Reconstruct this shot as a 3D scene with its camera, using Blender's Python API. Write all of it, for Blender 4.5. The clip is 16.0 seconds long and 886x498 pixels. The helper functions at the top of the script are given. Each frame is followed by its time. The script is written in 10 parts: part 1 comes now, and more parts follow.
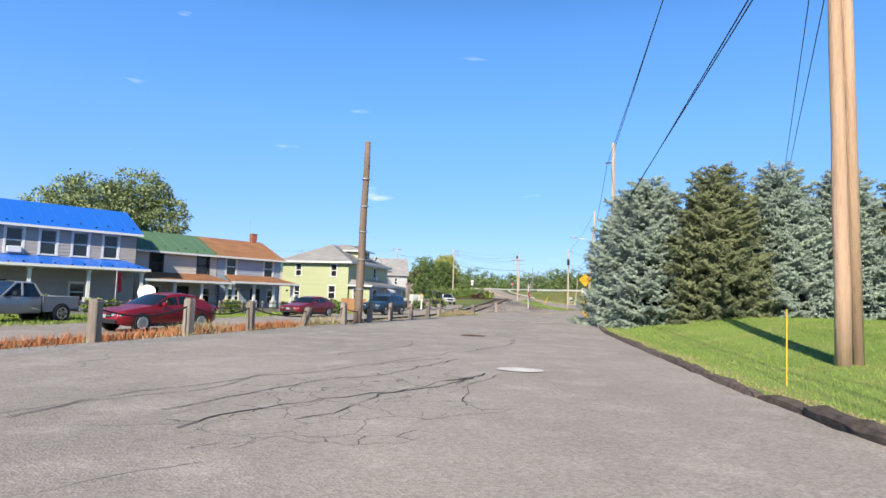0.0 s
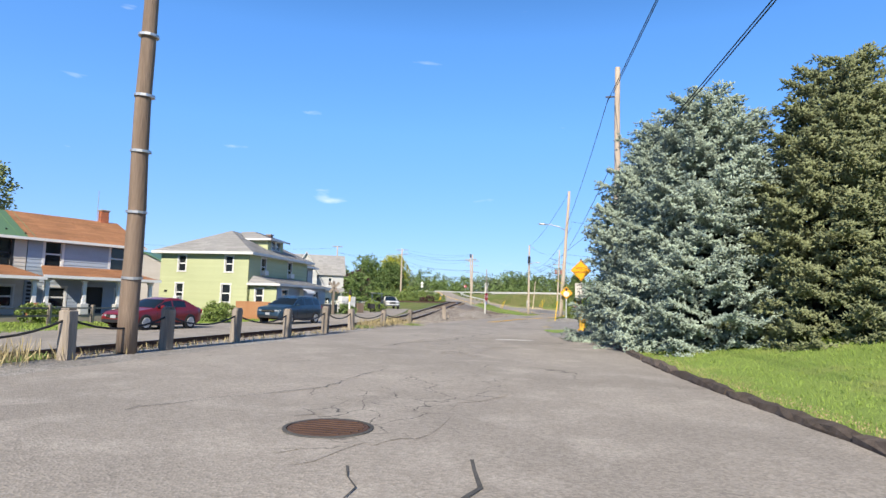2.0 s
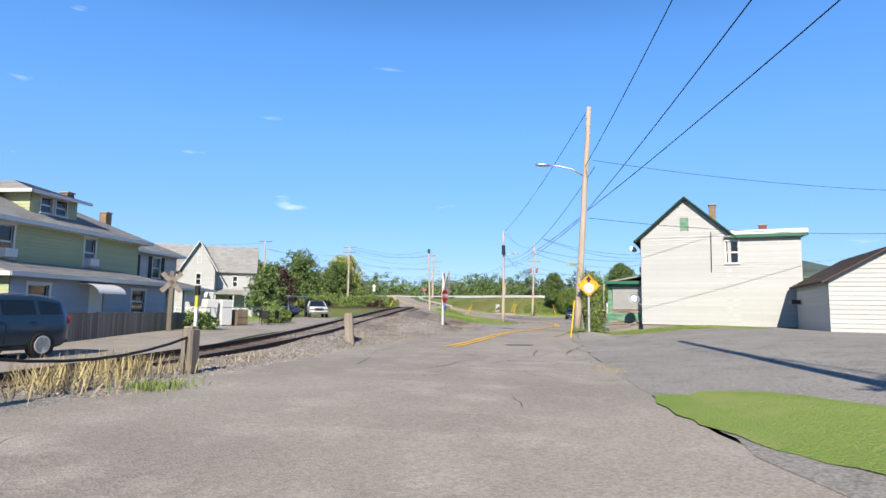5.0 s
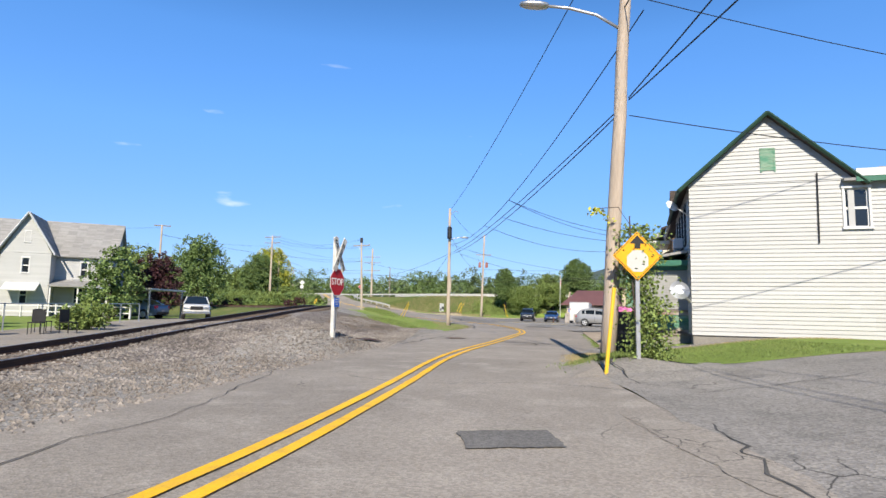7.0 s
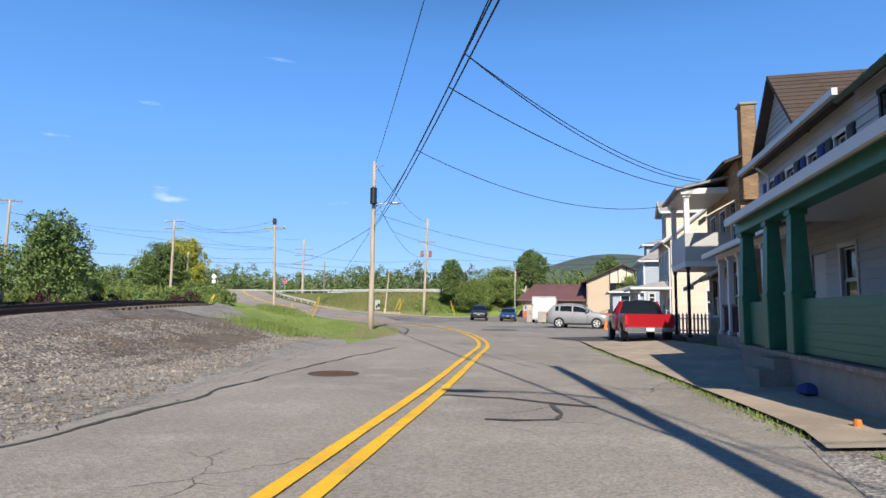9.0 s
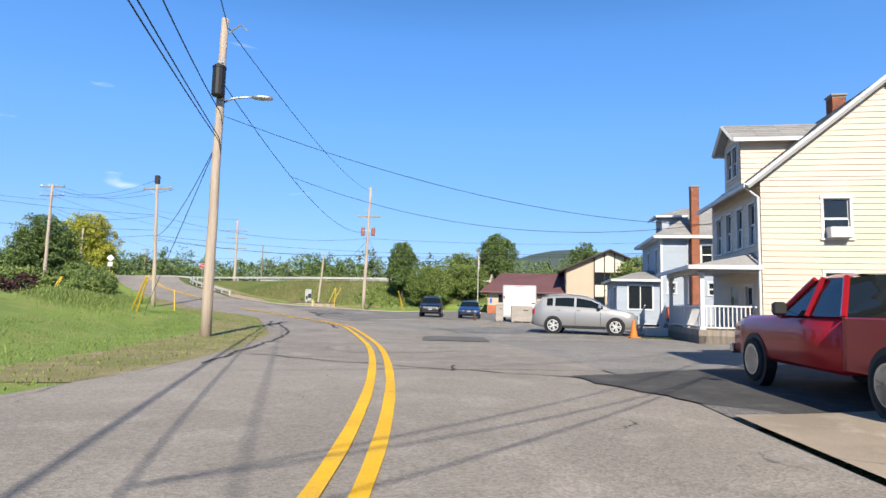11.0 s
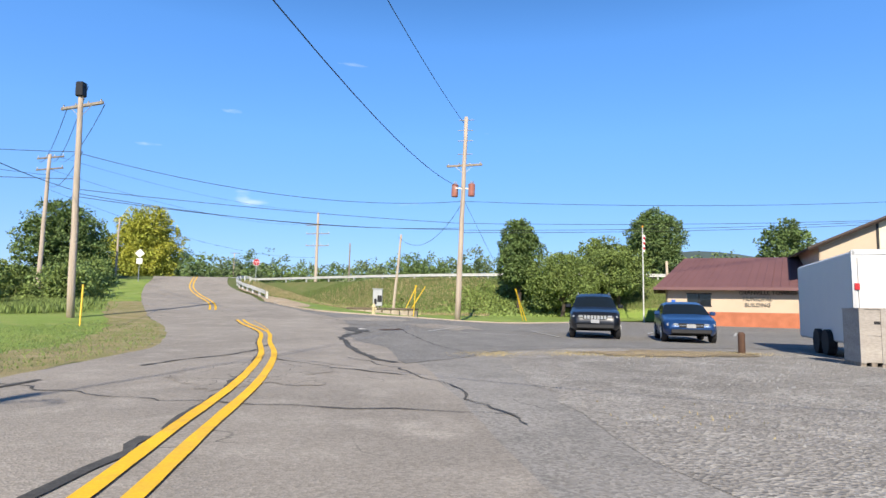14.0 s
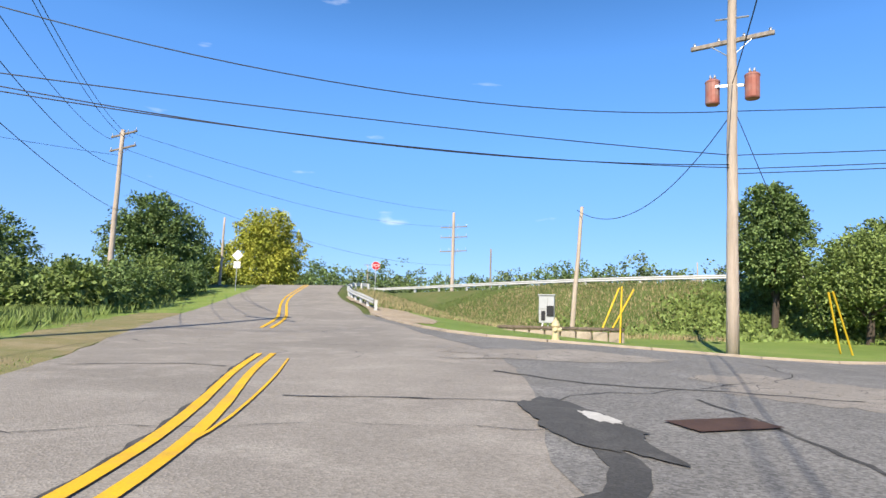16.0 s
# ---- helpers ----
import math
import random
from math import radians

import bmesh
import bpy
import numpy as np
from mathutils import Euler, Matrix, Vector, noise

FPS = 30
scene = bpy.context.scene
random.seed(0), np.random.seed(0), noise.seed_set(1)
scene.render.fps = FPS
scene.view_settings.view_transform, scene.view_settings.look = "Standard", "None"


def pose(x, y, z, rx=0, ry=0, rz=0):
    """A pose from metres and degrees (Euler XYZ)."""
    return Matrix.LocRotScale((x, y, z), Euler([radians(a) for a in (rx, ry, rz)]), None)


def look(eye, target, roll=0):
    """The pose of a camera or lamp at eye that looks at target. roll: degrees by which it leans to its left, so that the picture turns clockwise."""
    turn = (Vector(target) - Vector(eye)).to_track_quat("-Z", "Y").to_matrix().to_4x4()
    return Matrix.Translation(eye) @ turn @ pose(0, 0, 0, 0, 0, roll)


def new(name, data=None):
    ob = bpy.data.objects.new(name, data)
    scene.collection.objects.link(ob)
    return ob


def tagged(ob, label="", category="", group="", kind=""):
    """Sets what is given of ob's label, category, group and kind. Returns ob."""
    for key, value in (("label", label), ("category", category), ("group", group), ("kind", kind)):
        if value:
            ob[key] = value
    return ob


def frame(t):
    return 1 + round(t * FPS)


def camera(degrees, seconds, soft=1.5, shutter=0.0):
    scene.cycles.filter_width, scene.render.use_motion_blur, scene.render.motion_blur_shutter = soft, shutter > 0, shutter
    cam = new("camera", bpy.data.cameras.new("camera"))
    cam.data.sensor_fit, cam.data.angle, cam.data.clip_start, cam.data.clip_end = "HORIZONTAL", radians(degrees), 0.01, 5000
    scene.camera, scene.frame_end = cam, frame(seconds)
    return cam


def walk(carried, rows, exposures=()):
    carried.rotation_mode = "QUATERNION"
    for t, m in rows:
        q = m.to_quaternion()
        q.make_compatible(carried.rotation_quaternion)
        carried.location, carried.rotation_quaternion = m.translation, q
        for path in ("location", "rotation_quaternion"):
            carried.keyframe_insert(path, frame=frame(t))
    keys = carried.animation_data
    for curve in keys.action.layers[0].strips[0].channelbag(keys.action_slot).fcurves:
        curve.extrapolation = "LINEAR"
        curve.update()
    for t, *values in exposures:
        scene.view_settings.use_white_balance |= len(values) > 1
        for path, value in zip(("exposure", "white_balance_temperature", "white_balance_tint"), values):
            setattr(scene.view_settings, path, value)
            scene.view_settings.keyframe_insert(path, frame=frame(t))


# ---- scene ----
cam = camera(74.0, 16.0)
PATH = [
    (0, (0.494, -1.866, 1.205), (-0.025, 0.058, 1.374), 1.8),
    (0.5, (-0.16, 1.435, 1.208), (-0.639, 3.369, 1.381), 1.9),
    (1, (-0.673, 4.783, 1.192), (-1.114, 6.726, 1.369), 1.8),
    (1.5, (-1.15, 8.238, 1.195), (-1.548, 10.19, 1.378), 1.8),
    (2, (-1.51, 11.694, 1.188), (-1.874, 13.652, 1.374), 1.7),
    (2.5, (-1.881, 15.205, 1.15), (-2.219, 17.167, 1.343), 1.7),
    (3, (-2.226, 18.674, 1.13), (-2.548, 20.638, 1.328), 1.6),
    (3.5, (-2.595, 22.185, 1.123), (-2.906, 24.15, 1.326), 1.7),
    (3.7, (-2.748, 23.57, 1.129), (-3.052, 25.536, 1.336), 1.8),
    (5.8, (-4.008, 39.339, 1.176), (-4.176, 41.321, 1.388), 0.8),
    (6, (-4.075, 40.749, 1.184), (-4.219, 42.732, 1.398), 1.0),
    (6.5, (-4.086, 44.453, 1.176), (-4.18, 46.439, 1.39), 1.0),
    (7, (-3.881, 48.128, 1.183), (-3.937, 50.116, 1.396), 1.1),
    (7.5, (-3.718, 51.801, 1.197), (-3.733, 53.79, 1.406), 1.0),
    (8, (-3.467, 55.456, 1.161), (-3.441, 57.444, 1.375), 1.0),
    (8.5, (-3.163, 59.474, 1.169), (-3.09, 61.462, 1.376), 0.9),
    (9, (-2.766, 63.351, 1.181), (-2.64, 65.337, 1.39), 0.7),
    (9.2, (-2.512, 64.936, 1.18), (-2.363, 66.92, 1.387), 0.6),
    (11.3, (0.505, 82.206, 1.174), (0.762, 84.18, 1.363), 1.5),
    (11.5, (0.829, 83.978, 1.155), (1.076, 85.953, 1.345), 1.5),
    (12, (1.429, 88.482, 1.172), (1.644, 90.461, 1.365), 1.2),
    (12.5, (1.731, 92.855, 1.169), (1.89, 94.839, 1.364), 1.1),
    (13, (1.928, 97.085, 1.177), (2.002, 99.074, 1.371), 1.2),
    (13.5, (1.71, 101.411, 1.157), (1.69, 103.401, 1.355), 1.1),
    (14, (0.926, 105.812, 1.132), (0.813, 107.799, 1.336), 1.1),
    (14.5, (0.041, 110.417, 1.168), (-0.173, 112.394, 1.379), 1.0),
    (15, (-0.847, 114.61, 1.173), (-1.173, 116.571, 1.393), 0.9),
    (15.5, (-2.081, 119.08, 1.194), (-2.527, 121.016, 1.428), 1.3),
    (16, (-3.555, 123.651, 1.188), (-4.124, 125.552, 1.436), 1.6),
]
walk(cam, [(t, look(eye, target, roll)) for t, eye, target, roll in PATH], ((0, 0.66), (3.7, 0.66), (6.0, 0.59), (7.5, 0.5), (8.2, 0.45), (9.0, 0.45), (11.5, 0.59), (13.0, 0.6), (16.0, 0.66)))

import collections  # noqa: E402

# ---- world, sun ----
world = bpy.data.worlds.new("sky_world")
scene.world = world
world.use_nodes = True
_nt = world.node_tree
_sky = _nt.nodes.new("ShaderNodeTexSky")
_sky.sky_type = "NISHITA"
_sky.sun_disc = False
_sky.sun_elevation = radians(36)
_sky.sun_rotation = radians(180)
_sky.altitude = 150
_sky.air_density = 1.0
_sky.dust_density = 0.0
_sky.ozone_density = 3.0
_sat = _nt.nodes.new("ShaderNodeHueSaturation")
_sat.inputs["Saturation"].default_value = 1.3
_nt.links.new(_sky.outputs[0], _sat.inputs["Color"])
_gam = _nt.nodes.new("ShaderNodeGamma")
_gam.inputs["Gamma"].default_value = 0.565
_nt.links.new(_sat.outputs[0], _gam.inputs["Color"])
_tint = _nt.nodes.new("ShaderNodeMix")
_tint.data_type = "RGBA"
_tint.blend_type = "MULTIPLY"
_tint.inputs[0].default_value = 1.0
_tint.inputs[7].default_value = (0.7, 0.93, 1.4, 1)
_nt.links.new(_gam.outputs[0], _tint.inputs[6])
# clear-sky profile: a pale horizon, brightest blue at mid height, deeper towards the zenith
_up = _nt.nodes.new("ShaderNodeTexCoord")
_sep = _nt.nodes.new("ShaderNodeSeparateXYZ")
_nt.links.new(_up.outputs["Generated"], _sep.inputs[0])
_crv = _nt.nodes.new("ShaderNodeValToRGB")
for _p, _v in ((0.0, 0.80), (0.09, 0.9), (0.28, 1.1), (0.42, 1.08), (0.6, 0.6), (1.0, 0.27)):
    _e = _crv.color_ramp.elements.new(_p) if _p not in (0.0, 1.0) else _crv.color_ramp.elements[0 if _p == 0.0 else -1]
    _e.color = (_v * 0.8, _v * 0.8, _v * 0.8, 1)
_nt.links.new(_sep.outputs["Z"], _crv.inputs[0])
_pro = _nt.nodes.new("ShaderNodeMix")
_pro.data_type = "RGBA"
_pro.blend_type = "MULTIPLY"
_pro.inputs[0].default_value = 1.0
_nt.links.new(_tint.outputs[2], _pro.inputs[6])
_nt.links.new(_crv.outputs[0], _pro.inputs[7])
# a few small fair-weather clouds low over the horizon
_tc = _nt.nodes.new("ShaderNodeTexCoord")
_mp = _nt.nodes.new("ShaderNodeMapping")
_mp.inputs["Scale"].default_value = (7, 7, 26)
_nt.links.new(_tc.outputs["Generated"], _mp.inputs[0])
_cn = _nt.nodes.new("ShaderNodeTexNoise")
_cn.inputs["Scale"].default_value = 1.0
_cn.inputs["Detail"].default_value = 4
_nt.links.new(_mp.outputs[0], _cn.inputs["Vector"])
_cr = _nt.nodes.new("ShaderNodeMapRange")
_cr.inputs[1].default_value, _cr.inputs[2].default_value = 0.7, 0.84
_cr.inputs[4].default_value = 0.6
_nt.links.new(_cn.outputs[0], _cr.inputs[0])
_cl = _nt.nodes.new("ShaderNodeMix")
_cl.data_type = "RGBA"
_cl.inputs[7].default_value = (3.6, 3.7, 3.9, 1)
_nt.links.new(_cr.outputs[0], _cl.inputs[0])
_nt.links.new(_pro.outputs[2], _cl.inputs[6])
_nt.links.new(_cl.outputs[2], _nt.nodes["Background"].inputs[0])
_nt.nodes["Background"].inputs[1].default_value = 0.24
sun = new("sun", bpy.data.lights.new("sun", "SUN"))
sun.data.energy = 5.0
sun.data.angle = radians(0.5)
sun.data.color = (1.0, 0.9, 0.74)
sun.matrix_basis = look((0, 0, 60), (0.03 * 60, 0.82 * 60, 60 - 0.58 * 60))


# ---- materials ----
def mat(name, col, rough=0.7, metal=0.0, var=0.25, fine=40.0, coarse=1.2, bump=0.3, col2=None, island=0.0, obj=0.0,
        spec=0.4, dist=0.01, space="Object", stretch=(1, 1, 1), coat=0.0, clear=0.0):
    m = bpy.data.materials.new(name)
    m.use_nodes = True
    nt = m.node_tree
    b = nt.nodes["Principled BSDF"]
    b.inputs["Roughness"].default_value = rough
    b.inputs["Metallic"].default_value = metal
    b.inputs["Specular IOR Level"].default_value = spec
    b.inputs["Coat Weight"].default_value = coat
    tc = nt.nodes.new("ShaderNodeTexCoord")
    mp = nt.nodes.new("ShaderNodeMapping")
    mp.inputs["Scale"].default_value = stretch
    nt.links.new(tc.outputs[space], mp.inputs[0])
    n1 = nt.nodes.new("ShaderNodeTexNoise")
    n1.inputs["Scale"].default_value = fine
    n1.inputs["Detail"].default_value = 4
    n2 = nt.nodes.new("ShaderNodeTexNoise")
    n2.inputs["Scale"].default_value = coarse
    n2.inputs["Detail"].default_value = 5
    for n in (n1, n2):
        nt.links.new(mp.outputs[0], n.inputs["Vector"])
    c = col
    d = col2 or tuple(v * 0.62 for v in col)
    mix = nt.nodes.new("ShaderNodeMix")
    mix.data_type = "RGBA"
    mix.inputs[6].default_value = (*c, 1)
    mix.inputs[7].default_value = (*d, 1)
    ramp = nt.nodes.new("ShaderNodeValToRGB")
    ramp.color_ramp.elements[0].position = 0.35
    ramp.color_ramp.elements[1].position = 0.7
    nt.links.new(n2.outputs[0], ramp.inputs[0])
    add = nt.nodes.new("ShaderNodeMath")
    add.operation = "MULTIPLY"
    add.inputs[1].default_value = min(1.0, var * 2)
    nt.links.new(ramp.outputs[0], add.inputs[0])
    nt.links.new(add.outputs[0], mix.inputs[0])
    hsv = nt.nodes.new("ShaderNodeHueSaturation")
    mr = nt.nodes.new("ShaderNodeMapRange")
    mr.inputs[3].default_value = 1 - var * 0.9
    mr.inputs[4].default_value = 1 + var * 0.9
    nt.links.new(n1.outputs[0], mr.inputs[0])
    last = mr.outputs[0]
    for amount, node, sock in ((island, "ShaderNodeNewGeometry", "Random Per Island"), (obj, "ShaderNodeObjectInfo", "Random")):
        if amount:
            g = nt.nodes.new(node)
            r = nt.nodes.new("ShaderNodeMapRange")
            r.inputs[3].default_value = 1 - amount
            r.inputs[4].default_value = 1 + amount
            nt.links.new(g.outputs[sock], r.inputs[0])
            mm = nt.nodes.new("ShaderNodeMath")
            mm.operation = "MULTIPLY"
            nt.links.new(last, mm.inputs[0])
            nt.links.new(r.outputs[0], mm.inputs[1])
            last = mm.outputs[0]
    nt.links.new(last, hsv.inputs["Value"])
    nt.links.new(mix.outputs[2], hsv.inputs["Color"])
    nt.links.new(hsv.outputs[0], b.inputs["Base Color"])
    if bump:
        bp = nt.nodes.new("ShaderNodeBump")
        bp.inputs["Strength"].default_value = bump
        bp.inputs["Distance"].default_value = dist
        nt.links.new(n1.outputs[0], bp.inputs["Height"])
        nt.links.new(bp.outputs[0], b.inputs["Normal"])
    return m


def ground_mat(name, cols, scales, rough=0.95, bump=0.5, dist=0.02, cracks=0.0, speck=0.0, contrast=0.2, gated=True, crack_w=0.007):
    """Ground surface: three tones mixed by noises, pebble speckle, tar-dark cracks."""
    m = bpy.data.materials.new(name)
    m.use_nodes = True
    nt = m.node_tree
    L = nt.links.new
    b = nt.nodes["Principled BSDF"]
    b.inputs["Roughness"].default_value = rough
    b.inputs["Specular IOR Level"].default_value = 0.25
    tc = nt.nodes.new("ShaderNodeTexCoord")

    def noise_at(sc, detail=6, vec=None, rough_=0.6):
        n = nt.nodes.new("ShaderNodeTexNoise")
        n.inputs["Scale"].default_value = sc
        n.inputs["Detail"].default_value = detail
        n.inputs["Roughness"].default_value = rough_
        L(vec or tc.outputs["Object"], n.inputs["Vector"])
        return n.outputs[0]

    def ramped(sock, lo, hi):
        r = nt.nodes.new("ShaderNodeMapRange")
        r.inputs[1].default_value, r.inputs[2].default_value = lo, hi
        L(sock, r.inputs[0])
        return r.outputs[0]

    def mixed(fac, a, c):
        x = nt.nodes.new("ShaderNodeMix")
        x.data_type = "RGBA"
        L(fac, x.inputs[0])
        for s, v in ((x.inputs[6], a), (x.inputs[7], c)):
            if isinstance(v, tuple):
                s.default_value = (*v, 1)
            else:
                L(v, s)
        return x.outputs[2]

    col = mixed(ramped(noise_at(scales[0]), 0.4, 0.62), cols[0], cols[1])
    col = mixed(ramped(noise_at(scales[1]), 0.5, 0.72), col, cols[2])
    fine = noise_at(scales[2], 3)
    if speck:
        vo = nt.nodes.new("ShaderNodeTexVoronoi")
        vo.inputs["Scale"].default_value = speck
        L(tc.outputs["Object"], vo.inputs["Vector"])
        h = nt.nodes.new("ShaderNodeHueSaturation")
        sep = nt.nodes.new("ShaderNodeSeparateColor")
        L(vo.outputs["Color"], sep.inputs[0])
        r = nt.nodes.new("ShaderNodeMapRange")
        r.inputs[3].default_value, r.inputs[4].default_value = 1 - contrast, 1 + contrast
        L(sep.outputs[0], r.inputs[0])
        L(r.outputs[0], h.inputs["Value"])
        L(col, h.inputs["Color"])
        col = h.outputs[0]
        fine = vo.outputs["Distance"]
    else:
        h = nt.nodes.new("ShaderNodeHueSaturation")
        r = nt.nodes.new("ShaderNodeMapRange")
        r.inputs[3].default_value, r.inputs[4].default_value = 0.72, 1.28
        L(fine, r.inputs[0])
        L(r.outputs[0], h.inputs["Value"])
        L(col, h.inputs["Color"])
        col = h.outputs[0]
    if cracks:
        warp = nt.nodes.new("ShaderNodeTexNoise")
        warp.inputs["Scale"].default_value = 0.9
        warp.inputs["Detail"].default_value = 5
        L(tc.outputs["Object"], warp.inputs["Vector"])
        add = nt.nodes.new("ShaderNodeMixRGB")
        add.blend_type = "ADD"
        add.inputs[0].default_value = 0.9
        L(tc.outputs["Object"], add.inputs[1])
        L(warp.outputs["Color"], add.inputs[2])
        vc = nt.nodes.new("ShaderNodeTexVoronoi")
        vc.feature = "DISTANCE_TO_EDGE"
        vc.inputs["Scale"].default_value = cracks
        L(add.outputs[0], vc.inputs["Vector"])
        line = ramped(vc.outputs["Distance"], crack_w, 0.0)
        gate = ramped(noise_at(0.3 if gated else 1.1, 3), *((0.55, 0.65) if gated else (0.36, 0.5)))
        mul = nt.nodes.new("ShaderNodeMath")
        mul.operation = "MULTIPLY"
        L(line, mul.inputs[0])
        L(gate, mul.inputs[1])
        col = mixed(mul.outputs[0], col, (0.03, 0.03, 0.032))
    L(col, b.inputs["Base Color"])
    bp = nt.nodes.new("ShaderNodeBump")
    bp.inputs["Strength"].default_value = bump
    bp.inputs["Distance"].default_value = dist
    L(fine, bp.inputs["Height"])
    L(bp.outputs[0], b.inputs["Normal"])
    return m


def glass_mat(name, tint=(0.02, 0.025, 0.03), rough=0.04):
    m = bpy.data.materials.new(name)
    m.use_nodes = True
    b = m.node_tree.nodes["Principled BSDF"]
    b.inputs["Base Color"].default_value = (*tint, 1)
    b.inputs["Roughness"].default_value = rough
    b.inputs["Specular IOR Level"].default_value = 0.6
    b.inputs["Transmission Weight"].default_value = 0.25
    return m


ROAD_TONES = [(0.3, 0.27, 0.237), (0.245, 0.221, 0.195), (0.35, 0.317, 0.28)]
ASPHALT = ground_mat("worn_asphalt", ROAD_TONES, (0.22, 1.1, 60), bump=0.45, dist=0.012, cracks=0.55, speck=46, contrast=0.2)
ASPHALT_CRACKED = ground_mat("alligator_cracked_asphalt", ROAD_TONES, (0.22, 1.1, 60), bump=0.45, dist=0.012, cracks=1.7, speck=46, contrast=0.2, gated=False, crack_w=0.015)
ASPHALT_DARK = ground_mat("dark_asphalt", [(0.175, 0.168, 0.16), (0.205, 0.197, 0.187), (0.235, 0.226, 0.215)], (0.3, 1.1, 70), bump=0.4, dist=0.012, cracks=0.4, speck=40, contrast=0.35)
ASPHALT_LOT = ground_mat("lot_asphalt", [(0.235, 0.222, 0.207), (0.275, 0.26, 0.243), (0.19, 0.181, 0.17)], (0.3, 1.3, 70), bump=0.5, dist=0.012, cracks=0.45, speck=38, contrast=0.27)
PATCH = ground_mat("tar_patch", [(0.06, 0.059, 0.058), (0.08, 0.078, 0.076), (0.11, 0.106, 0.102)], (0.6, 2.5, 80), bump=0.25, dist=0.008, speck=60)
ASPHALT_PATCH = ground_mat("mid_grey_patch", [(0.13, 0.125, 0.119), (0.15, 0.144, 0.137), (0.175, 0.168, 0.16)], (0.5, 1.6, 70), bump=0.4, dist=0.01, speck=46, contrast=0.25)
PALE = ground_mat("pale_concrete_patch", [(0.56, 0.54, 0.5), (0.46, 0.44, 0.41), (0.64, 0.62, 0.58)], (0.8, 3, 80), bump=0.2, dist=0.006)
GRAVEL = ground_mat("grey_gravel", [(0.28, 0.262, 0.24), (0.215, 0.2, 0.183), (0.35, 0.33, 0.305)], (0.35, 1.2, 40), bump=0.8, dist=0.02, speck=30, contrast=0.35)
GRAVEL_DARK = ground_mat("dark_gravel", [(0.235, 0.234, 0.234), (0.175, 0.176, 0.178), (0.31, 0.31, 0.308)], (0.5, 1.6, 40), bump=0.9, dist=0.03, speck=24, contrast=0.4)
SANDY = ground_mat("sandy_dirt", [(0.3, 0.235, 0.15), (0.22, 0.175, 0.115), (0.37, 0.3, 0.2)], (0.5, 1.8, 30), bump=0.9, dist=0.04, speck=14)
BALLAST = ground_mat("ballast_stone", [(0.245, 0.22, 0.2), (0.17, 0.148, 0.13), (0.3, 0.275, 0.255)], (0.3, 1.0, 40), bump=0.9, dist=0.04, speck=17, contrast=0.4)
BANK_STONE = ground_mat("dark_bank_stone", [(0.185, 0.16, 0.142), (0.12, 0.1, 0.088), (0.25, 0.222, 0.2)], (0.3, 1.0, 34), bump=1.0, dist=0.05, speck=13, contrast=0.45)
BARE_SAND = ground_mat("bare_pale_sand", [(0.42, 0.335, 0.235), (0.34, 0.27, 0.19), (0.48, 0.4, 0.3)], (0.5, 1.8, 30), bump=0.8, dist=0.03, speck=16)
DIRT = ground_mat("bare_dirt", [(0.16, 0.125, 0.095), (0.11, 0.088, 0.068), (0.2, 0.165, 0.13)], (0.5, 1.6, 30), bump=0.9, dist=0.04, speck=14)
GRASS = ground_mat("mown_grass", [(0.225, 0.31, 0.07), (0.175, 0.255, 0.052), (0.29, 0.315, 0.1)], (0.18, 0.7, 26), bump=0.9, dist=0.05)
MEADOW = ground_mat("rough_grass", [(0.105, 0.145, 0.04), (0.145, 0.16, 0.055), (0.185, 0.17, 0.075)], (0.12, 0.5, 14), bump=1.0, dist=0.1)
CONCRETE = ground_mat("old_concrete", [(0.4, 0.33, 0.255), (0.3, 0.25, 0.195), (0.47, 0.4, 0.32)], (0.5, 1.8, 50), bump=0.3, dist=0.01, cracks=0.5)
YELLOW_LINE = ground_mat("yellow_road_paint", [(0.86, 0.5, 0.02), (0.76, 0.43, 0.02), (0.6, 0.36, 0.05)], (0.7, 3.0, 50), rough=0.7, bump=0.3, dist=0.006)
WHITE_LINE = ground_mat("white_road_paint", [(0.5, 0.5, 0.48), (0.4, 0.4, 0.39), (0.26, 0.255, 0.25)], (0.7, 2.5, 50), rough=0.7, bump=0.3, dist=0.006)
WOOD_POLE = mat("pale_pole_wood", (0.5, 0.415, 0.335), 0.85, var=0.3, fine=9, coarse=1.1, bump=0.9, col2=(0.3, 0.24, 0.185), stretch=(7, 7, 0.45), dist=0.03)
WOOD_NEW = mat("fresh_tan_pole_wood", (0.52, 0.35, 0.24), 0.85, var=0.3, fine=9, coarse=1.1, bump=0.9, col2=(0.36, 0.235, 0.16), stretch=(7, 7, 0.45), dist=0.03)
CRATE_GREY = mat("bleached_sheet_wood", (0.36, 0.33, 0.3), 0.9, var=0.35, fine=14, coarse=1.4, bump=0.4, col2=(0.25, 0.225, 0.2), stretch=(1, 1, 3))
BOX_GREY = mat("dull_grey_cabinet_paint", (0.42, 0.43, 0.44), 0.5, 0.1, var=0.15, fine=20, coarse=2, bump=0.08)
WOOD_GREY = mat("weathered_grey_wood", (0.28, 0.24, 0.2), 0.9, var=0.4, fine=10, coarse=1.6, bump=0.9, col2=(0.15, 0.125, 0.1), stretch=(6, 6, 0.5), dist=0.03, obj=0.25)
WOOD_BROWN = mat("dark_brown_pole_wood", (0.165, 0.12, 0.09), 0.9, var=0.4, fine=9, coarse=1.0, bump=0.9, col2=(0.25, 0.19, 0.145), stretch=(7, 7, 0.4), dist=0.03)
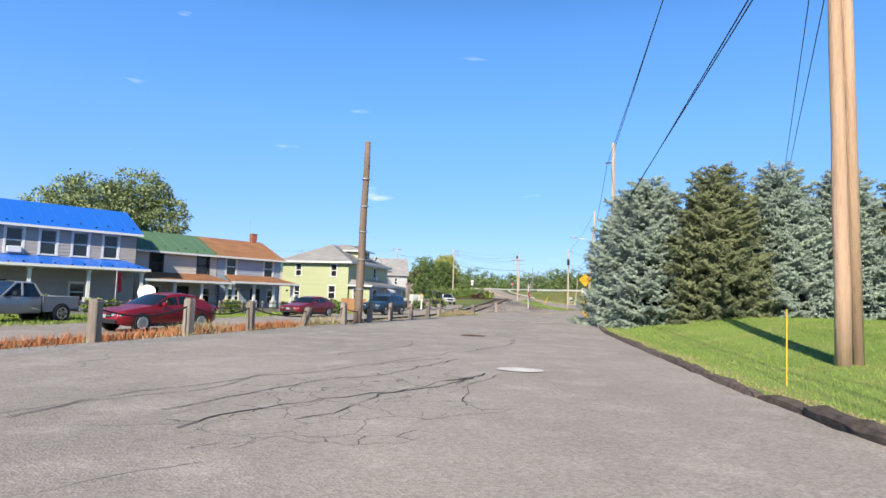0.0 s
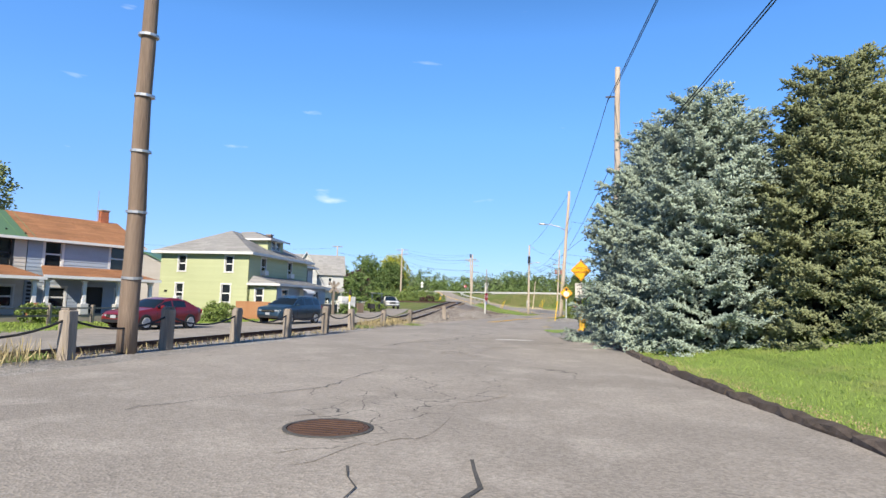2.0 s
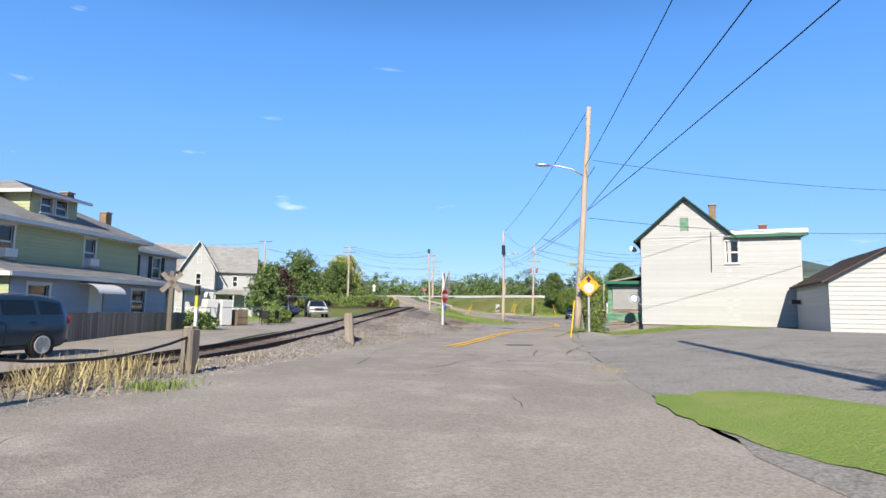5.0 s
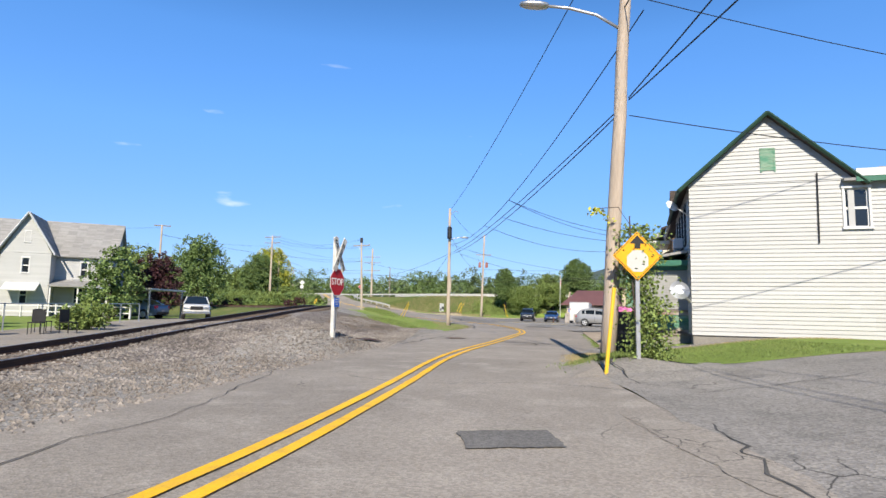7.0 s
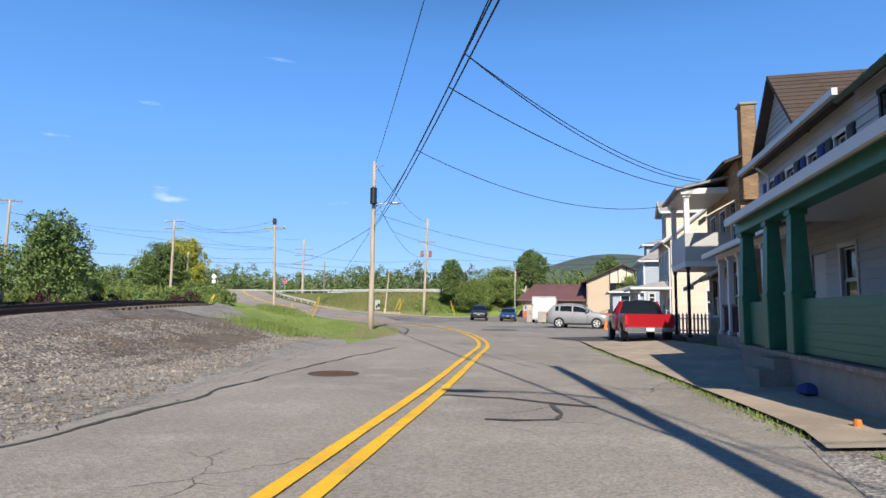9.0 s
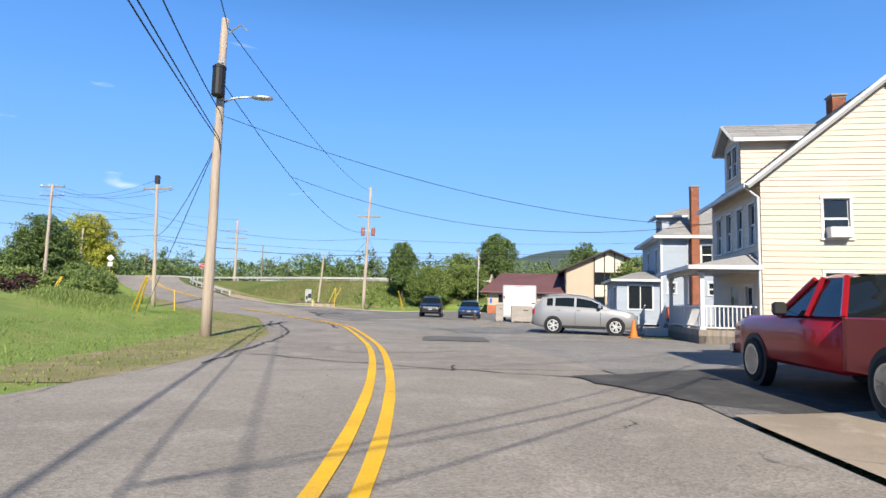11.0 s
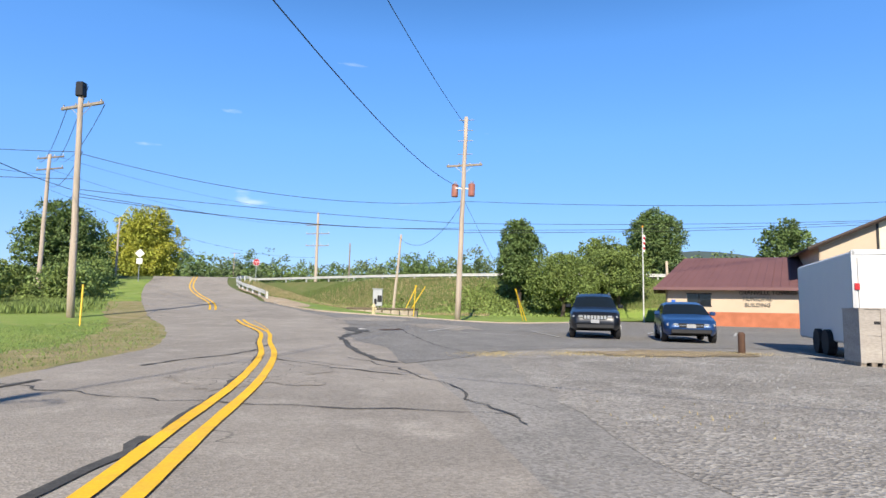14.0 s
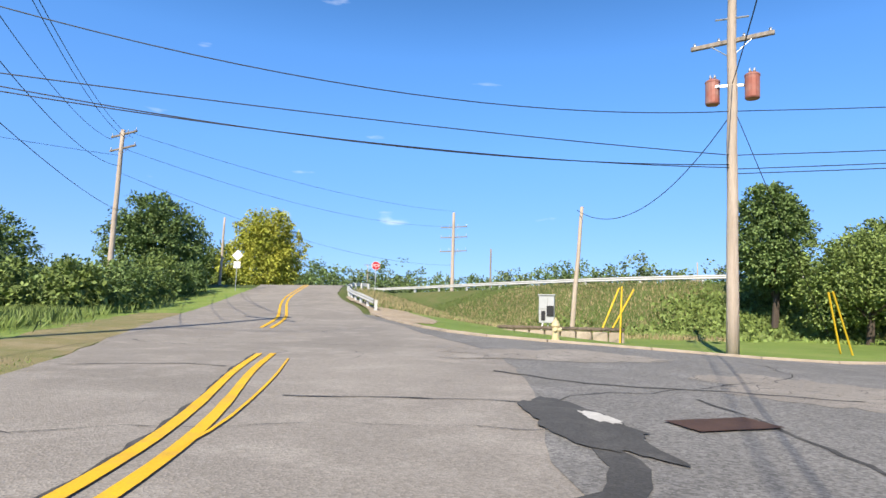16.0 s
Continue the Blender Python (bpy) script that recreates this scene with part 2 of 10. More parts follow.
TIE = mat("creosoted_timber", (0.075, 0.055, 0.042), 0.95, var=0.4, fine=14, coarse=1.5, bump=0.9, col2=(0.15, 0.12, 0.1), stretch=(1, 5, 5), dist=0.02, obj=0.3)
RUST = mat("rusted_steel", (0.11, 0.062, 0.042), 0.8, 0.3, var=0.4, fine=40, coarse=3, bump=0.4)
RAILTOP = mat("worn_rail_steel", (0.3, 0.27, 0.25), 0.35, 0.9, var=0.2, fine=60, coarse=3, bump=0.1)
STEEL = mat("galvanised_steel", (0.55, 0.56, 0.57), 0.45, 0.85, var=0.2, fine=50, coarse=4, bump=0.15)
DARKMETAL = mat("black_metal", (0.025, 0.025, 0.027), 0.5, 0.4, var=0.2, fine=50, coarse=4, bump=0.1)
CABLE = mat("black_cable_sheath", (0.016, 0.016, 0.018), 0.6, 0, var=0.2, fine=60, coarse=3, bump=0.0)
WHITE = mat("white_paint", (0.585, 0.588, 0.585), 0.5, var=0.12, fine=30, coarse=2.0, bump=0.08, col2=(0.66, 0.65, 0.61))
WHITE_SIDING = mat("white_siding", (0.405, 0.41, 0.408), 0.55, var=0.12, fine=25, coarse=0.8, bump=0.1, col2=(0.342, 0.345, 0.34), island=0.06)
TAN_SIDING = mat("tan_siding", (0.6, 0.5, 0.4), 0.55, var=0.12, fine=25, coarse=0.8, bump=0.1, col2=(0.5, 0.42, 0.335), island=0.05)
BLUE_SIDING = mat("pale_blue_siding", (0.32, 0.37, 0.44), 0.55, var=0.12, fine=25, coarse=0.8, bump=0.1, col2=(0.275, 0.32, 0.385), island=0.04)
GREY_SIDING = mat("grey_siding", (0.33, 0.305, 0.285), 0.6, var=0.12, fine=25, coarse=0.8, bump=0.1, island=0.04)
LGREY_SIDING = mat("light_grey_siding", (0.52, 0.48, 0.435), 0.6, var=0.12, fine=25, coarse=0.8, bump=0.1, island=0.04)
LIME_SIDING = mat("yellow_green_siding", (0.37, 0.4, 0.23), 0.55, var=0.12, fine=25, coarse=0.8, bump=0.1, col2=(0.32, 0.345, 0.195), island=0.05)
SHINGLE = mat("grey_shingle", (0.3, 0.295, 0.29), 0.9, var=0.25, fine=9, coarse=0.6, bump=0.5, col2=(0.22, 0.215, 0.21), island=0.14)
SHINGLE_BR = mat("brown_shingle", (0.36, 0.175, 0.085), 0.9, var=0.3, fine=9, coarse=0.7, bump=0.5, island=0.14)
SHINGLE_DK = mat("dark_brown_shingle", (0.075, 0.055, 0.045), 0.9, var=0.3, fine=9, coarse=0.7, bump=0.5, island=0.14)
BLUE_ROOF = mat("bright_blue_metal_roof", (0.02, 0.15, 0.62), 0.35, 0.1, var=0.12, fine=12, coarse=0.7, bump=0.05, col2=(0.02, 0.12, 0.5))
GREEN_ROOF = mat("green_metal_roof", (0.11, 0.2, 0.1), 0.4, 0.1, var=0.15, fine=12, coarse=0.7, bump=0.05)
GREEN_PAINT = mat("dark_green_paint", (0.022, 0.12, 0.075), 0.45, var=0.25, fine=18, coarse=2.2, bump=0.25, col2=(0.035, 0.16, 0.1))
GREEN_WORN = mat("peeling_green_paint", (0.05, 0.2, 0.12), 0.6, var=0.5, fine=14, coarse=3.0, bump=0.5, col2=(0.22, 0.3, 0.22), stretch=(1, 1, 3))
MAROON_ROOF = mat("maroon_metal_roof", (0.17, 0.085, 0.085), 0.5, 0.1, var=0.15, fine=12, coarse=0.7, bump=0.05)
TAN_PANEL = mat("tan_stucco", (0.52, 0.42, 0.31), 0.85, var=0.12, fine=60, coarse=0.8, bump=0.25)
CREAM = mat("cream_stucco", (0.68, 0.62, 0.48), 0.8, var=0.1, fine=60, coarse=0.8, bump=0.2)
BRICK = mat("red_brick", (0.36, 0.125, 0.065), 0.9, var=0.3, fine=20, coarse=2, bump=0.5, island=0.25, obj=0.2)
BRICK_TAN = mat("tan_brick", (0.36, 0.24, 0.14), 0.9, var=0.25, fine=20, coarse=2, bump=0.5, island=0.2, obj=0.2)
MORTAR = mat("grey_mortar", (0.3, 0.27, 0.24), 0.95, var=0.2, fine=40, coarse=3, bump=0.3)
BLOCK = mat("grey_block_foundation", (0.24, 0.225, 0.2), 0.9, var=0.3, fine=25, coarse=1.5, bump=0.5, col2=(0.14, 0.13, 0.115))
GLASS = glass_mat("window_glass")
CARGLASS = glass_mat("car_glass", (0.012, 0.016, 0.017), 0.03)
# near-black colour standing in for the shade of unlit interiors
UNLIT_DARK = mat("unlit_interior_dark", (0.035, 0.032, 0.03), 0.9, var=0.2, bump=0)
BLIND = mat("white_blind", (0.55, 0.56, 0.56), 0.6, var=0.1, fine=20, coarse=2, bump=0.1)
TYRE = mat("black_rubber", (0.018, 0.018, 0.019), 0.85, var=0.3, fine=50, coarse=4, bump=0.3)
CHROME = mat("bright_alloy", (0.6, 0.6, 0.61), 0.25, 0.9, var=0.1, bump=0.0)
PLASTIC = mat("black_plastic", (0.02, 0.02, 0.022), 0.5, var=0.2, fine=60, coarse=4, bump=0.1)
YELLOW = mat("yellow_sign_paint", (0.78, 0.36, 0.008), 0.45, var=0.12, fine=20, coarse=3, bump=0.05, col2=(0.66, 0.32, 0.015))
YELLOW_GUARD = mat("yellow_plastic", (0.72, 0.47, 0.03), 0.5, var=0.15, fine=20, coarse=2, bump=0.1)
HYDRANT_Y = mat("faded_yellow_iron", (0.62, 0.36, 0.04), 0.6, var=0.3, fine=20, coarse=5, bump=0.3)
CREAM_IRON = mat("cream_iron", (0.62, 0.52, 0.3), 0.6, var=0.3, fine=20, coarse=5, bump=0.3)
RED_SIGN = mat("red_sign_sheet", (0.42, 0.012, 0.022), 0.45, var=0.1, fine=20, coarse=3, bump=0.03)
SIGN_WHITE = mat("white_sign_sheet", (0.74, 0.74, 0.72), 0.5, var=0.12, fine=14, coarse=4, bump=0.03, col2=(0.55, 0.55, 0.52))
SIGN_BLACK = mat("black_sign_paint", (0.02, 0.02, 0.02), 0.6, var=0.1, bump=0)
SIGN_BLUE = mat("blue_sign_sheet", (0.02, 0.12, 0.52), 0.5, var=0.1, bump=0)
RED = mat("red_cloth", (0.5, 0.02, 0.03), 0.8, var=0.15, bump=0.1)
NAVY = mat("navy_cloth", (0.03, 0.05, 0.2), 0.8, var=0.15, bump=0.1)
PINK = mat("pink_plastic_bag", (0.75, 0.2, 0.42), 0.4, var=0.2, fine=12, coarse=4, bump=0.5)
ORANGE = mat("orange_plastic", (0.75, 0.2, 0.03), 0.55, var=0.2, fine=20, coarse=3, bump=0.1)
BARK = mat("tree_bark", (0.09, 0.07, 0.055), 0.95, var=0.4, fine=14, coarse=2, bump=0.9, stretch=(4, 4, 0.8), dist=0.03)


def leaf_mat(name, col, col2, rough=0.6, island=0.35):
    m = mat(name, col, rough, var=0.3, fine=3.0, coarse=0.35, bump=0.0, col2=col2, island=island, spec=0.25)
    return m


SPRUCE_BLUE = leaf_mat("blue_spruce_needles", (0.27, 0.33, 0.27), (0.16, 0.205, 0.165), island=0.4)
# near-black green that paints the shade deep inside the spruce crowns
CROWN_SHADE = leaf_mat("spruce_crown_shade", (0.035, 0.045, 0.032), (0.022, 0.028, 0.02))
SPRUCE_GREEN = leaf_mat("green_spruce_needles", (0.165, 0.185, 0.095), (0.1, 0.12, 0.06), island=0.35)
LEAF_MID = leaf_mat("mid_green_leaves", (0.19, 0.25, 0.07), (0.12, 0.175, 0.05))
LEAF_DARK = leaf_mat("dark_green_leaves", (0.15, 0.215, 0.07), (0.1, 0.16, 0.052))
# distance haze is mixed into this paler, bluer leaf colour
LEAF_HAZY = leaf_mat("hazy_far_leaves", (0.16, 0.21, 0.1), (0.1, 0.145, 0.075))
LEAF_YELLOW = leaf_mat("yellowing_leaves", (0.42, 0.41, 0.06), (0.25, 0.32, 0.06))
LEAF_GREY = leaf_mat("silver_green_leaves", (0.27, 0.32, 0.15), (0.18, 0.23, 0.1))
LEAF_RED = leaf_mat("purple_red_leaves", (0.075, 0.03, 0.035), (0.045, 0.03, 0.03))
WEED = leaf_mat("weed_blades", (0.16, 0.215, 0.06), (0.11, 0.155, 0.042))
EMBANK_GRASS = leaf_mat("embankment_grass_blades", (0.115, 0.165, 0.045), (0.075, 0.115, 0.03))
RUSTWEED = leaf_mat("rust_red_weeds", (0.42, 0.17, 0.07), (0.3, 0.13, 0.06))
RUST_GROUND = ground_mat("rust_stained_ballast", [(0.36, 0.17, 0.1), (0.28, 0.15, 0.1), (0.42, 0.24, 0.16)], (0.6, 2.0, 40), bump=0.8, dist=0.03, speck=22, contrast=0.35)
DRY_VERGE = ground_mat("drying_verge_grass", [(0.29, 0.24, 0.12), (0.21, 0.21, 0.08), (0.36, 0.3, 0.18)], (0.6, 1.6, 26), bump=0.9, dist=0.04)
SHUTTER_GREY = mat("grey_shutter_slats", (0.34, 0.34, 0.33), 0.6, var=0.15, fine=20, coarse=2, bump=0.1)
DRYGRASS = leaf_mat("dry_grass_blades", (0.34, 0.28, 0.15), (0.24, 0.2, 0.1))

PEELED = mat("peeled_red_brown_wood", (0.17, 0.09, 0.06), 0.85, var=0.5, fine=14, coarse=3.0, bump=0.5, col2=(0.4, 0.38, 0.33), stretch=(0.6, 1, 3))
RED_CAN = mat("faded_red_can", (0.3, 0.1, 0.07), 0.6, 0.1, var=0.25, fine=20, coarse=3, bump=0.2, col2=(0.42, 0.3, 0.26))
TANK_RED = mat("tank_red", (0.32, 0.085, 0.05), 0.6, 0.1, var=0.3, fine=25, coarse=3, bump=0.2)
GREEN_TRIM = mat("weathered_dark_green_trim", (0.03, 0.075, 0.05), 0.6, var=0.35, fine=18, coarse=2.2, bump=0.25)
RAIL_WHITE = mat("weathered_zinc_rail", (0.6, 0.6, 0.58), 0.6, 0.2, var=0.2, fine=30, coarse=2, bump=0.1)


# ---- geometry helpers ----
class Geo:
    """Collects vertices and faces for one mesh."""

    def __init__(self):
        self.v, self.f = [], []

    def add(self, verts, faces, m=None):
        n = len(self.v)
        self.v.extend([tuple(m @ Vector(p)) for p in verts] if m else [tuple(p) for p in verts])
        self.f.extend([tuple(i + n for i in f) for f in faces])
        return self

    def box(self, x0, x1, y0, y1, z0, z1, m=None, c=0.0):
        if c:
            c = min(c, (x1 - x0) * 0.3, (y1 - y0) * 0.3, (z1 - z0) * 0.3)
            vs, fs = [], []
            for z, i in ((z0, c), (z0 + c, 0), (z1 - c, 0), (z1, c)):
                a, b, p, q = x0 + i, x1 - i, y0 + i, y1 - i
                e = c * 0.7
                vs += [(a + e, p, z), (b - e, p, z), (b, p + e, z), (b, q - e, z), (b - e, q, z), (a + e, q, z), (a, q - e, z), (a, p + e, z)]
            for r in range(3):
                for k in range(8):
                    fs.append((r * 8 + k, r * 8 + (k + 1) % 8, r * 8 + 8 + (k + 1) % 8, r * 8 + 8 + k))
            fs += [tuple(range(7, -1, -1)), tuple(range(24, 32))]
            return self.add(vs, fs, m)
        vs = [(x, y, z) for z in (z0, z1) for x, y in ((x0, y0), (x1, y0), (x1, y1), (x0, y1))]
        return self.add(vs, [(3, 2, 1, 0), (4, 5, 6, 7), (0, 1, 5, 4), (1, 2, 6, 5), (2, 3, 7, 6), (3, 0, 4, 7)], m)

    def tube(self, pts, radii, n=8, m=None, caps=True):
        pts = [Vector(p) for p in pts]
        if not isinstance(radii, (list, tuple)):
            radii = [float(radii)] * len(pts)
        vs, fs = [], []
        for i, p in enumerate(pts):
            d = (pts[min(i + 1, len(pts) - 1)] - pts[max(i - 1, 0)]).normalized()
            a = d.orthogonal().normalized() if abs(d.z) > 0.95 else d.cross(Vector((0, 0, 1))).normalized()
            b = d.cross(a)
            vs += [p + float(radii[i]) * (math.cos(2 * math.pi * k / n) * a + math.sin(2 * math.pi * k / n) * b) for k in range(n)]
        for i in range(len(pts) - 1):
            for k in range(n):
                fs.append((i * n + k, i * n + (k + 1) % n, i * n + n + (k + 1) % n, i * n + n + k))
        if caps:
            fs += [tuple(range(n - 1, -1, -1)), tuple(range((len(pts) - 1) * n, len(pts) * n))]
        return self.add(vs, fs, m)

    def prism(self, poly, y0, y1, m=None):
        """A polygon in x, z pushed from y0 to y1."""
        n = len(poly)
        vs = [(x, y0, z) for x, z in poly] + [(x, y1, z) for x, z in poly]
        return self.add(vs, [tuple(range(n)), tuple(range(2 * n - 1, n - 1, -1))] + [(i, n + i, n + (i + 1) % n, (i + 1) % n) for i in range(n)], m)

    def lathe(self, prof, n=12, m=None):
        vs, fs = [], []
        for r, z in prof:
            vs += [(r * math.cos(2 * math.pi * k / n), r * math.sin(2 * math.pi * k / n), z) for k in range(n)]
        for i in range(len(prof) - 1):
            for k in range(n):
                fs.append((i * n + k, i * n + (k + 1) % n, i * n + n + (k + 1) % n, i * n + n + k))
        fs += [tuple(range(n - 1, -1, -1)), tuple(range((len(prof) - 1) * n, len(prof) * n))]
        return self.add(vs, fs, m)

    def mesh(self, name, material, smooth=False):
        me = bpy.data.meshes.new(name)
        me.from_pydata(self.v, [], self.f)
        me.materials.append(material)
        if smooth:
            me.polygons.foreach_set("use_smooth", [True] * len(me.polygons))
        me.update()
        return me


def fix_normals(me):
    bm = bmesh.new()
    bm.from_mesh(me)
    bmesh.ops.recalc_face_normals(bm, faces=bm.faces)
    bm.to_mesh(me)
    bm.free()
    return me


def weld(me):
    """Joins the touching corners of the pieces of one mesh."""
    bm = bmesh.new()
    bm.from_mesh(me)
    bmesh.ops.remove_doubles(bm, verts=bm.verts, dist=0.0005)
    bm.to_mesh(me)
    bm.free()
    return me


def part(name, geo, material, parent, label="", smooth=False, at=None):
    ob = new(name, geo if isinstance(geo, bpy.types.Mesh) else geo.mesh(name, material, smooth))
    ob.parent = parent
    if at is not None:
        ob.matrix_basis = at
    if label:
        tagged(ob, label)
    return ob


def thing(name, m, label, category, group="", kind=""):
    ob = new(name)
    ob.matrix_basis = m
    ob.empty_display_size = 0.3
    return tagged(ob, label, category, group, kind)


def single(name, geo, material, label, category, group="", kind="", m=None, smooth=False):
    ob = new(name, geo if isinstance(geo, bpy.types.Mesh) else geo.mesh(name, material, smooth))
    if m is not None:
        ob.matrix_basis = m
    return tagged(ob, label, category, group, kind)


def lerp_table(table, t):
    return np.interp(t, [a for a, _ in table], [b for _, b in table])


def sstep(a):
    a = np.clip(a, 0, 1)
    return a * a * (3 - 2 * a)


def text_mesh(words, size, material, depth=0.004, align="CENTER"):
    c = bpy.data.curves.new("lettering", "FONT")
    c.body, c.size, c.extrude = words, size, depth
    c.align_x, c.align_y = align, "CENTER"
    c.resolution_u = 3
    o = bpy.data.objects.new("lettering", c)
    scene.collection.objects.link(o)
    bpy.context.view_layer.update()
    me = bpy.data.meshes.new_from_object(o.evaluated_get(bpy.context.evaluated_depsgraph_get()))
    bpy.data.objects.remove(o)
    me.materials.clear()
    me.materials.append(material)
    return me


# ---- lie of the land ----
TRACK = [(-12.1, -60, -0.28), (-12.05, 0, -0.28), (-12.0, 30, -0.28), (-12.1, 45, -0.25), (-12.4, 56, -0.05), (-12.9, 68, 0.45), (-13.6, 80, 0.95), (-14.3, 90, 1.28),
         (-15.6, 99, 1.4), (-18.5, 108, 1.4), (-23.5, 116, 1.4), (-31, 123, 1.4), (-42, 129, 1.4), (-62, 134, 1.4), (-110, 138, 1.4)]
HIGHWAY = [(140, 190), (80, 176), (40, 170), (4, 173), (-26, 191), (-57, 210), (-120, 246), (-260, 320)]
HIGH_Z = 4.3


def smooth_line(pts, step=1.0):
    """Catmull-Rom through the points, sampled about every step metres."""
    p = np.array(pts, float)
    p = np.vstack([2 * p[0] - p[1], p, 2 * p[-1] - p[-2]])
    out = []
    for i in range(1, len(p) - 2):
        n = max(2, int(np.linalg.norm(p[i + 1] - p[i]) / step))
        for k in range(n):
            t = k / n
            out.append(0.5 * (2 * p[i] + (p[i + 1] - p[i - 1]) * t + (2 * p[i - 1] - 5 * p[i] + 4 * p[i + 1] - p[i + 2]) * t * t + (3 * p[i] - p[i - 1] - 3 * p[i + 1] + p[i + 2]) * t ** 3))
    return np.array(out + [p[-2]])


TRACK_LINE = smooth_line(TRACK, 1.0)
HIGH_LINE = smooth_line(HIGHWAY, 4.0)


def near_line(x, y, line):
    """Distance to a line of points, and its last coordinate there."""
    x, y = np.atleast_1d(x).astype(float), np.atleast_1d(y).astype(float)
    best, val = np.full(x.shape, 1e9), np.zeros(x.shape)
    for a, b in zip(line[:-1], line[1:]):
        dx, dy = b[0] - a[0], b[1] - a[1]
        t = np.clip(((x - a[0]) * dx + (y - a[1]) * dy) / (dx * dx + dy * dy + 1e-9), 0, 1)
        d = np.hypot(x - a[0] - t * dx, y - a[1] - t * dy)
        z = a[-1] + t * (b[-1] - a[-1])
        w = d < best
        best, val = np.where(w, d, best), np.where(w, z, val)
    return best, val


ROAD_L = [(-60, -8.6), (20, -8.7), (44, -8.7), (50, -8.3), (58, -7.6), (66, -6.4), (71, -5.8), (77, -5.7), (84, -4.6), (90, -3.3), (94, -2.9), (100, -3.1), (106, -4.2), (112, -5.4),
          (118, -6.6), (120.4, -7.1), (125, -9.3), (130, -12.1), (135.7, -16.1), (143.7, -21.1), (154, -27.2), (164.5, -33), (174, -37.5), (182, -42), (200, -52)]
ROAD_R = [(-60, 5.0), (-10, 3.5), (4, 2.95), (6.7, 2.45), (14.9, 1.5), (23, 0.65), (28, 0.45), (31, 0.3), (33.5, -1.0), (36, -1.5), (40, -1.7), (46, -1.7), (62, -1.1), (66, -0.2), (69, 1.1), (73, 1.8), (82.7, 3.4),
          (88, 4.4), (96, 4.4), (104, 3.0), (110, 1.3), (116, 0.2), (122, -1.2), (124.4, -2.6), (128.6, -3.8), (132, -4.4), (134.4, -5.0), (138.4, -6.6), (142.9, -9.8), (145.4, -11.2), (151.4, -16), (154, -17.4), (160, -21.4), (166.6, -25.2), (174, -28.5), (182, -31), (200, -37)]
RAISE = [(-60, 0.25), (12, 0.3), (26, 0.8), (29, 0.85), (34, 0.5), (45, 0.45), (60, 0.55), (70, 0.6), (84, 0.35), (94, 0.02), (106, 0.04), (118, 0.1), (130, 0.02), (200, 0.0)]


def height(x, y):
    """Ground height over the whole place."""
    shape = np.shape(x)
    x, y = np.ravel(np.atleast_1d(x)).astype(float), np.ravel(np.atleast_1d(y)).astype(float)
    xl, xr = lerp_table(ROAD_L, y), lerp_table(ROAD_R, y)
    climb = np.minimum(0.00125 * np.maximum(0, y - 118) ** 2, HIGH_Z - 0.05)
    right, left = sstep((x - xr) / 14), sstep((xl - x) / 16)
    z = climb * (1 - 0.72 * right) * (1 - 0.35 * left * (y < 165))
    z = z + lerp_table(RAISE, y) * sstep((x - xr - 0.15) / 6.5) * (x > xr)
    z = z + 0.25 * sstep((-14.0 - x) / 6) * sstep((y - 60) / 30)
    z = z - 0.38 * sstep((-9.9 - x) / 2.2) * sstep((62 - y) / 12)
    d, tz = near_line(x, y, TRACK_LINE)
    bed = tz - 0.12 + 0.1 * sstep((y - 53) / 4) * sstep((72 - y) / 7) - np.maximum(0, d - 1.7) * np.where(x > -13, 0.21, 0.35)
    bank = sstep((xl - x) / 1.5) * sstep((y - 40) / 8)
    z = np.where((d < 9) & (x < xl), np.maximum(z, z + (bed - z) * bank * (bed > z)), z)
    for mx, my, mh, mr in ((-9.0, 51.9, 0.32, 1.5), (-8.0, 64.5, 0.6, 2.3), (-9.0, 80, 0.28, 4.0), (-10.5, 70, 0.18, 4.0), (-11.0, 106.5, 0.75, 4.0)):
        z = z + mh * np.exp(-((x - mx) ** 2 + (y - my) ** 2) / mr ** 2) * sstep((xl - x + 0.2) / 1.2)
    z = z + 0.36 * np.exp(-((x - 0.3) ** 2 + (y - 35.0) ** 2) / 3.2) * sstep((x - xr) / 0.6)
    z = z + 0.34 * np.exp(-((x + 0.6) ** 2 + (y - 60.1) ** 2) / 1.4) * sstep((x + 1.9) / 1.0)
    hd, _ = near_line(x, y, np.c_[HIGH_LINE, np.full(len(HIGH_LINE), HIGH_Z)])
    z = np.maximum(z, np.minimum(HIGH_Z, HIGH_Z - (hd - 6.0) / 1.75))
    z = z * np.clip(1.6 - np.hypot(x, y - 100) / 600, 0, 1)
    return z.reshape(shape) if shape else float(z[0])


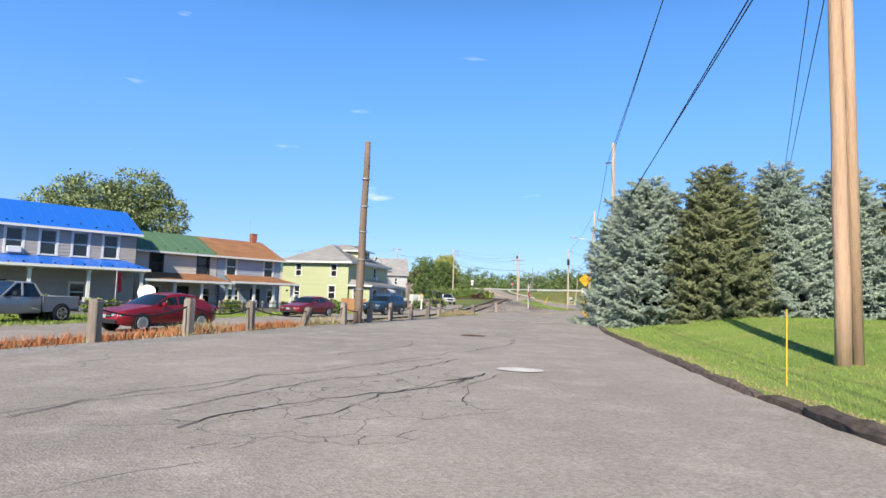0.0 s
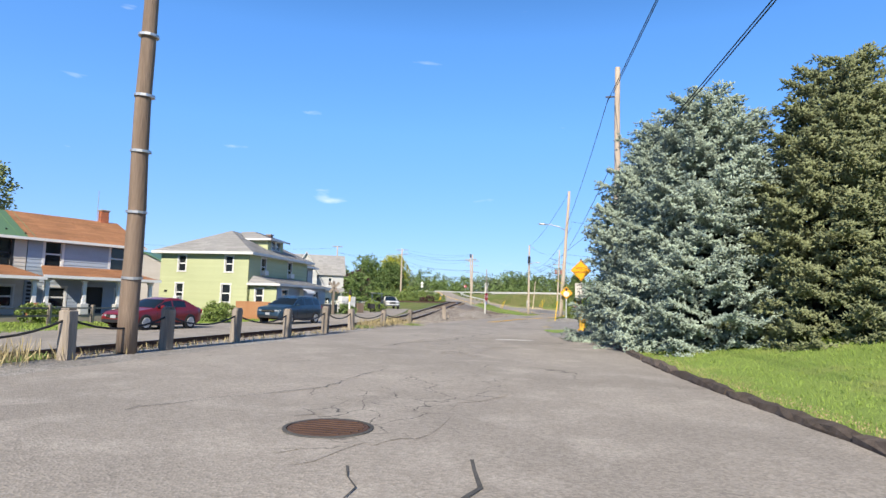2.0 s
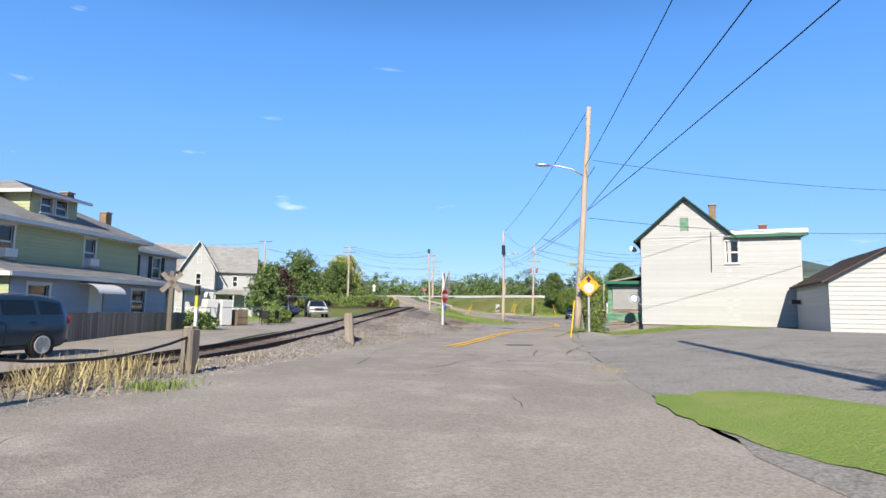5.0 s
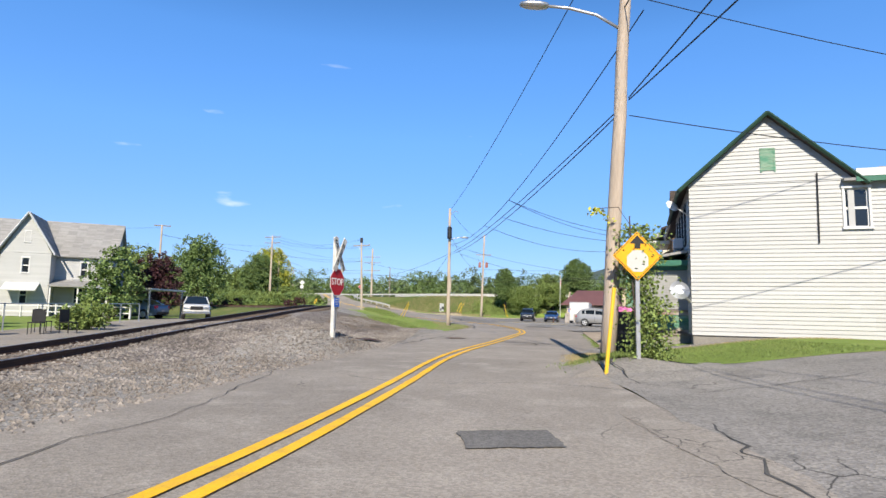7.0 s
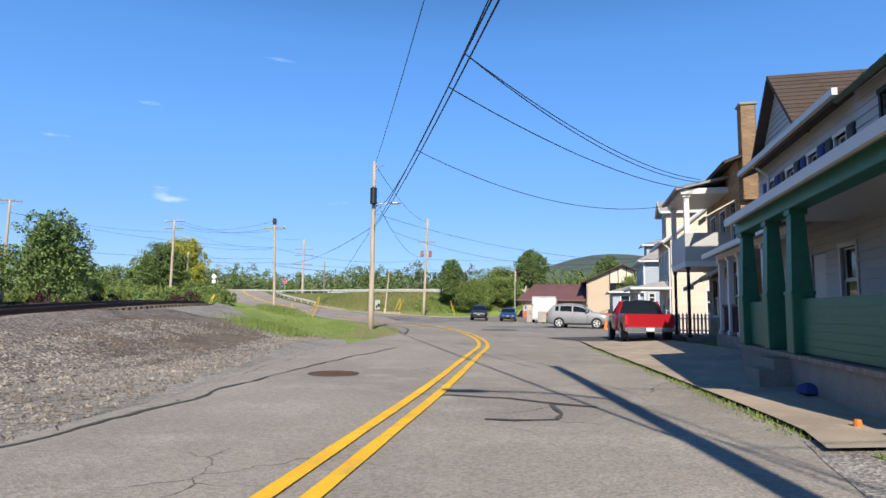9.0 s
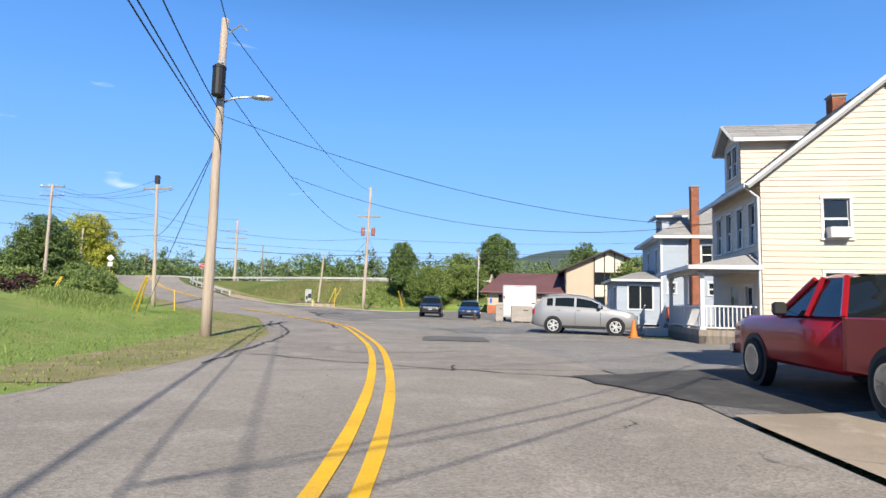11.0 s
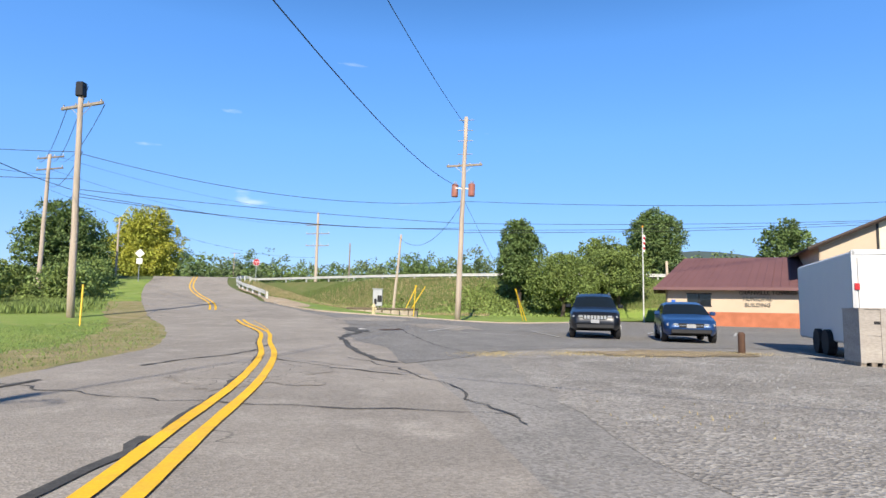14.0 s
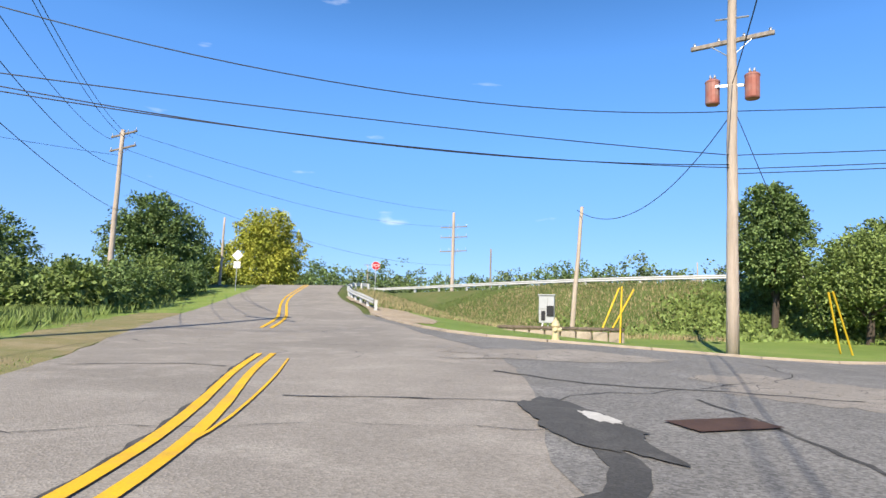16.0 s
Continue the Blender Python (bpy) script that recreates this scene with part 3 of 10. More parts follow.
def drape(name, left, right, y0, y1, lift, material, label, category, step=0.7, across=8, rough_edge=0.0, kind="structure", seed=1):
    """A sheet laid on the ground between two edges given as (y, x) tables."""
    ys = np.linspace(y0, y1, max(2, int((y1 - y0) / step)) + 1)
    xl, xr = lerp_table(left, ys), lerp_table(right, ys)
    if rough_edge:
        for k, y in enumerate(ys):
            xl[k] += rough_edge * (noise.noise((y * 0.9, seed, 0)) + 0.5 * noise.noise((y * 3.1, seed, 5)))
            xr[k] += rough_edge * (noise.noise((y * 0.9, seed, 9)) + 0.5 * noise.noise((y * 3.1, seed, 14)))
    t = np.linspace(0, 1, across + 1)
    X = xl[:, None] + (xr - xl)[:, None] * t
    Y = np.repeat(ys[:, None], across + 1, 1)
    Z = height(X, Y) + lift
    n = across + 1
    g = Geo()
    g.v = [tuple(p) for p in np.c_[X.ravel(), Y.ravel(), Z.ravel()]]
    g.f = [(i * n + k, i * n + k + 1, i * n + n + k + 1, i * n + n + k) for i in range(len(ys) - 1) for k in range(across)]
    return single(name, g, material, label, category, kind=kind)


def ribbon(line, width, lift, name, material, label, category, offset=0.0, kind="structure", wob=0.0, jit=0.0):
    """A painted or tarred band along a line of x, y points."""
    p = smooth_line(line, 0.22 if jit else 0.4)[:, :2]
    if jit:
        p = p + np.array([[jit * (noise.noise((q[0] * 0.8, q[1] * 0.8, 3)) + 0.6 * noise.noise((q[0] * 2.6, q[1] * 2.6, 8))), jit * noise.noise((q[0] * 1.7, q[1] * 1.7, 13))] for q in p])
    d = np.gradient(p, axis=0)
    d /= np.linalg.norm(d, axis=1)[:, None]
    nrm = np.c_[d[:, 1], -d[:, 0]]
    w = np.full(len(p), width / 2.0)
    if wob:
        w = w * np.array([1 + wob * noise.noise((i * 0.7, width * 50, len(p))) for i in range(len(p))])
    a, b = p + nrm * (offset - w)[:, None], p + nrm * (offset + w)[:, None]
    g = Geo()
    za, zb = height(a[:, 0], a[:, 1]) + lift, height(b[:, 0], b[:, 1]) + lift
    for i in range(len(p)):
        g.v += [(a[i][0], a[i][1], za[i]), (b[i][0], b[i][1], zb[i])]
    g.f = [(2 * i, 2 * i + 1, 2 * i + 3, 2 * i + 2) for i in range(len(p) - 1)]
    return single(name, g, material, label, category, kind=kind)


def blob(name, cx, cy, rx, ry, lift, material, label, category, turn=0.0, n=64, jag=0.25, seed=0, kind="structure", box=False):
    """A flat patch with an uneven outline."""
    g = Geo()
    rings = (0.0, 0.5, 1.0)
    pts = []
    c, s = math.cos(radians(turn)), math.sin(radians(turn))
    for r in rings[1:]:
        for k in range(n):
            a = 2 * math.pi * k / n
            e = 1 + (jag * (noise.noise((math.cos(a) * 2 + seed, math.sin(a) * 2, seed)) + 0.45 * noise.noise((math.cos(a) * 7 + seed, math.sin(a) * 7, seed))) if r == 1.0 else 0)
            ux, uy = math.cos(a), math.sin(a)
            if box:
                q = max(abs(ux), abs(uy))
                ux, uy = ux / q, uy / q
            px, py = rx * r * e * ux, ry * r * e * uy
            pts.append((cx + c * px - s * py, cy + s * px + c * py))
    pts = [(cx, cy)] + pts
    zs = height(np.array([p[0] for p in pts]), np.array([p[1] for p in pts])) + lift
    g.v = [(p[0], p[1], z) for p, z in zip(pts, zs)]
    for k in range(n):
        g.f += [(0, 1 + k, 1 + (k + 1) % n), (1 + k, 1 + n + k, 1 + n + (k + 1) % n, 1 + (k + 1) % n)]
    return single(name, g, material, label, category, kind=kind)


def build_ground():
    fine_x = np.arange(-46, 46.1, 0.8)
    fine_y = np.arange(-12, 215.1, 0.8)
    far = np.array([4, 10, 20, 40, 80, 160, 320, 700, 1500, 3000])
    xs = np.concatenate([fine_x[0] - far[::-1], fine_x, fine_x[-1] + far])
    ys = np.concatenate([fine_y[0] - far[::-1], fine_y, fine_y[-1] + far])
    X, Y = np.meshgrid(xs, ys)
    Z = height(X, Y)
    under = (X > lerp_table(ROAD_L, Y.ravel()).reshape(Y.shape) + 0.9) & (X < lerp_table(ROAD_R, Y.ravel()).reshape(Y.shape) - 0.9) & (Y > -10) & (Y < 184)
    hd = near_line(X.ravel(), Y.ravel(), np.c_[HIGH_LINE, np.zeros(len(HIGH_LINE))])[0].reshape(X.shape)
    bed = (X > lerp_table([(p[1], p[0] + 2.2) for p in TRACK[:10]], Y.ravel()).reshape(Y.shape)) & (X < lerp_table(ROAD_L, Y.ravel()).reshape(Y.shape) - 0.2) & (Y > -10) & (Y < 82)
    Z = Z - 0.3 * (under | bed | (hd < 4.0))
    n = len(xs)
    g = Geo()
    g.v = [tuple(p) for p in np.c_[X.ravel(), Y.ravel(), Z.ravel()]]
    g.f = [(i * n + k, i * n + k + 1, i * n + n + k + 1, i * n + n + k) for i in range(len(ys) - 1) for k in range(n - 1)]
    single("ground", g, MEADOW, "rough green and straw-coloured grass over gently rising ground", "ground", kind="structure", smooth=True)


build_ground()
OFF = lambda table, d: [(y, x + d) for y, x in table]  # noqa: E731
TRK_R = [(p[1], p[0] + 1.7) for p in TRACK[:10]]
TRK_L = [(p[1], p[0] - 1.7) for p in TRACK[:10]]
drape("road", ROAD_L, ROAD_R, -12, 186, 0.05, ASPHALT, "worn grey asphalt road with cracks and patches", "road", rough_edge=0.12, across=10)
drape("gravel_verge", TRK_R, [(y, x + 0.5) for y, x in ROAD_L if y < 80] + [(82, -4.5), (86, -5.0), (88, -7.2), (91, -9.6), (104, -14.5)], -12, 104, 0.04, GRAVEL, "grey gravel verge between asphalt and railway", "gravel", across=22, step=0.45)
drape("ballast_bank", [(60, -11.0), (66, -11.1), (80, -11.9), (88, -12.4)], [(60, -9.6), (66, -8.9), (70, -7.9), (74, -7.75), (77.5, -6.95), (80, -6.5), (83, -6.9), (86, -8.2), (88, -9.6)], 60, 88, 0.052, BANK_STONE, "dark brown crushed stone heaped along the railway", "gravel", across=12, rough_edge=0.35, seed=19)
drape("ballast_bed", TRK_L, TRK_R, -12, 107, 0.035, BALLAST, "brown-grey crushed stone under the railway track", "gravel", across=6)
drape("lawn", [(y, x + 0.1) for y, x in ROAD_R if y < 31] + [(31, 0.45), (32.5, 0.9), (34, 1.6)], [(-12, 40), (34, 40)], -12, 34.0, 0.035, GRASS, "freshly mown bright green lawn", "lawn", across=30)
drape("side_street", [(-12, -25.5), (24, -24.4), (40, -21.5), (62, -20), (80, -24), (96, -27)], [(-12, -14.6), (40, -14.6), (62, -15.0), (80, -18.5), (96, -22)], -12, 96, 0.04, ASPHALT, "grey asphalt side street beside the railway", "road", rough_edge=0.15)
drape("front_yard", [(-12, -46), (100, -46)], [(-12, -25.4), (24, -24.3), (40, -21.4), (62, -20), (80, -24), (100, -27)], -12, 100, 0.03, GRASS, "green front yards of the houses", "lawn", across=20)
drape("verge_grass", [(80, -8), (88, -8.4), (92, -10.5), (104, -16), (118, -21), (130, -26), (150, -34), (172, -44)], OFF(ROAD_L, 0.05), 84, 172, 0.034, GRASS, "mown green grass verge beside the road", "lawn", rough_edge=0.25, across=12)
drape("parking_lot", ROAD_R, [(32, 1.0), (33.5, 1.8), (36.5, 2.6), (38, 14), (46, 16), (60, 13), (63, 6)], 32.0, 62.5, 0.054, ASPHALT_LOT, "patched dark grey asphalt driveway and lot", "lot", rough_edge=0.2, across=14)
drape("house_lawn", [(60, -1.1), (62.2, -1.0), (64.2, -0.7), (65.2, 0.0)], [(60, 7), (62, 8), (65.4, 8)], 60.2, 65.4, 0.06, GRASS, "green grass strip round the trash cart", "lawn", across=14, rough_edge=0.12)
drape("gravel_drive", OFF(ROAD_R, -0.1), [(62, 9), (75, 9)], 62.3, 68.6, 0.056, GRAVEL, "worn gravel strip beside the white house", "gravel", across=14, rough_edge=0.1)
drape("base_grass", [(67, 1.0), (69, 1.0)], [(67, 7), (69, 7)], 67.1, 68.0, 0.064, GRASS, "narrow grass strip along the porch base", "lawn", across=14, rough_edge=0.1, step=0.2)
drape("sidewalk", OFF(ROAD_R, 0.0), OFF(ROAD_R, 3.1), 68.1, 85.5, 0.1, CONCRETE, "cracked old concrete sidewalk with shadows of porches", "sidewalk", across=6, rough_edge=0.05)
drape("dark_driveway", OFF(ROAD_R, 0.0), OFF(ROAD_R, 10), 85, 90.2, 0.062, ASPHALT_DARK, "new black asphalt driveway", "driveway", across=8, rough_edge=0.1)
drape("gravel_lot", OFF(ROAD_R, -0.2), [(90, 14), (93, 24), (128, 24)], 90.0, 126, 0.045, ASPHALT_LOT, "worn grey asphalt and gravel parking area", "lot", across=14, rough_edge=0.3)
drape("loose_gravel", [(98, 4.6), (106, 3.4), (112, 2.0), (119, 1.5), (123, 1.8)], [(98, 16), (112, 17), (123, 20)], 99, 123, 0.05, GRAVEL, "loose grey gravel at the edge of the lot", "gravel", across=10, rough_edge=0.5, seed=4)
drape("municipal_lot", OFF(ROAD_R, -0.3), [(117.5, -0.5), (119.4, 0.8), (121.2, 1.4), (122.6, 4.0), (124.0, 9.0), (126, 28), (136, 28), (147, 26), (152, 13)], 117.5, 151, 0.056, ASPHALT_DARK, "dark asphalt parking lot with faded white lines", "lot", across=14, rough_edge=0.15, seed=7)
drape("municipal_lawn", [(141.9, -5.2), (143.6, -9.0), (147.2, -12.0), (152.2, -15.7), (160, -20.4), (170, -26)], [(141.9, -4.6), (143, 0.8), (144.6, 4.5), (148, 8.5), (151.6, 12), (170, 40)], 141.9, 159.5, 0.075, GRASS, "mown green lawn below the embankment", "lawn", across=16)
drape("embankment_sward", [(159.3, -20.0), (170, -26.2), (176, -29)], [(159.3, 24), (172, 44), (176, 44)], 159.3, 170, 0.05, MEADOW, "rough green sward on the embankment's slope", "grass", across=30)
drape("dry_verge", OFF(ROAD_L, -2.4), OFF(ROAD_L, 0.05), 88, 146, 0.046, DRY_VERGE, "drying brown and green grass along the road's edge", "grass", rough_edge=0.6, seed=12)
drape("rusty_trackside", [(-12, -14.4), (16, -13.7)], [(-12, -10.9), (16, -11.2)], -12, 17, 0.052, RUST_GROUND, "rust-stained stone beside the rails", "gravel", rough_edge=0.3, seed=15)
ribbon([(x, y) for x, y in HIGHWAY], 10.0, 0.05, "highway", ASPHALT, "grey highway on top of the embankment", "road")

# ---- road paint, patches and covers ----
CENTRE = [(-5.75, 51.6), (-5.42, 53.6), (-4.95, 57.5), (-4.5, 61.9), (-3.95, 65.4), (-3.4, 67.9), (-2.4, 72.3), (-1.2, 78.2), (-0.35, 82.5), (0.05, 86.5), (0.2, 91), (0.15, 95), (-0.12, 99),
          (-0.52, 103.6), (-0.95, 107.6), (-1.68, 110.9), (-2.5, 114.4), (-3.82, 118.8), (-5.3, 122.7), (-7.05, 127.4), (-9.6, 132.1), (-11.0, 134.9)]
ribbon(CENTRE, 0.13, 0.066, "road_marking", YELLOW_LINE, "fresh yellow centre line, outer band", "road marking", 0.0, wob=0.12)
ribbon(CENTRE, 0.13, 0.066, "road_marking", YELLOW_LINE, "fresh yellow centre line, inner band", "road marking", 0.285, wob=0.12)
ribbon(CENTRE[15:], 0.07, 0.063, "tar_seam", PATCH, "black tar seam beside the yellow line", "tar seam", -0.06, wob=1.5, jit=0.05)
ribbon([(-6.72, 127.3), (-7.2, 128.7), (-8.5, 131.5), (-9.87, 134.2)], 0.04, 0.068, "road_marking", YELLOW_LINE, "thin yellow line splitting off", "road marking", 0.0)
TAIL = [(-15.7, 142.0), (-17.6, 146), (-20.3, 150.5), (-23.4, 155.6), (-26.9, 161.8), (-30.2, 168.5), (-33.5, 176)]
ribbon(TAIL, 0.13, 0.066, "road_marking", YELLOW_LINE, "yellow centre line on the rise", "road marking", 0.0)
ribbon(TAIL, 0.13, 0.066, "road_marking", YELLOW_LINE, "yellow centre line on the rise", "road marking", 0.34)
blob("patch", -0.8, 8.15, 0.4, 0.3, 0.064, PALE, "pale worn round concrete patch on the road", "road patch", seed=3, jag=0.1)
blob("patch", -2.75, 31.6, 0.62, 0.22, 0.062, PALE, "white scraped patch on the road", "road patch", seed=8)
blob("patch", -3.4, 53.6, 0.44, 0.36, 0.062, ASPHALT_PATCH, "dark rectangular asphalt patch", "road patch", 8, box=True, jag=0.12, seed=11)
blob("patch", 3.05, 99.35, 1.05, 1.35, 0.068, ASPHALT_PATCH, "dark asphalt patch on the lot", "road patch", -8, jag=0.12, seed=12, box=True)
blob("patch", 6.9, 88.1, 3.1, 2.0, 0.07, PATCH, "black new asphalt at the driveway", "road patch", 17, box=True, jag=0.1, seed=14)
blob("patch", -3.95, 129.85, 0.42, 1.4, 0.072, PATCH, "black tar patch at the lot entrance", "road patch", 26, jag=0.45, seed=21)
blob("patch", -3.76, 130.15, 0.13, 0.34, 0.076, PALE, "pale worn spot inside the tar patch", "road patch", 30, jag=0.5, seed=23)
ribbon([(-3.7, 129.2), (-3.45, 128.2), (-3.5, 127.0), (-3.6, 125.6)], 0.3, 0.0635, "tar_patch", PATCH, "black ragged tar along the asphalt joint", "tar patch", wob=0.9, jit=0.2)
blob("drain_cover", -2.55, 130.25, 0.5, 0.27, 0.076, RUST, "rusty square drain grate", "drain", 33, box=True, jag=0.05, seed=24)


def manhole(x, y, r):
    m = thing("manhole_cover", pose(x, y, height(x, y) + 0.056), "worn round iron manhole cover with raised bars", "manhole cover", kind="structure")
    part("ring", Geo().lathe([(r * 1.12, 0.0), (r * 1.12, 0.008), (r * 1.02, 0.01), (r * 1.02, 0.0)], 36), PATCH, m)
    part("lid", Geo().lathe([(r, 0.004), (r * 0.97, 0.01), (0.01, 0.01)], 36), RUST, m)
    for k in range(-3, 4):
        w = (r * r * 0.8 - (k * r * 0.24) ** 2) ** 0.5
        part("bar", Geo().box(-w, w, k * r * 0.24 - 0.02, k * r * 0.24 + 0.02, 0.009, 0.017), RUST, m)


manhole(-3.45, 16.8, 0.36)
manhole(-4.0, 74.0, 0.4)
blob("steel_plate", -7.25, 68.6, 0.42, 0.75, 0.1, RUST, "rusty steel plate on the gravel", "plate", -40, box=True, jag=0.0, seed=31)
blob("gravel_patch", 8.1, 106.7, 4.4, 3.2, 0.062, GRAVEL_DARK, "dark coarse gravel on the lot", "gravel", 4, jag=0.35, seed=47)
ribbon([(3.45, 108.3), (3.62, 107.5), (3.75, 106.3), (3.85, 105.0), (3.9, 103.6)], 0.16, 0.075, "asphalt_ridge", ASPHALT_LOT, "broken grey asphalt ridge along the gravel", "asphalt ridge", wob=0.9, jit=0.08)
blob("dirt_patch", -9.2, 82.5, 1.9, 6.0, 0.06, DIRT, "dark bare dirt on the gravel bank", "dirt", 4, jag=0.4, seed=33)
blob("dirt_patch", 5.9, 120.9, 2.0, 1.1, 0.066, SANDY, "straw-coloured dirt bank between the lots", "dirt", 8, jag=0.4, seed=35)
drape("sandy_strip", OFF(ROAD_R, 0.5), [(147, -10.9), (150, -11.5), (152, -12.6), (156, -15.2), (160, -18.2), (163.5, -21.6)], 147, 163.5, 0.092, BARE_SAND, "bare sandy strip beside the guard rail", "dirt", across=6, rough_edge=0.3, seed=36)
blob("grass_island", -0.5, 39.6, 1.15, 2.7, 0.066, GRASS, "small green grass island by the hydrant", "grass", 10, jag=0.2, seed=41)
blob("grass_patch", 12.4, 101.6, 1.7, 1.0, 0.066, MEADOW, "thin green grass by the porch steps", "grass", -14, jag=0.4, seed=43)
for n_, line_ in enumerate([
        [(-4.9, 2.0), (-4.1, 4.0), (-3.9, 6.4), (-3.0, 8.6), (-2.6, 11)], [(-3.6, 3.0), (-3.3, 5.0), (-2.6, 6.8), (-2.2, 9.4)], [(-2.1, 3.2), (-1.9, 5.2), (-1.3, 7.4)], [(-0.9, 4.4), (-1.2, 6.2), (-0.8, 7.6)], [(-4.4, 9), (-4.0, 11.4), (-4.2, 13.0)], [(-2.4, 10.8), (-1.8, 13.2), (-2.0, 16.0)], [(-5.6, 17), (-4.6, 19), (-4.2, 22)], [(-5.2, 44.8), (-4.4, 47.2), (-3.4, 48.0), (-3.0, 51)], [(-4.4, 46), (-3.4, 47), (-2.6, 46.6)], [(-3.2, 48.2), (-2.4, 50.6), (-1.6, 50.4)], [(-4.6, 2.2), (-4.3, 4.4), (-3.7, 6.2), (-3.2, 7.6), (-2.5, 9.2)], [(-3.0, 2.4), (-2.6, 4.0), (-1.7, 5.4), (-1.4, 6.8)], [(-4.2, 12), (-3.3, 12.6), (-2.6, 14.4), (-2.9, 15.6)], [(-5.2, 13.8), (-4.0, 14.3), (-3.2, 14.1)],
        [(-5.9, 26.6), (-5.4, 28.5), (-4.5, 30.5), (-4.3, 33.5), (-3.7, 36)], [(-6.8, 45), (-7.2, 49), (-7.0, 55), (-7.4, 60)], [(-5.8, 58.5), (-4.6, 57.6), (-2.6, 57.9), (-0.5, 57.1), (2.5, 57.6)],
        [(-2.2, 49), (-1.6, 52.5), (-0.9, 56), (-1.0, 61)], [(-6.0, 69), (-5.6, 73), (-5.3, 78), (-4.4, 84), (-3.0, 91)], [(-2.9, 92.4), (0.3, 92.0), (3.2, 92.6), (7.5, 92.0)], [(0.2, 89.9), (3.2, 90.0), (5.0, 89.6)],
        [(-4.0, 104.8), (-1.0, 104.2), (1.6, 104.6)], [(-3.6, 107.4), (-0.6, 107.8), (1.4, 107.0)], [(-5.6, 113.4), (-2.4, 112.4), (1.3, 112.2)], [(-9.4, 127.2), (-6.3, 128.8), (-3.6, 129.6)], [(-15.8, 136.2), (-11, 137.6), (-6.2, 138.2)],
        [(-4.6, 131.2), (-2.0, 133.6), (-0.4, 136.8), (-1.8, 143)], [(-2.2, 138), (0.4, 135.4), (3.2, 134.0)], [(-19, 143), (-15, 145), (-11, 146)], [(-1.8, 118.5), (-0.7, 117), (0.5, 114.6), (1.4, 111.6)]]):
    ribbon(line_, 0.011 + 0.008 * (n_ % 3), 0.0605, "tar_seam", PATCH, "dark tar-filled crack in the asphalt", "tar seam", wob=1.3, jit=0.22)
for line_ in ([(-1.0, 130.0), (0.3, 133.4)], [(-1.0, 130.0), (3.0, 128.6)], [(3.4, 132.5), (4.1, 128.4)], [(3.0, 134.4), (5.2, 137.3)], [(9, 134), (10.6, 137.6)], [(12.5, 133), (14.2, 136.8)]):
    ribbon([line_[0], ((line_[0][0] + line_[1][0]) / 2, (line_[0][1] + line_[1][1]) / 2), line_[1]], 0.1, 0.078, "road_marking", WHITE_LINE, "faded white parking bay line", "road marking")

for n_, q_ in enumerate(((-4.9, 47.3, 1.3, 2.0, 10), (-2.1, 46.0, 0.7, 2.6, 4), (-2.3, 4.2, 1.4, 2.0, -12), (-3.1, 19.0, 0.9, 3.2, -4), (-2.4, 7.4, 0.8, 1.8, 20), (-1.4, 52.5, 0.5, 2.6, 12), (-4.2, 29.0, 1.1, 3.5, 10), (0.6, 94.5, 1.6, 1.2, 20), (-2.6, 115.5, 1.2, 2.0, 12), (-0.6, 133.5, 1.6, 2.0, 30), (-5.0, 137.5, 2.4, 1.4, 10))):
    blob("cracked_patch", *q_[:4], 0.0525 + 0.0006 * n_, ASPHALT_CRACKED, "alligator-cracked stretch of asphalt", "road patch", q_[4], jag=0.5, seed=60 + n_)

for w_, line_ in ((0.16, [(-3.6, 125.6), (-2.86, 123.0), (-1.35, 118.8), (-0.67, 117.7)]), (0.05, [(-2.54, 132.0), (-0.4, 123.7), (0.7, 120.9)]), (0.07, [(-4.9, 115.9), (-4.7, 117.5), (-4.4, 119.3), (-4.8, 122.3)]), (0.05, [(-3.2, 117.9), (-1.4, 116.3), (-0.1, 115.5)]),
                  (0.07, [(-2.2, 103.2), (0.0, 103.1), (1.3, 102.9), (2.6, 102.4)]), (0.1, [(-1.15, 105.7), (-1.4, 107.6), (-1.7, 110.6)]), (0.03, [(2.4, 105.2), (2.5, 103.3), (2.6, 102.5), (3.3, 101.7)]), (0.1, [(-3.8, 105.6), (-4.4, 108.1), (-5.1, 113.8)]), 
                  (0.09, [(-2.7, 90.4), (-2.7, 92.3), (-2.6, 96.0), (-2.7, 101.4), (-4.5, 111.3)]), (0.05, [(-2.5, 92.7), (-0.2, 91.0), (1.2, 90.2), (4.0, 88.7)]), (0.05, [(1.5, 89.8), (1.8, 90.7)]), (0.05, [(-6.0, 68.4), (-5.5, 70.4), (-4.8, 74.6), (-3.0, 81.5)]), (0.07, [(-2.6, 71.5), (-1.4, 71.1), (-0.5, 70.4)]),
                  (0.06, [(-1.9, 69.7), (-1.2, 69.6), (-0.9, 70.7)]), (0.09, [(-5.7, 133.9), (-4.3, 133.1), (-3.7, 132.9), (-2.0, 132.9), (-0.4, 132.8)]), (0.05, [(-7.5, 130.2), (-6.6, 130.5), (-5.4, 130.8), (-4.7, 130.8)]), (0.05, [(-12.9, 131.7), (-11.3, 132.6), (-10.2, 132.7)])):
    ribbon(line_, w_, 0.0612, "tar_seam", PATCH, "dark rough tar joint between asphalt layers", "tar seam", wob=0.5 if w_ > 0.08 else 1.2, jit=0.14)


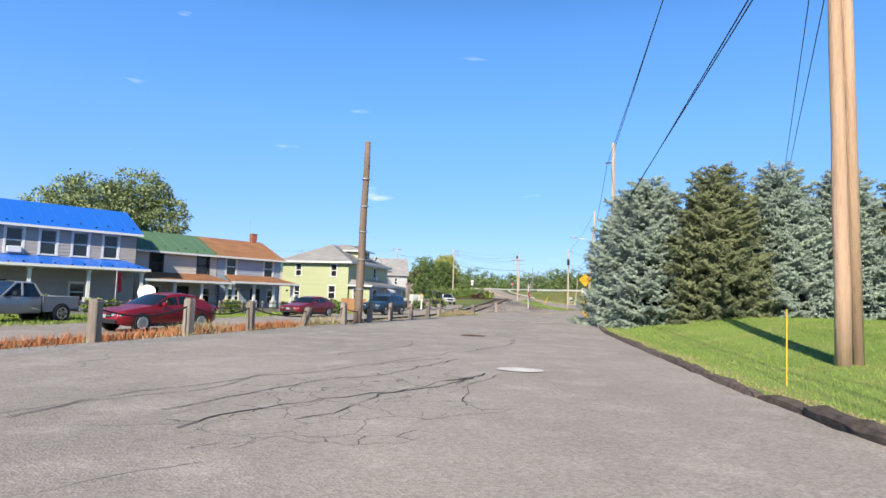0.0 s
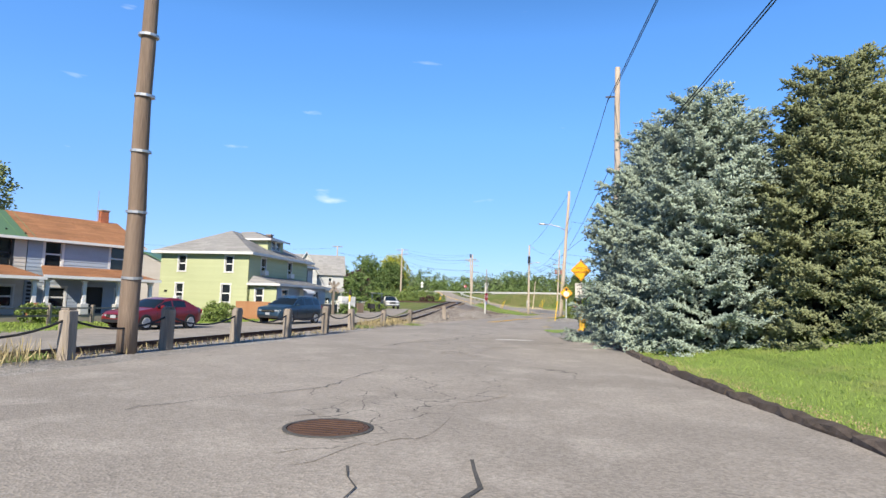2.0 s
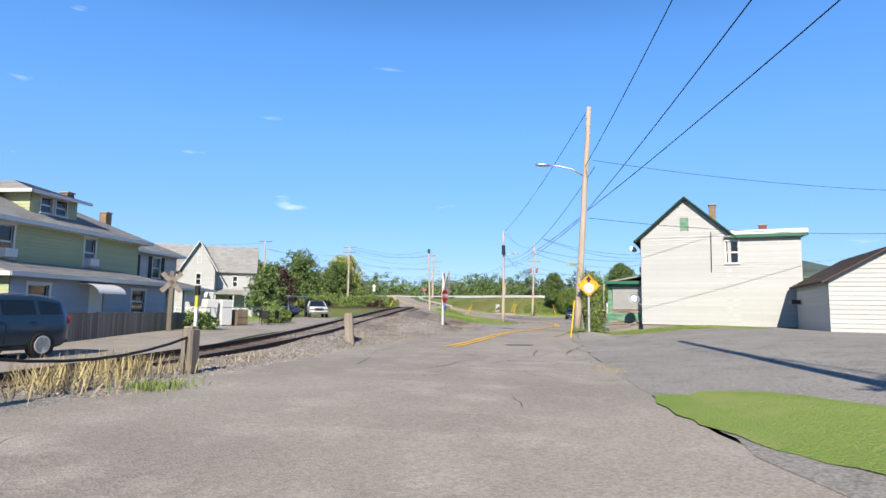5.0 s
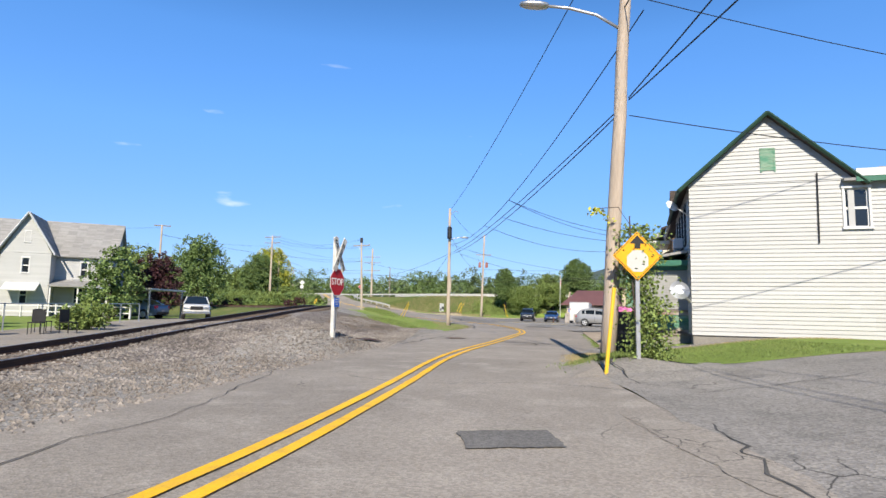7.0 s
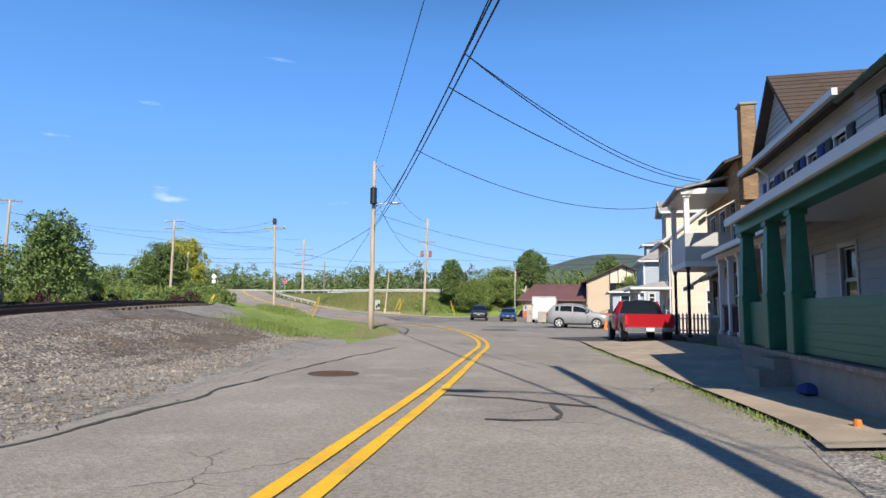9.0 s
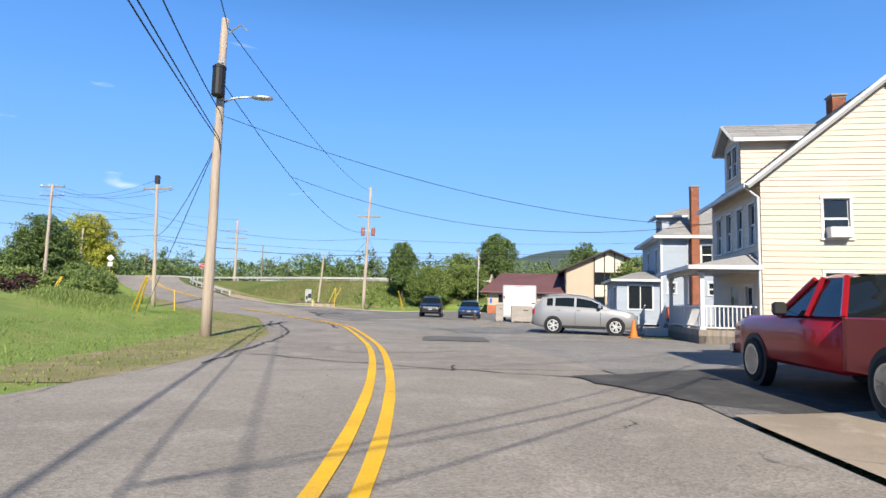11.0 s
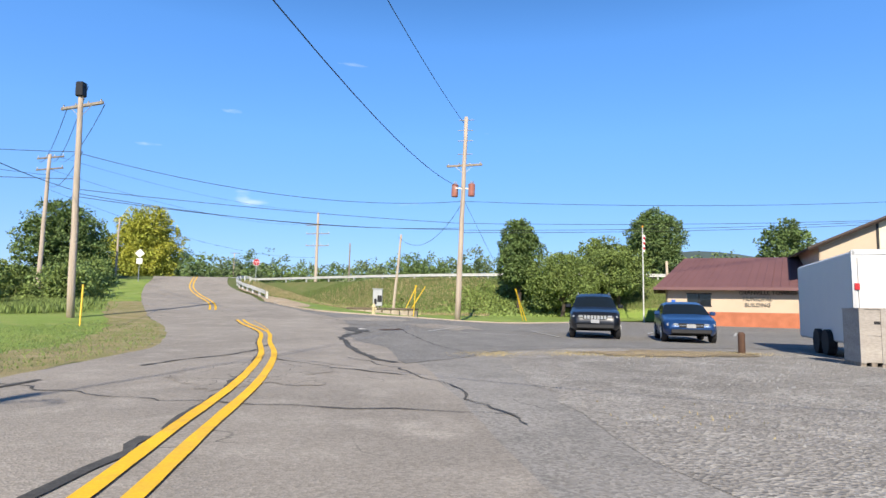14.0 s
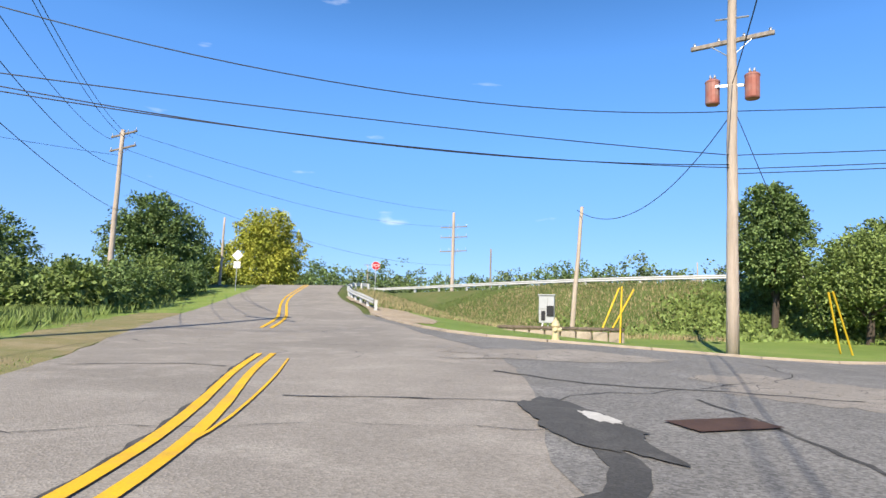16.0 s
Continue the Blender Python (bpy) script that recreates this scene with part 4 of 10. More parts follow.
# ---- railway ----
def build_track():
    line = smooth_line(TRACK, 0.55)
    line = line[(line[:, 1] > 4) & (line[:, 0] > -70)]
    d = np.gradient(line, axis=0)
    d /= np.linalg.norm(d[:, :2], axis=1)[:, None]
    nr = np.c_[d[:, 1], -d[:, 0]]
    root = thing("railway_track", pose(0, 0, 0), "rusty single railway track on dark timber ties", "railway track", kind="structure")
    prof = [(-0.07, 0.0), (0.07, 0.0), (0.07, 0.02), (0.012, 0.04), (0.012, 0.11), (0.036, 0.125), (0.036, 0.16), (-0.036, 0.16), (-0.036, 0.125), (-0.012, 0.11), (-0.012, 0.04), (-0.07, 0.02)]
    for side in (-0.75, 0.75):
        g, top = Geo(), Geo()
        k = len(prof)
        for p, n in zip(line, nr):
            c = p[:2] + n * side
            g.v += [(c[0] + n[0] * a, c[1] + n[1] * a, p[2] + 0.02 + b) for a, b in prof]
            top.v += [(c[0] + n[0] * a, c[1] + n[1] * a, p[2] + 0.184) for a in (-0.024, 0.024)]
        for i in range(len(line) - 1):
            g.f += [(i * k + j, i * k + (j + 1) % k, i * k + k + (j + 1) % k, i * k + k + j) for j in range(k)]
            top.f.append((2 * i, 2 * i + 1, 2 * i + 3, 2 * i + 2))
        rail = part("rail", fix_normals(g.mesh("rail", RUST)), RUST, root, "rust-brown steel rail")
        part("rail_head", top, RAILTOP, rail, "polished top of the rail")
    tie = Geo().box(-1.3, 1.3, -0.115, 0.115, -0.14, 0.02, c=0.015).mesh("tie", TIE)
    count = 0
    for p, n in zip(line, nr):
        if 24 < p[1] and count < 260:
            count += 1
            part("tie", tie, TIE, root, at=pose(p[0], p[1], p[2] + 0.01, random.uniform(-1, 1), 0, math.degrees(math.atan2(n[1], n[0])) + random.uniform(-1.5, 1.5)))


build_track()


# ---- guard posts and their cable ----
def guard_post(x, y, h, lean, turn, name="guard_post", w=0.11):
    root = thing(name, pose(x, y, height(x, y) - 0.05, lean * 0.3, lean, turn), "weathered grey squared timber guard post", "post", "posts along the railway")
    g = Geo().box(-w, w, -w, w, -0.2, h, c=0.03)
    post = part("post_shaft", g, WOOD_GREY, root)
    part("cap_cut", Geo().box(-w * 0.8, w * 0.8, -w * 0.8, w * 0.8, h - 0.01, h + 0.03, c=0.02), WOOD_GREY, post)
    return root


POSTS = [(-10.1, 8.6, 1.0, 0), (-10.08, 11.6, 1.05, 0), (-10.1, 14.5, 0.98, 0), (-10.35, 18.3, 0.85, 22), (-9.7, 20.6, 0.95, -2), (-9.58, 23.1, 0.98, 1), (-9.65, 26.0, 0.95, 3), (-9.45, 28.7, 0.92, 0), (-9.3, 31.4, 1.0, 1),
         (-9.45, 34.6, 0.9, -2), (-9.3, 38.6, 0.85, 3), (-9.0, 42.8, 0.85, 0)]
prev_ = None
for i_, (x_, y_, h_, l_) in enumerate(POSTS):
    guard_post(x_, y_, h_, l_, random.uniform(-8, 8))
    here_ = (x_ + math.sin(radians(l_)) * h_ * 0.8, y_, height(x_, y_) + h_ * 0.78)
    if prev_:
        a_, b_ = Vector(prev_), Vector(here_)
        single("post_cable", Geo().tube([a_.lerp(b_, t) - Vector((0, 0, 0.22 * 4 * t * (1 - t))) for t in np.linspace(0, 1, 9)], 0.022, 6), CABLE, "slack black cable slung between guard posts", "cable", "cables of the guard posts")
    prev_ = here_
guard_post(-8.6, 51.2, 0.95, -5, 12, w=0.13)
guard_post(-8.65, 52.8, 0.34, 6, 30, w=0.08)


# ---- timber edging of the lawn ----
edge_ = smooth_line([(x, y) for y, x in ROAD_R if -12 <= y <= 33] + [(0.9, 34.2)], 2.3)
def worn_timber(length):
    """Squared timber with a rotted, uneven upper edge."""
    g = Geo()
    n = max(3, int(length / 0.28))
    rings = []
    for k in range(n + 1):
        y = 0.015 + (length - 0.03) * k / n
        e = 0.03 if k in (0, n) else 0.0
        j = [random.uniform(-0.022, 0.022) for _ in range(6)]
        rings.append([(-0.1 + e, y, -0.12), (-0.105 + e + j[0], y, 0.1 + j[1]), (-0.06 + j[2], y, 0.17 - e + j[3]), (0.06 + j[4], y, 0.175 - e + j[5]), (0.1 - e + j[0], y, 0.11 + j[2]), (0.1 - e, y, -0.12)])
    fs = [(6 * k + i, 6 * k + 6 + i, 6 * k + 6 + (i + 1) % 6, 6 * k + (i + 1) % 6) for k in range(n) for i in range(6)]
    g.add([v for r in rings for v in r], fs + [tuple(range(5, -1, -1)), tuple(range(6 * n, 6 * n + 6))])
    return g


edging = thing("timber_edging", pose(0, 0, 0), "dark weathered railway timbers edging the lawn", "edging", kind="structure")
for a_, b_ in zip(edge_[:-1], edge_[1:]):
    l_ = float(np.hypot(*(b_ - a_)))
    z_ = height(a_[0], a_[1])
    part("timber", worn_timber(l_), TIE, edging, at=pose(a_[0] + 0.06, a_[1], z_ + random.uniform(-0.05, 0.03), random.uniform(-0.4, 0.4), random.uniform(-5, 5), -math.degrees(math.atan2(b_[0] - a_[0], b_[1] - a_[1]))))


# ---- poles ----
def pole(x, y, top, r=0.14, z=None, lean=(0, 0), material=None, label="tall bare wooden utility pole", name="utility_pole", n=12):
    z = height(x, y) - 0.1 if z is None else z
    root = thing(name, pose(x, y, z, lean[1], lean[0], random.uniform(0, 360) * 0), label, "utility pole")
    h = top - z
    zs = np.linspace(0, h, 9)
    g = Geo().tube([(0.012 * math.sin(a * 1.7 + x), 0.012 * math.cos(a * 1.3 + y), a) for a in zs], [r * (1 - 0.35 * a / h) for a in zs], n)
    part("shaft", g, material or WOOD_POLE, root, smooth=True)
    return root


def crossarm(root, z, half, turn=0.0, insulators=4, braces=True, tall=0.12):
    g = Geo().box(-half, half, -0.06, 0.06, -0.07, 0.07, c=0.015)
    at = pose(0, 0.12, z, 0, 0, turn)
    arm = part("crossarm", g, WOOD_GREY, root, at=at)
    for k in range(insulators):
        s = -half + 0.12 + k * (2 * half - 0.24) / max(1, insulators - 1)
        part("insulator", Geo().lathe([(0.02, 0.07), (0.05, 0.09), (0.05, 0.12), (0.03, 0.13), (0.045, 0.16), (0.02, 0.07 + tall)], 8, pose(s, 0, 0)), STEEL, arm, "grey porcelain insulator")
    if braces:
        for s in (-1, 1):
            part("brace", Geo().tube([(s * half * 0.55, -0.02, 0.0), (s * 0.05, -0.08, -0.55)], 0.018, 5), STEEL, arm)


def transformer(root, x, y, z, r=0.2, h=0.75, material=None, label="rusty red pole transformer can"):
    can = part("transformer", Geo().lathe([(r * 0.9, 0), (r, 0.04), (r, h - 0.08), (r * 1.06, h - 0.06), (r * 1.06, h - 0.02), (r * 0.7, h + 0.04), (0.02, h + 0.07)], 14, pose(x, y, z)), material or RED_CAN, root, label, smooth=False)
    for a in (0.6, 2.2):
        part("bushing", Geo().lathe([(0.025, 0), (0.05, 0.03), (0.025, 0.06), (0.05, 0.1), (0.02, 0.2)], 8, pose(x + 0.09 * math.cos(a), y + 0.09 * math.sin(a), z + h + 0.04)), STEEL, can)


def street_light(root, z, reach, turn, rise=0.5):
    m = pose(0, 0, z, 0, 0, turn)
    arm = part("lamp_arm", Geo().tube([m @ Vector(p) for p in ((0.1, 0, 0), (reach * 0.35, 0, rise * 0.7), (reach * 0.7, 0, rise), (reach, 0, rise + 0.02))], 0.035, 8), STEEL, root, "curved grey steel lamp arm", smooth=True)
    part("lamp_head", Geo().lathe([(0.03, -0.35), (0.11, -0.28), (0.15, -0.1), (0.14, 0.15), (0.08, 0.3), (0.02, 0.33)], 10, m @ pose(reach + 0.25, 0, rise + 0.02, 0, 90, 0) @ Matrix.Diagonal((0.55, 1, 1, 1))), STEEL, arm, "cobra-head street lamp", smooth=True)


def cable(a, b, sag, r=0.015, label="black overhead cable between poles"):
    a, b = Vector(a), Vector(b)
    k = 20
    single("overhead_cable", Geo().tube([a.lerp(b, i / k) - Vector((0, 0, sag * 4 * (i / k) * (1 - i / k))) for i in range(k + 1)], r, 5, caps=False), CABLE, label, "cable", "overhead cables")


P_R = pole(5.03, 11.2, 12.8, 0.15, material=WOOD_NEW, label="pale new utility pole beside the lawn")
part("shaft", Geo().tube([(0.26, 0.1, 0), (0.25, 0.1, 6), (0.23, 0.1, 11)], [0.118, 0.113, 0.1], 12), WOOD_NEW, P_R, "second pole strapped to it", smooth=True)
P_B = pole(-9.72, 22.1, 7.95, 0.19, lean=(2.6, 4.0), material=WOOD_BROWN, label="dark brown cut-off pole leaning by the railway")
for z_ in (1.6, 2.9, 4.1, 5.2, 6.4):
    part("band", Geo().tube([(0.01, 0, z_), (0.01, 0, z_ + 0.05)], 0.195, 12), STEEL, P_B, "pale metal band")
P_1 = pole(1.23, 37.6, 11.75, 0.17, label="wooden utility pole rising behind the spruce")
part("bracket", Geo().box(-0.5, 0.05, -0.03, 0.03, 10.3, 10.36), DARKMETAL, P_1)
P_2 = pole(-0.77, 60.6, 10.75, 0.165, lean=(3.4, 0), label="weathered pole with a street lamp and vines")
street_light(P_2, 7.3, 1.75, 180, 0.4)
P_3 = pole(-4.75, 98.4, 10.1, 0.165, label="pale pole with a black transformer and street lamp")
transformer(P_3, 0.0, -0.3, 7.55, 0.2, 0.95, DARKMETAL, "black pole transformer can")
street_light(P_3, 7.45, 1.05, 0, 0.22)
part("bracket", Geo().tube([(0, 0, 9.6), (0.5, -0.1, 10.0), (0.75, -0.1, 9.8)], 0.025, 6), STEEL, P_3)
P_4 = pole(-0.22, 143.6, 13.8, 0.19, lean=(1.6, 0), label="pale utility pole with two rusty transformers")
crossarm(P_4, 10.3, 1.25, -20, 4)
for s_ in (-1, 1):
    transformer(P_4, s_ * 0.55, -0.2 * s_, 8.2, 0.22, 0.8)
    part("bracket", Geo().box(min(0, s_ * 0.5), max(0, s_ * 0.5), -0.03, 0.03, 8.7, 8.78), STEEL, P_4)
for z_ in (11.0, 11.9, 12.6, 13.3):
    part("standoff", Geo().tube([(-0.5, 0, z_), (0.5, 0, z_ + 0.06)], 0.03, 6), STEEL, P_4)
P_5 = pole(-17.65, 132.0, 11.5, 0.17, lean=(-2.0, 0), label="pale pole with one wide crossarm")
crossarm(P_5, 10.2, 1.3, -15, 4)
part("fuse_box", Geo().box(-0.16, 0.2, -0.2, 0.15, 10.6, 11.3, c=0.03), DARKMETAL, P_5, "black switch at the pole top")
P_6 = pole(-39.4, 158, 15.0, 0.22, z=1.5, label="weathered pole with two crossarms among bushes")
crossarm(P_6, 13.2, 1.7, -15, 4, tall=0.22)
crossarm(P_6, 12.1, 1.7, -15, 3, tall=0.22)
P_7 = pole(-28.2, 211.4, 18.4, 0.32, label="tall distant pole with three crossarms")
for z_ in (13.8, 12.2, 10.0):
    crossarm(P_7, z_, 2.3, -10, 4, tall=0.4)
pole(-24.4, 222, 14, 0.2, material=WOOD_GREY, label="distant wooden pole behind the highway")
crossarm(pole(-46.4, 130.2, 12.8, 0.18, label="distant pole with a crossarm beyond the tracks"), 11.5, 1.1, 20, 4)
pole(-58, 120, 11, 0.16, label="distant wooden pole among trees")
pole(-43.5, 176, 11.6, 0.15, z=3, label="slim bare pole beside the rise")
pole(-5.8, 153.6, 7.2, 0.13, lean=(4.7, 0), label="short leaning anchor pole on the lawn")
pole(-70, 118, 8, 0.12, label="slim pole beyond the tracks")
for q_ in ((-64, 260, 15), (10, 236, 13)):
    crossarm(pole(*q_, 0.16, label="far pole beyond the highway"), q_[2] - HIGH_Z, 1.1)

for a_, b_, s_ in [
        ((1.05, 37.6, 10.6), (3.9, -25, 8.7), 0.3), ((0.8, 37.6, 10.2), (4.5, -25, 9.9), 0.3), ((1.35, 37.6, 6.7), (5.6, -25, 7.9), 0.2), ((1.4, 37.6, 6.6), (4.9, -25, 7.2), 0.2),
        ((4.9, 11.2, 9.9), (16.2, 58, 9.7), 0.1), ((5.3, 11.3, 9.7), (16.3, 58, 9.8), 0.1), ((5.0, 11.2, 12.2), (12, -25, 14), 0.5), ((5.0, 11.2, 9.8), (12, -25, 12), 0.3),
        ((0.85, 37.6, 10.4), (-0.35, 60.6, 7.9), 0.3), ((0.95, 37.6, 7.3), (-0.25, 60.6, 5.9), 0.15), ((3.2, 37.6, 7.4), (-0.25, 60.6, 5.85), 0.15),
        ((0.1, 60.6, 7.9), (-4.7, 98.4, 7.0), 1.35), ((-0.5, 60.6, 5.6), (-4.7, 98.4, 6.2), 0.4), ((-0.5, 60.6, 5.5), (-4.7, 98.4, 6.1), 0.55),
        ((-0.2, 60.6, 10.6), (-4.7, 98.4, 10.0), 0.5), ((-4.7, 98.4, 9.9), (0, 143.6, 13.4), 0.8), ((-4.85, 98.4, 8.2), (0, 143.4, 9.0), 1.75),
        ((0, 143.6, 8.15), (-17.7, 132, 8.1), 0.9), ((0, 143.6, 6.7), (-17.7, 132, 6.4), 0.15), ((0, 143.6, 6.4), (-17.7, 132, 6.2), 0.55), ((0, 143.6, 6.3), (-17.7, 132, 6.05), 0.4),
        ((0, 143.6, 8.15), (60, 152, 12.5), 1.15), ((0, 143.6, 6.7), (60, 152, 10.5), 0.7), ((0, 143.6, 6.25), (60, 152, 11.0), 0.8), ((0, 143.6, 6.1), (60, 152, 10.8), 0.8), ((0, 143.6, 8.1), (-5.5, 153.6, 7.0), 1.6),
        ((-17.7, 132, 11.4), (-39.0, 158, 14.3), 1.0), ((-18.8, 132.2, 10.4), (-40.4, 158, 14.3), 0.9), ((-16.6, 131.7, 10.4), (-38.4, 158, 14.3), 0.9), ((-17.7, 132, 8.2), (-39.4, 158, 12.2), 0.9), ((-17.7, 132, 6.5), (-39.4, 158, 8.9), 0.35),
        ((-39.4, 158, 15.0), (-28.2, 211.4, 18.6), 1.1), ((-39.4, 158, 13.6), (-28.2, 211.4, 16.2), 1.6), ((-39.4, 158, 11.7), (-28.2, 211.4, 10.1), 1.8), ((-17.7, 132, 8.2), (-46.4, 130.2, 11.4), 0.8), ((-17.7, 132, 6.9), (-62, 118, 9.4), 1.2),
        ((-46.4, 130.2, 12.4), (-95, 118, 12.4), 1.0), ((-39.4, 158, 13.0), (-46.4, 130.2, 11.4), 0.5), ((-18.1, 132, 6.4), (-4.7, 98.4, 6.2), 0.9)]:
    cable(a_, b_, s_)


def on_span(a, b, sag, t):
    p = Vector(a).lerp(Vector(b), t)
    return tuple(p - Vector((0, 0, sag * 4 * t * (1 - t))))


main_ = ((0.1, 60.6, 7.9), (-4.7, 98.4, 7.0), 1.35)
low_ = ((-0.5, 60.6, 5.6), (-4.7, 98.4, 6.2), 0.4)
far_ = ((-4.85, 98.4, 8.2), (0, 143.4, 9.0), 1.75)
for sp_, t_, to_, s_ in ((main_, 0.37, (8.45, 84.8, 6.3), 0.5), (low_, 0.36, (8.4, 84.4, 5.8), 0.45), (main_, 0.37, (8.4, 84.0, 6.0), 0.65), (main_, 0.54, (8.0, 86.6, 5.6), 0.75), (far_, 0.22, (14.85, 103.2, 5.0), 1.3)):
    cable(on_span(*sp_, t_), to_, s_, 0.012, label="black service cable running to a house")
for a_, b_, s_ in (((-4.85, 98.4, 7.0), (14.85, 103.3, 4.95), 0.85), ((0.0, 60.6, 8.2), (22, 66, 7.6), 0.45), ((-0.25, 60.6, 5.5), (16, 63.4, 5.2), 0.3)):
    cable(a_, b_, s_, 0.011, label="thin black service cable running to a house")
cable((0, 143.6, 8.4), (4.2, 149.5, 0.9), 0.0, 0.012, "thin steel guy wire")
cable((-4.7, 98.4, 6.2), (-9.2, 106, 0.6), 0.0, 0.012, "thin steel guy wire")


def guy_guard(x, y, dx, dy, h=2.3):
    z = height(x, y)
    single("guy_guard", Geo().tube([(0, 0, 0), (dx, dy, h)], 0.036, 8), YELLOW_GUARD, "yellow plastic guard over a guy wire", "guy guard", "yellow guy guards", m=pose(x, y, z))


for q_ in ((-1.2, 59.0, 0.17, 0.02, 1.6), (-9.5, 105.4, 0.85, -1.0, 1.35), (-9.2, 105.1, 0.6, -0.8, 1.3), (-14.95, 128.8, -0.2, 0.3, 1.7), (-4.4, 148.6, 0.9, 1.2), (-4.1, 148.9, 1.2, 1.5), (4.6, 148.6, -0.9, -1.2), (4.4, 149.2, -0.6, -1.0), (-3.5, 148, 0.1, 0.1), (-24, 128, 0.7, 0.6), (-24.3, 128, 0.9, 0.6)):
    guy_guard(*q_)


# ---- signs ----
def octagon(r):
    return [(r * math.cos(math.pi / 8 + k * math.pi / 4), r * math.sin(math.pi / 8 + k * math.pi / 4)) for k in range(8)]


def plate(poly, y, thick=0.006):
    return Geo().prism(poly, y, y + thick)


UP = pose(0, 0, 0, 90, 0, 0)


def bars(parent, rows, y, material, h=0.02):
    for x0, x1, z in rows:
        part("bar", Geo().box(x0, x1, y - 0.004, y, z - h / 2, z + h / 2), material, parent)


def diamond(s):
    return [(0, -s), (s, 0), (0, s), (-s, 0)]


SIGN_WORN = mat("worn_white_sign", (0.6, 0.59, 0.55), 0.7, var=0.3, fine=25, coarse=5, bump=0.2, col2=(0.33, 0.32, 0.29))

SIGN_DULL = mat("dull_sign_sheet", (0.5, 0.49, 0.46), 0.6, var=0.08, fine=18, coarse=3, bump=0.03, col2=(0.42, 0.41, 0.38))


def build_signs():
    z = height(-0.4, 34.75)
    r = thing("road_sign", pose(-0.4, 34.75, z, 0, 0, 10), "yellow diamond warning sign above a speed limit sign", "road sign")
    part("post", Geo().tube([(0, 0.03, 0), (0, 0.03, 2.75)], 0.03, 8), DARKMETAL, r)
    d = part("warning_plate", plate(diamond(0.4), 0), YELLOW, r, "yellow diamond plate", at=pose(0, 0, 2.3))
    b = part("border", fix_normals(plate(diamond(0.375), -0.004, 0.003).mesh("border", SIGN_BLACK)), SIGN_BLACK, d)
    part("face", plate(diamond(0.36), -0.008, 0.003), YELLOW, d)
    for k, w in enumerate(("WATCH", "CHILDREN")):
        part("lettering", text_mesh(w, 0.118, SIGN_BLACK), SIGN_BLACK, d, "black words " + w, at=pose(0, -0.014, 0.07 - 0.14 * k) @ UP)
    s = part("speed_plate", Geo().box(-0.22, 0.22, 0, 0.006, -0.28, 0.28), SIGN_DULL, r, "dirty beige speed limit plate", at=pose(0, 0, 1.53))
    for k, (w, size, zz) in enumerate((("SPEED", 0.13, 0.2), ("LIMIT", 0.13, 0.06), ("25", 0.3, -0.14))):
        part("lettering", text_mesh(w, size, SIGN_BLACK), SIGN_BLACK, s, "black figures " + w, at=pose(0, -0.008, zz) @ UP)

    r = thing("road_sign", pose(-0.78, 59.9, 0.0, 0, 0, 4), "yellow stop-ahead diamond sign with vines", "road sign")
    part("post", Geo().box(0.42, 0.5, 0.01, 0.05, 0, 2.7), STEEL, r, "grey steel post")
    d = part("warning_plate", plate(diamond(0.5), 0), YELLOW, r, "yellow diamond plate", at=pose(0.46, 0, 2.37))
    part("border", plate(diamond(0.47), -0.004, 0.003), SIGN_BLACK, d)
    part("face", plate(diamond(0.455), -0.008, 0.003), YELLOW, d)
    part("arrow", plate([(-0.06, 0.15), (0.06, 0.15), (0.06, 0.25), (0.16, 0.25), (0, 0.42), (-0.16, 0.25), (-0.06, 0.25)], -0.012, 0.003), SIGN_BLACK, d, "black arrow")
    part("octagon", plate([(x, y - 0.1) for x, y in octagon(0.235)], -0.012, 0.003), SIGN_DULL, d, "faded white octagon")

    z = height(-7.2, 64.1)
    r = thing("railroad_stop_sign", pose(-7.2, 64.1, z, 0, 0, 72), "red stop sign under a white railroad crossbuck", "stop sign")
    part("post", Geo().box(-0.02, 0.09, 0.05, 0.16, -0.2, 2.85, c=0.012), SIGN_WORN, r, "weathered squared timber post")
    part("steel_post", Geo().box(-0.04, 0.04, 0.01, 0.05, 0.35, 2.1), STEEL, r, "grey steel sign post")
    o = part("stop_plate", plate(octagon(0.4), 0), SIGN_WHITE, r, "red octagon plate", at=pose(0, 0, 1.6))
    part("face", plate(octagon(0.38), -0.005, 0.004), RED_SIGN, o)
    part("lettering", text_mesh("STOP", 0.27, SIGN_WHITE), SIGN_WHITE, o, "white word STOP", at=pose(0, -0.009, 0) @ UP)
    for k, (ang, w) in enumerate(((58, "RAILROAD"), (-58, "CROSSING"))):
        bl = part("crossbuck_blade", Geo().box(-0.52, 0.52, 0, 0.02, -0.09, 0.09), SIGN_WORN, r, "worn white crossbuck blade", at=pose(0.03, -0.03 - 0.025 * k, 2.36, 0, ang, 0))
        if w == "RAILROAD":
            for t, xx in (("RAIL", -0.31), ("ROAD", 0.31)):
                part("lettering", text_mesh(t, 0.145, SIGN_BLACK), SIGN_BLACK, bl, "black word " + t, at=pose(xx, -0.004, 0) @ UP)
        else:
            part("lettering", text_mesh(w, 0.145, SIGN_BLACK), SIGN_BLACK, bl, "black word CROSSING", at=pose(0, -0.004, 0) @ UP)
    q = part("notice", Geo().box(-0.13, 0.13, -0.01, 0, 0.93, 1.17), SIGN_BLUE, r, "small blue notice plate")
    bars(q, ((-0.08, 0.08, 1.12), (-0.09, 0.09, 1.06), (-0.06, 0.06, 1.0)), -0.011, SIGN_WHITE, 0.018)

    r = thing("crossbuck", pose(-19.9, 59.8, height(-19.9, 59.8), 0, 0, 40), "weathered grey railroad crossbuck seen from behind", "crossbuck")
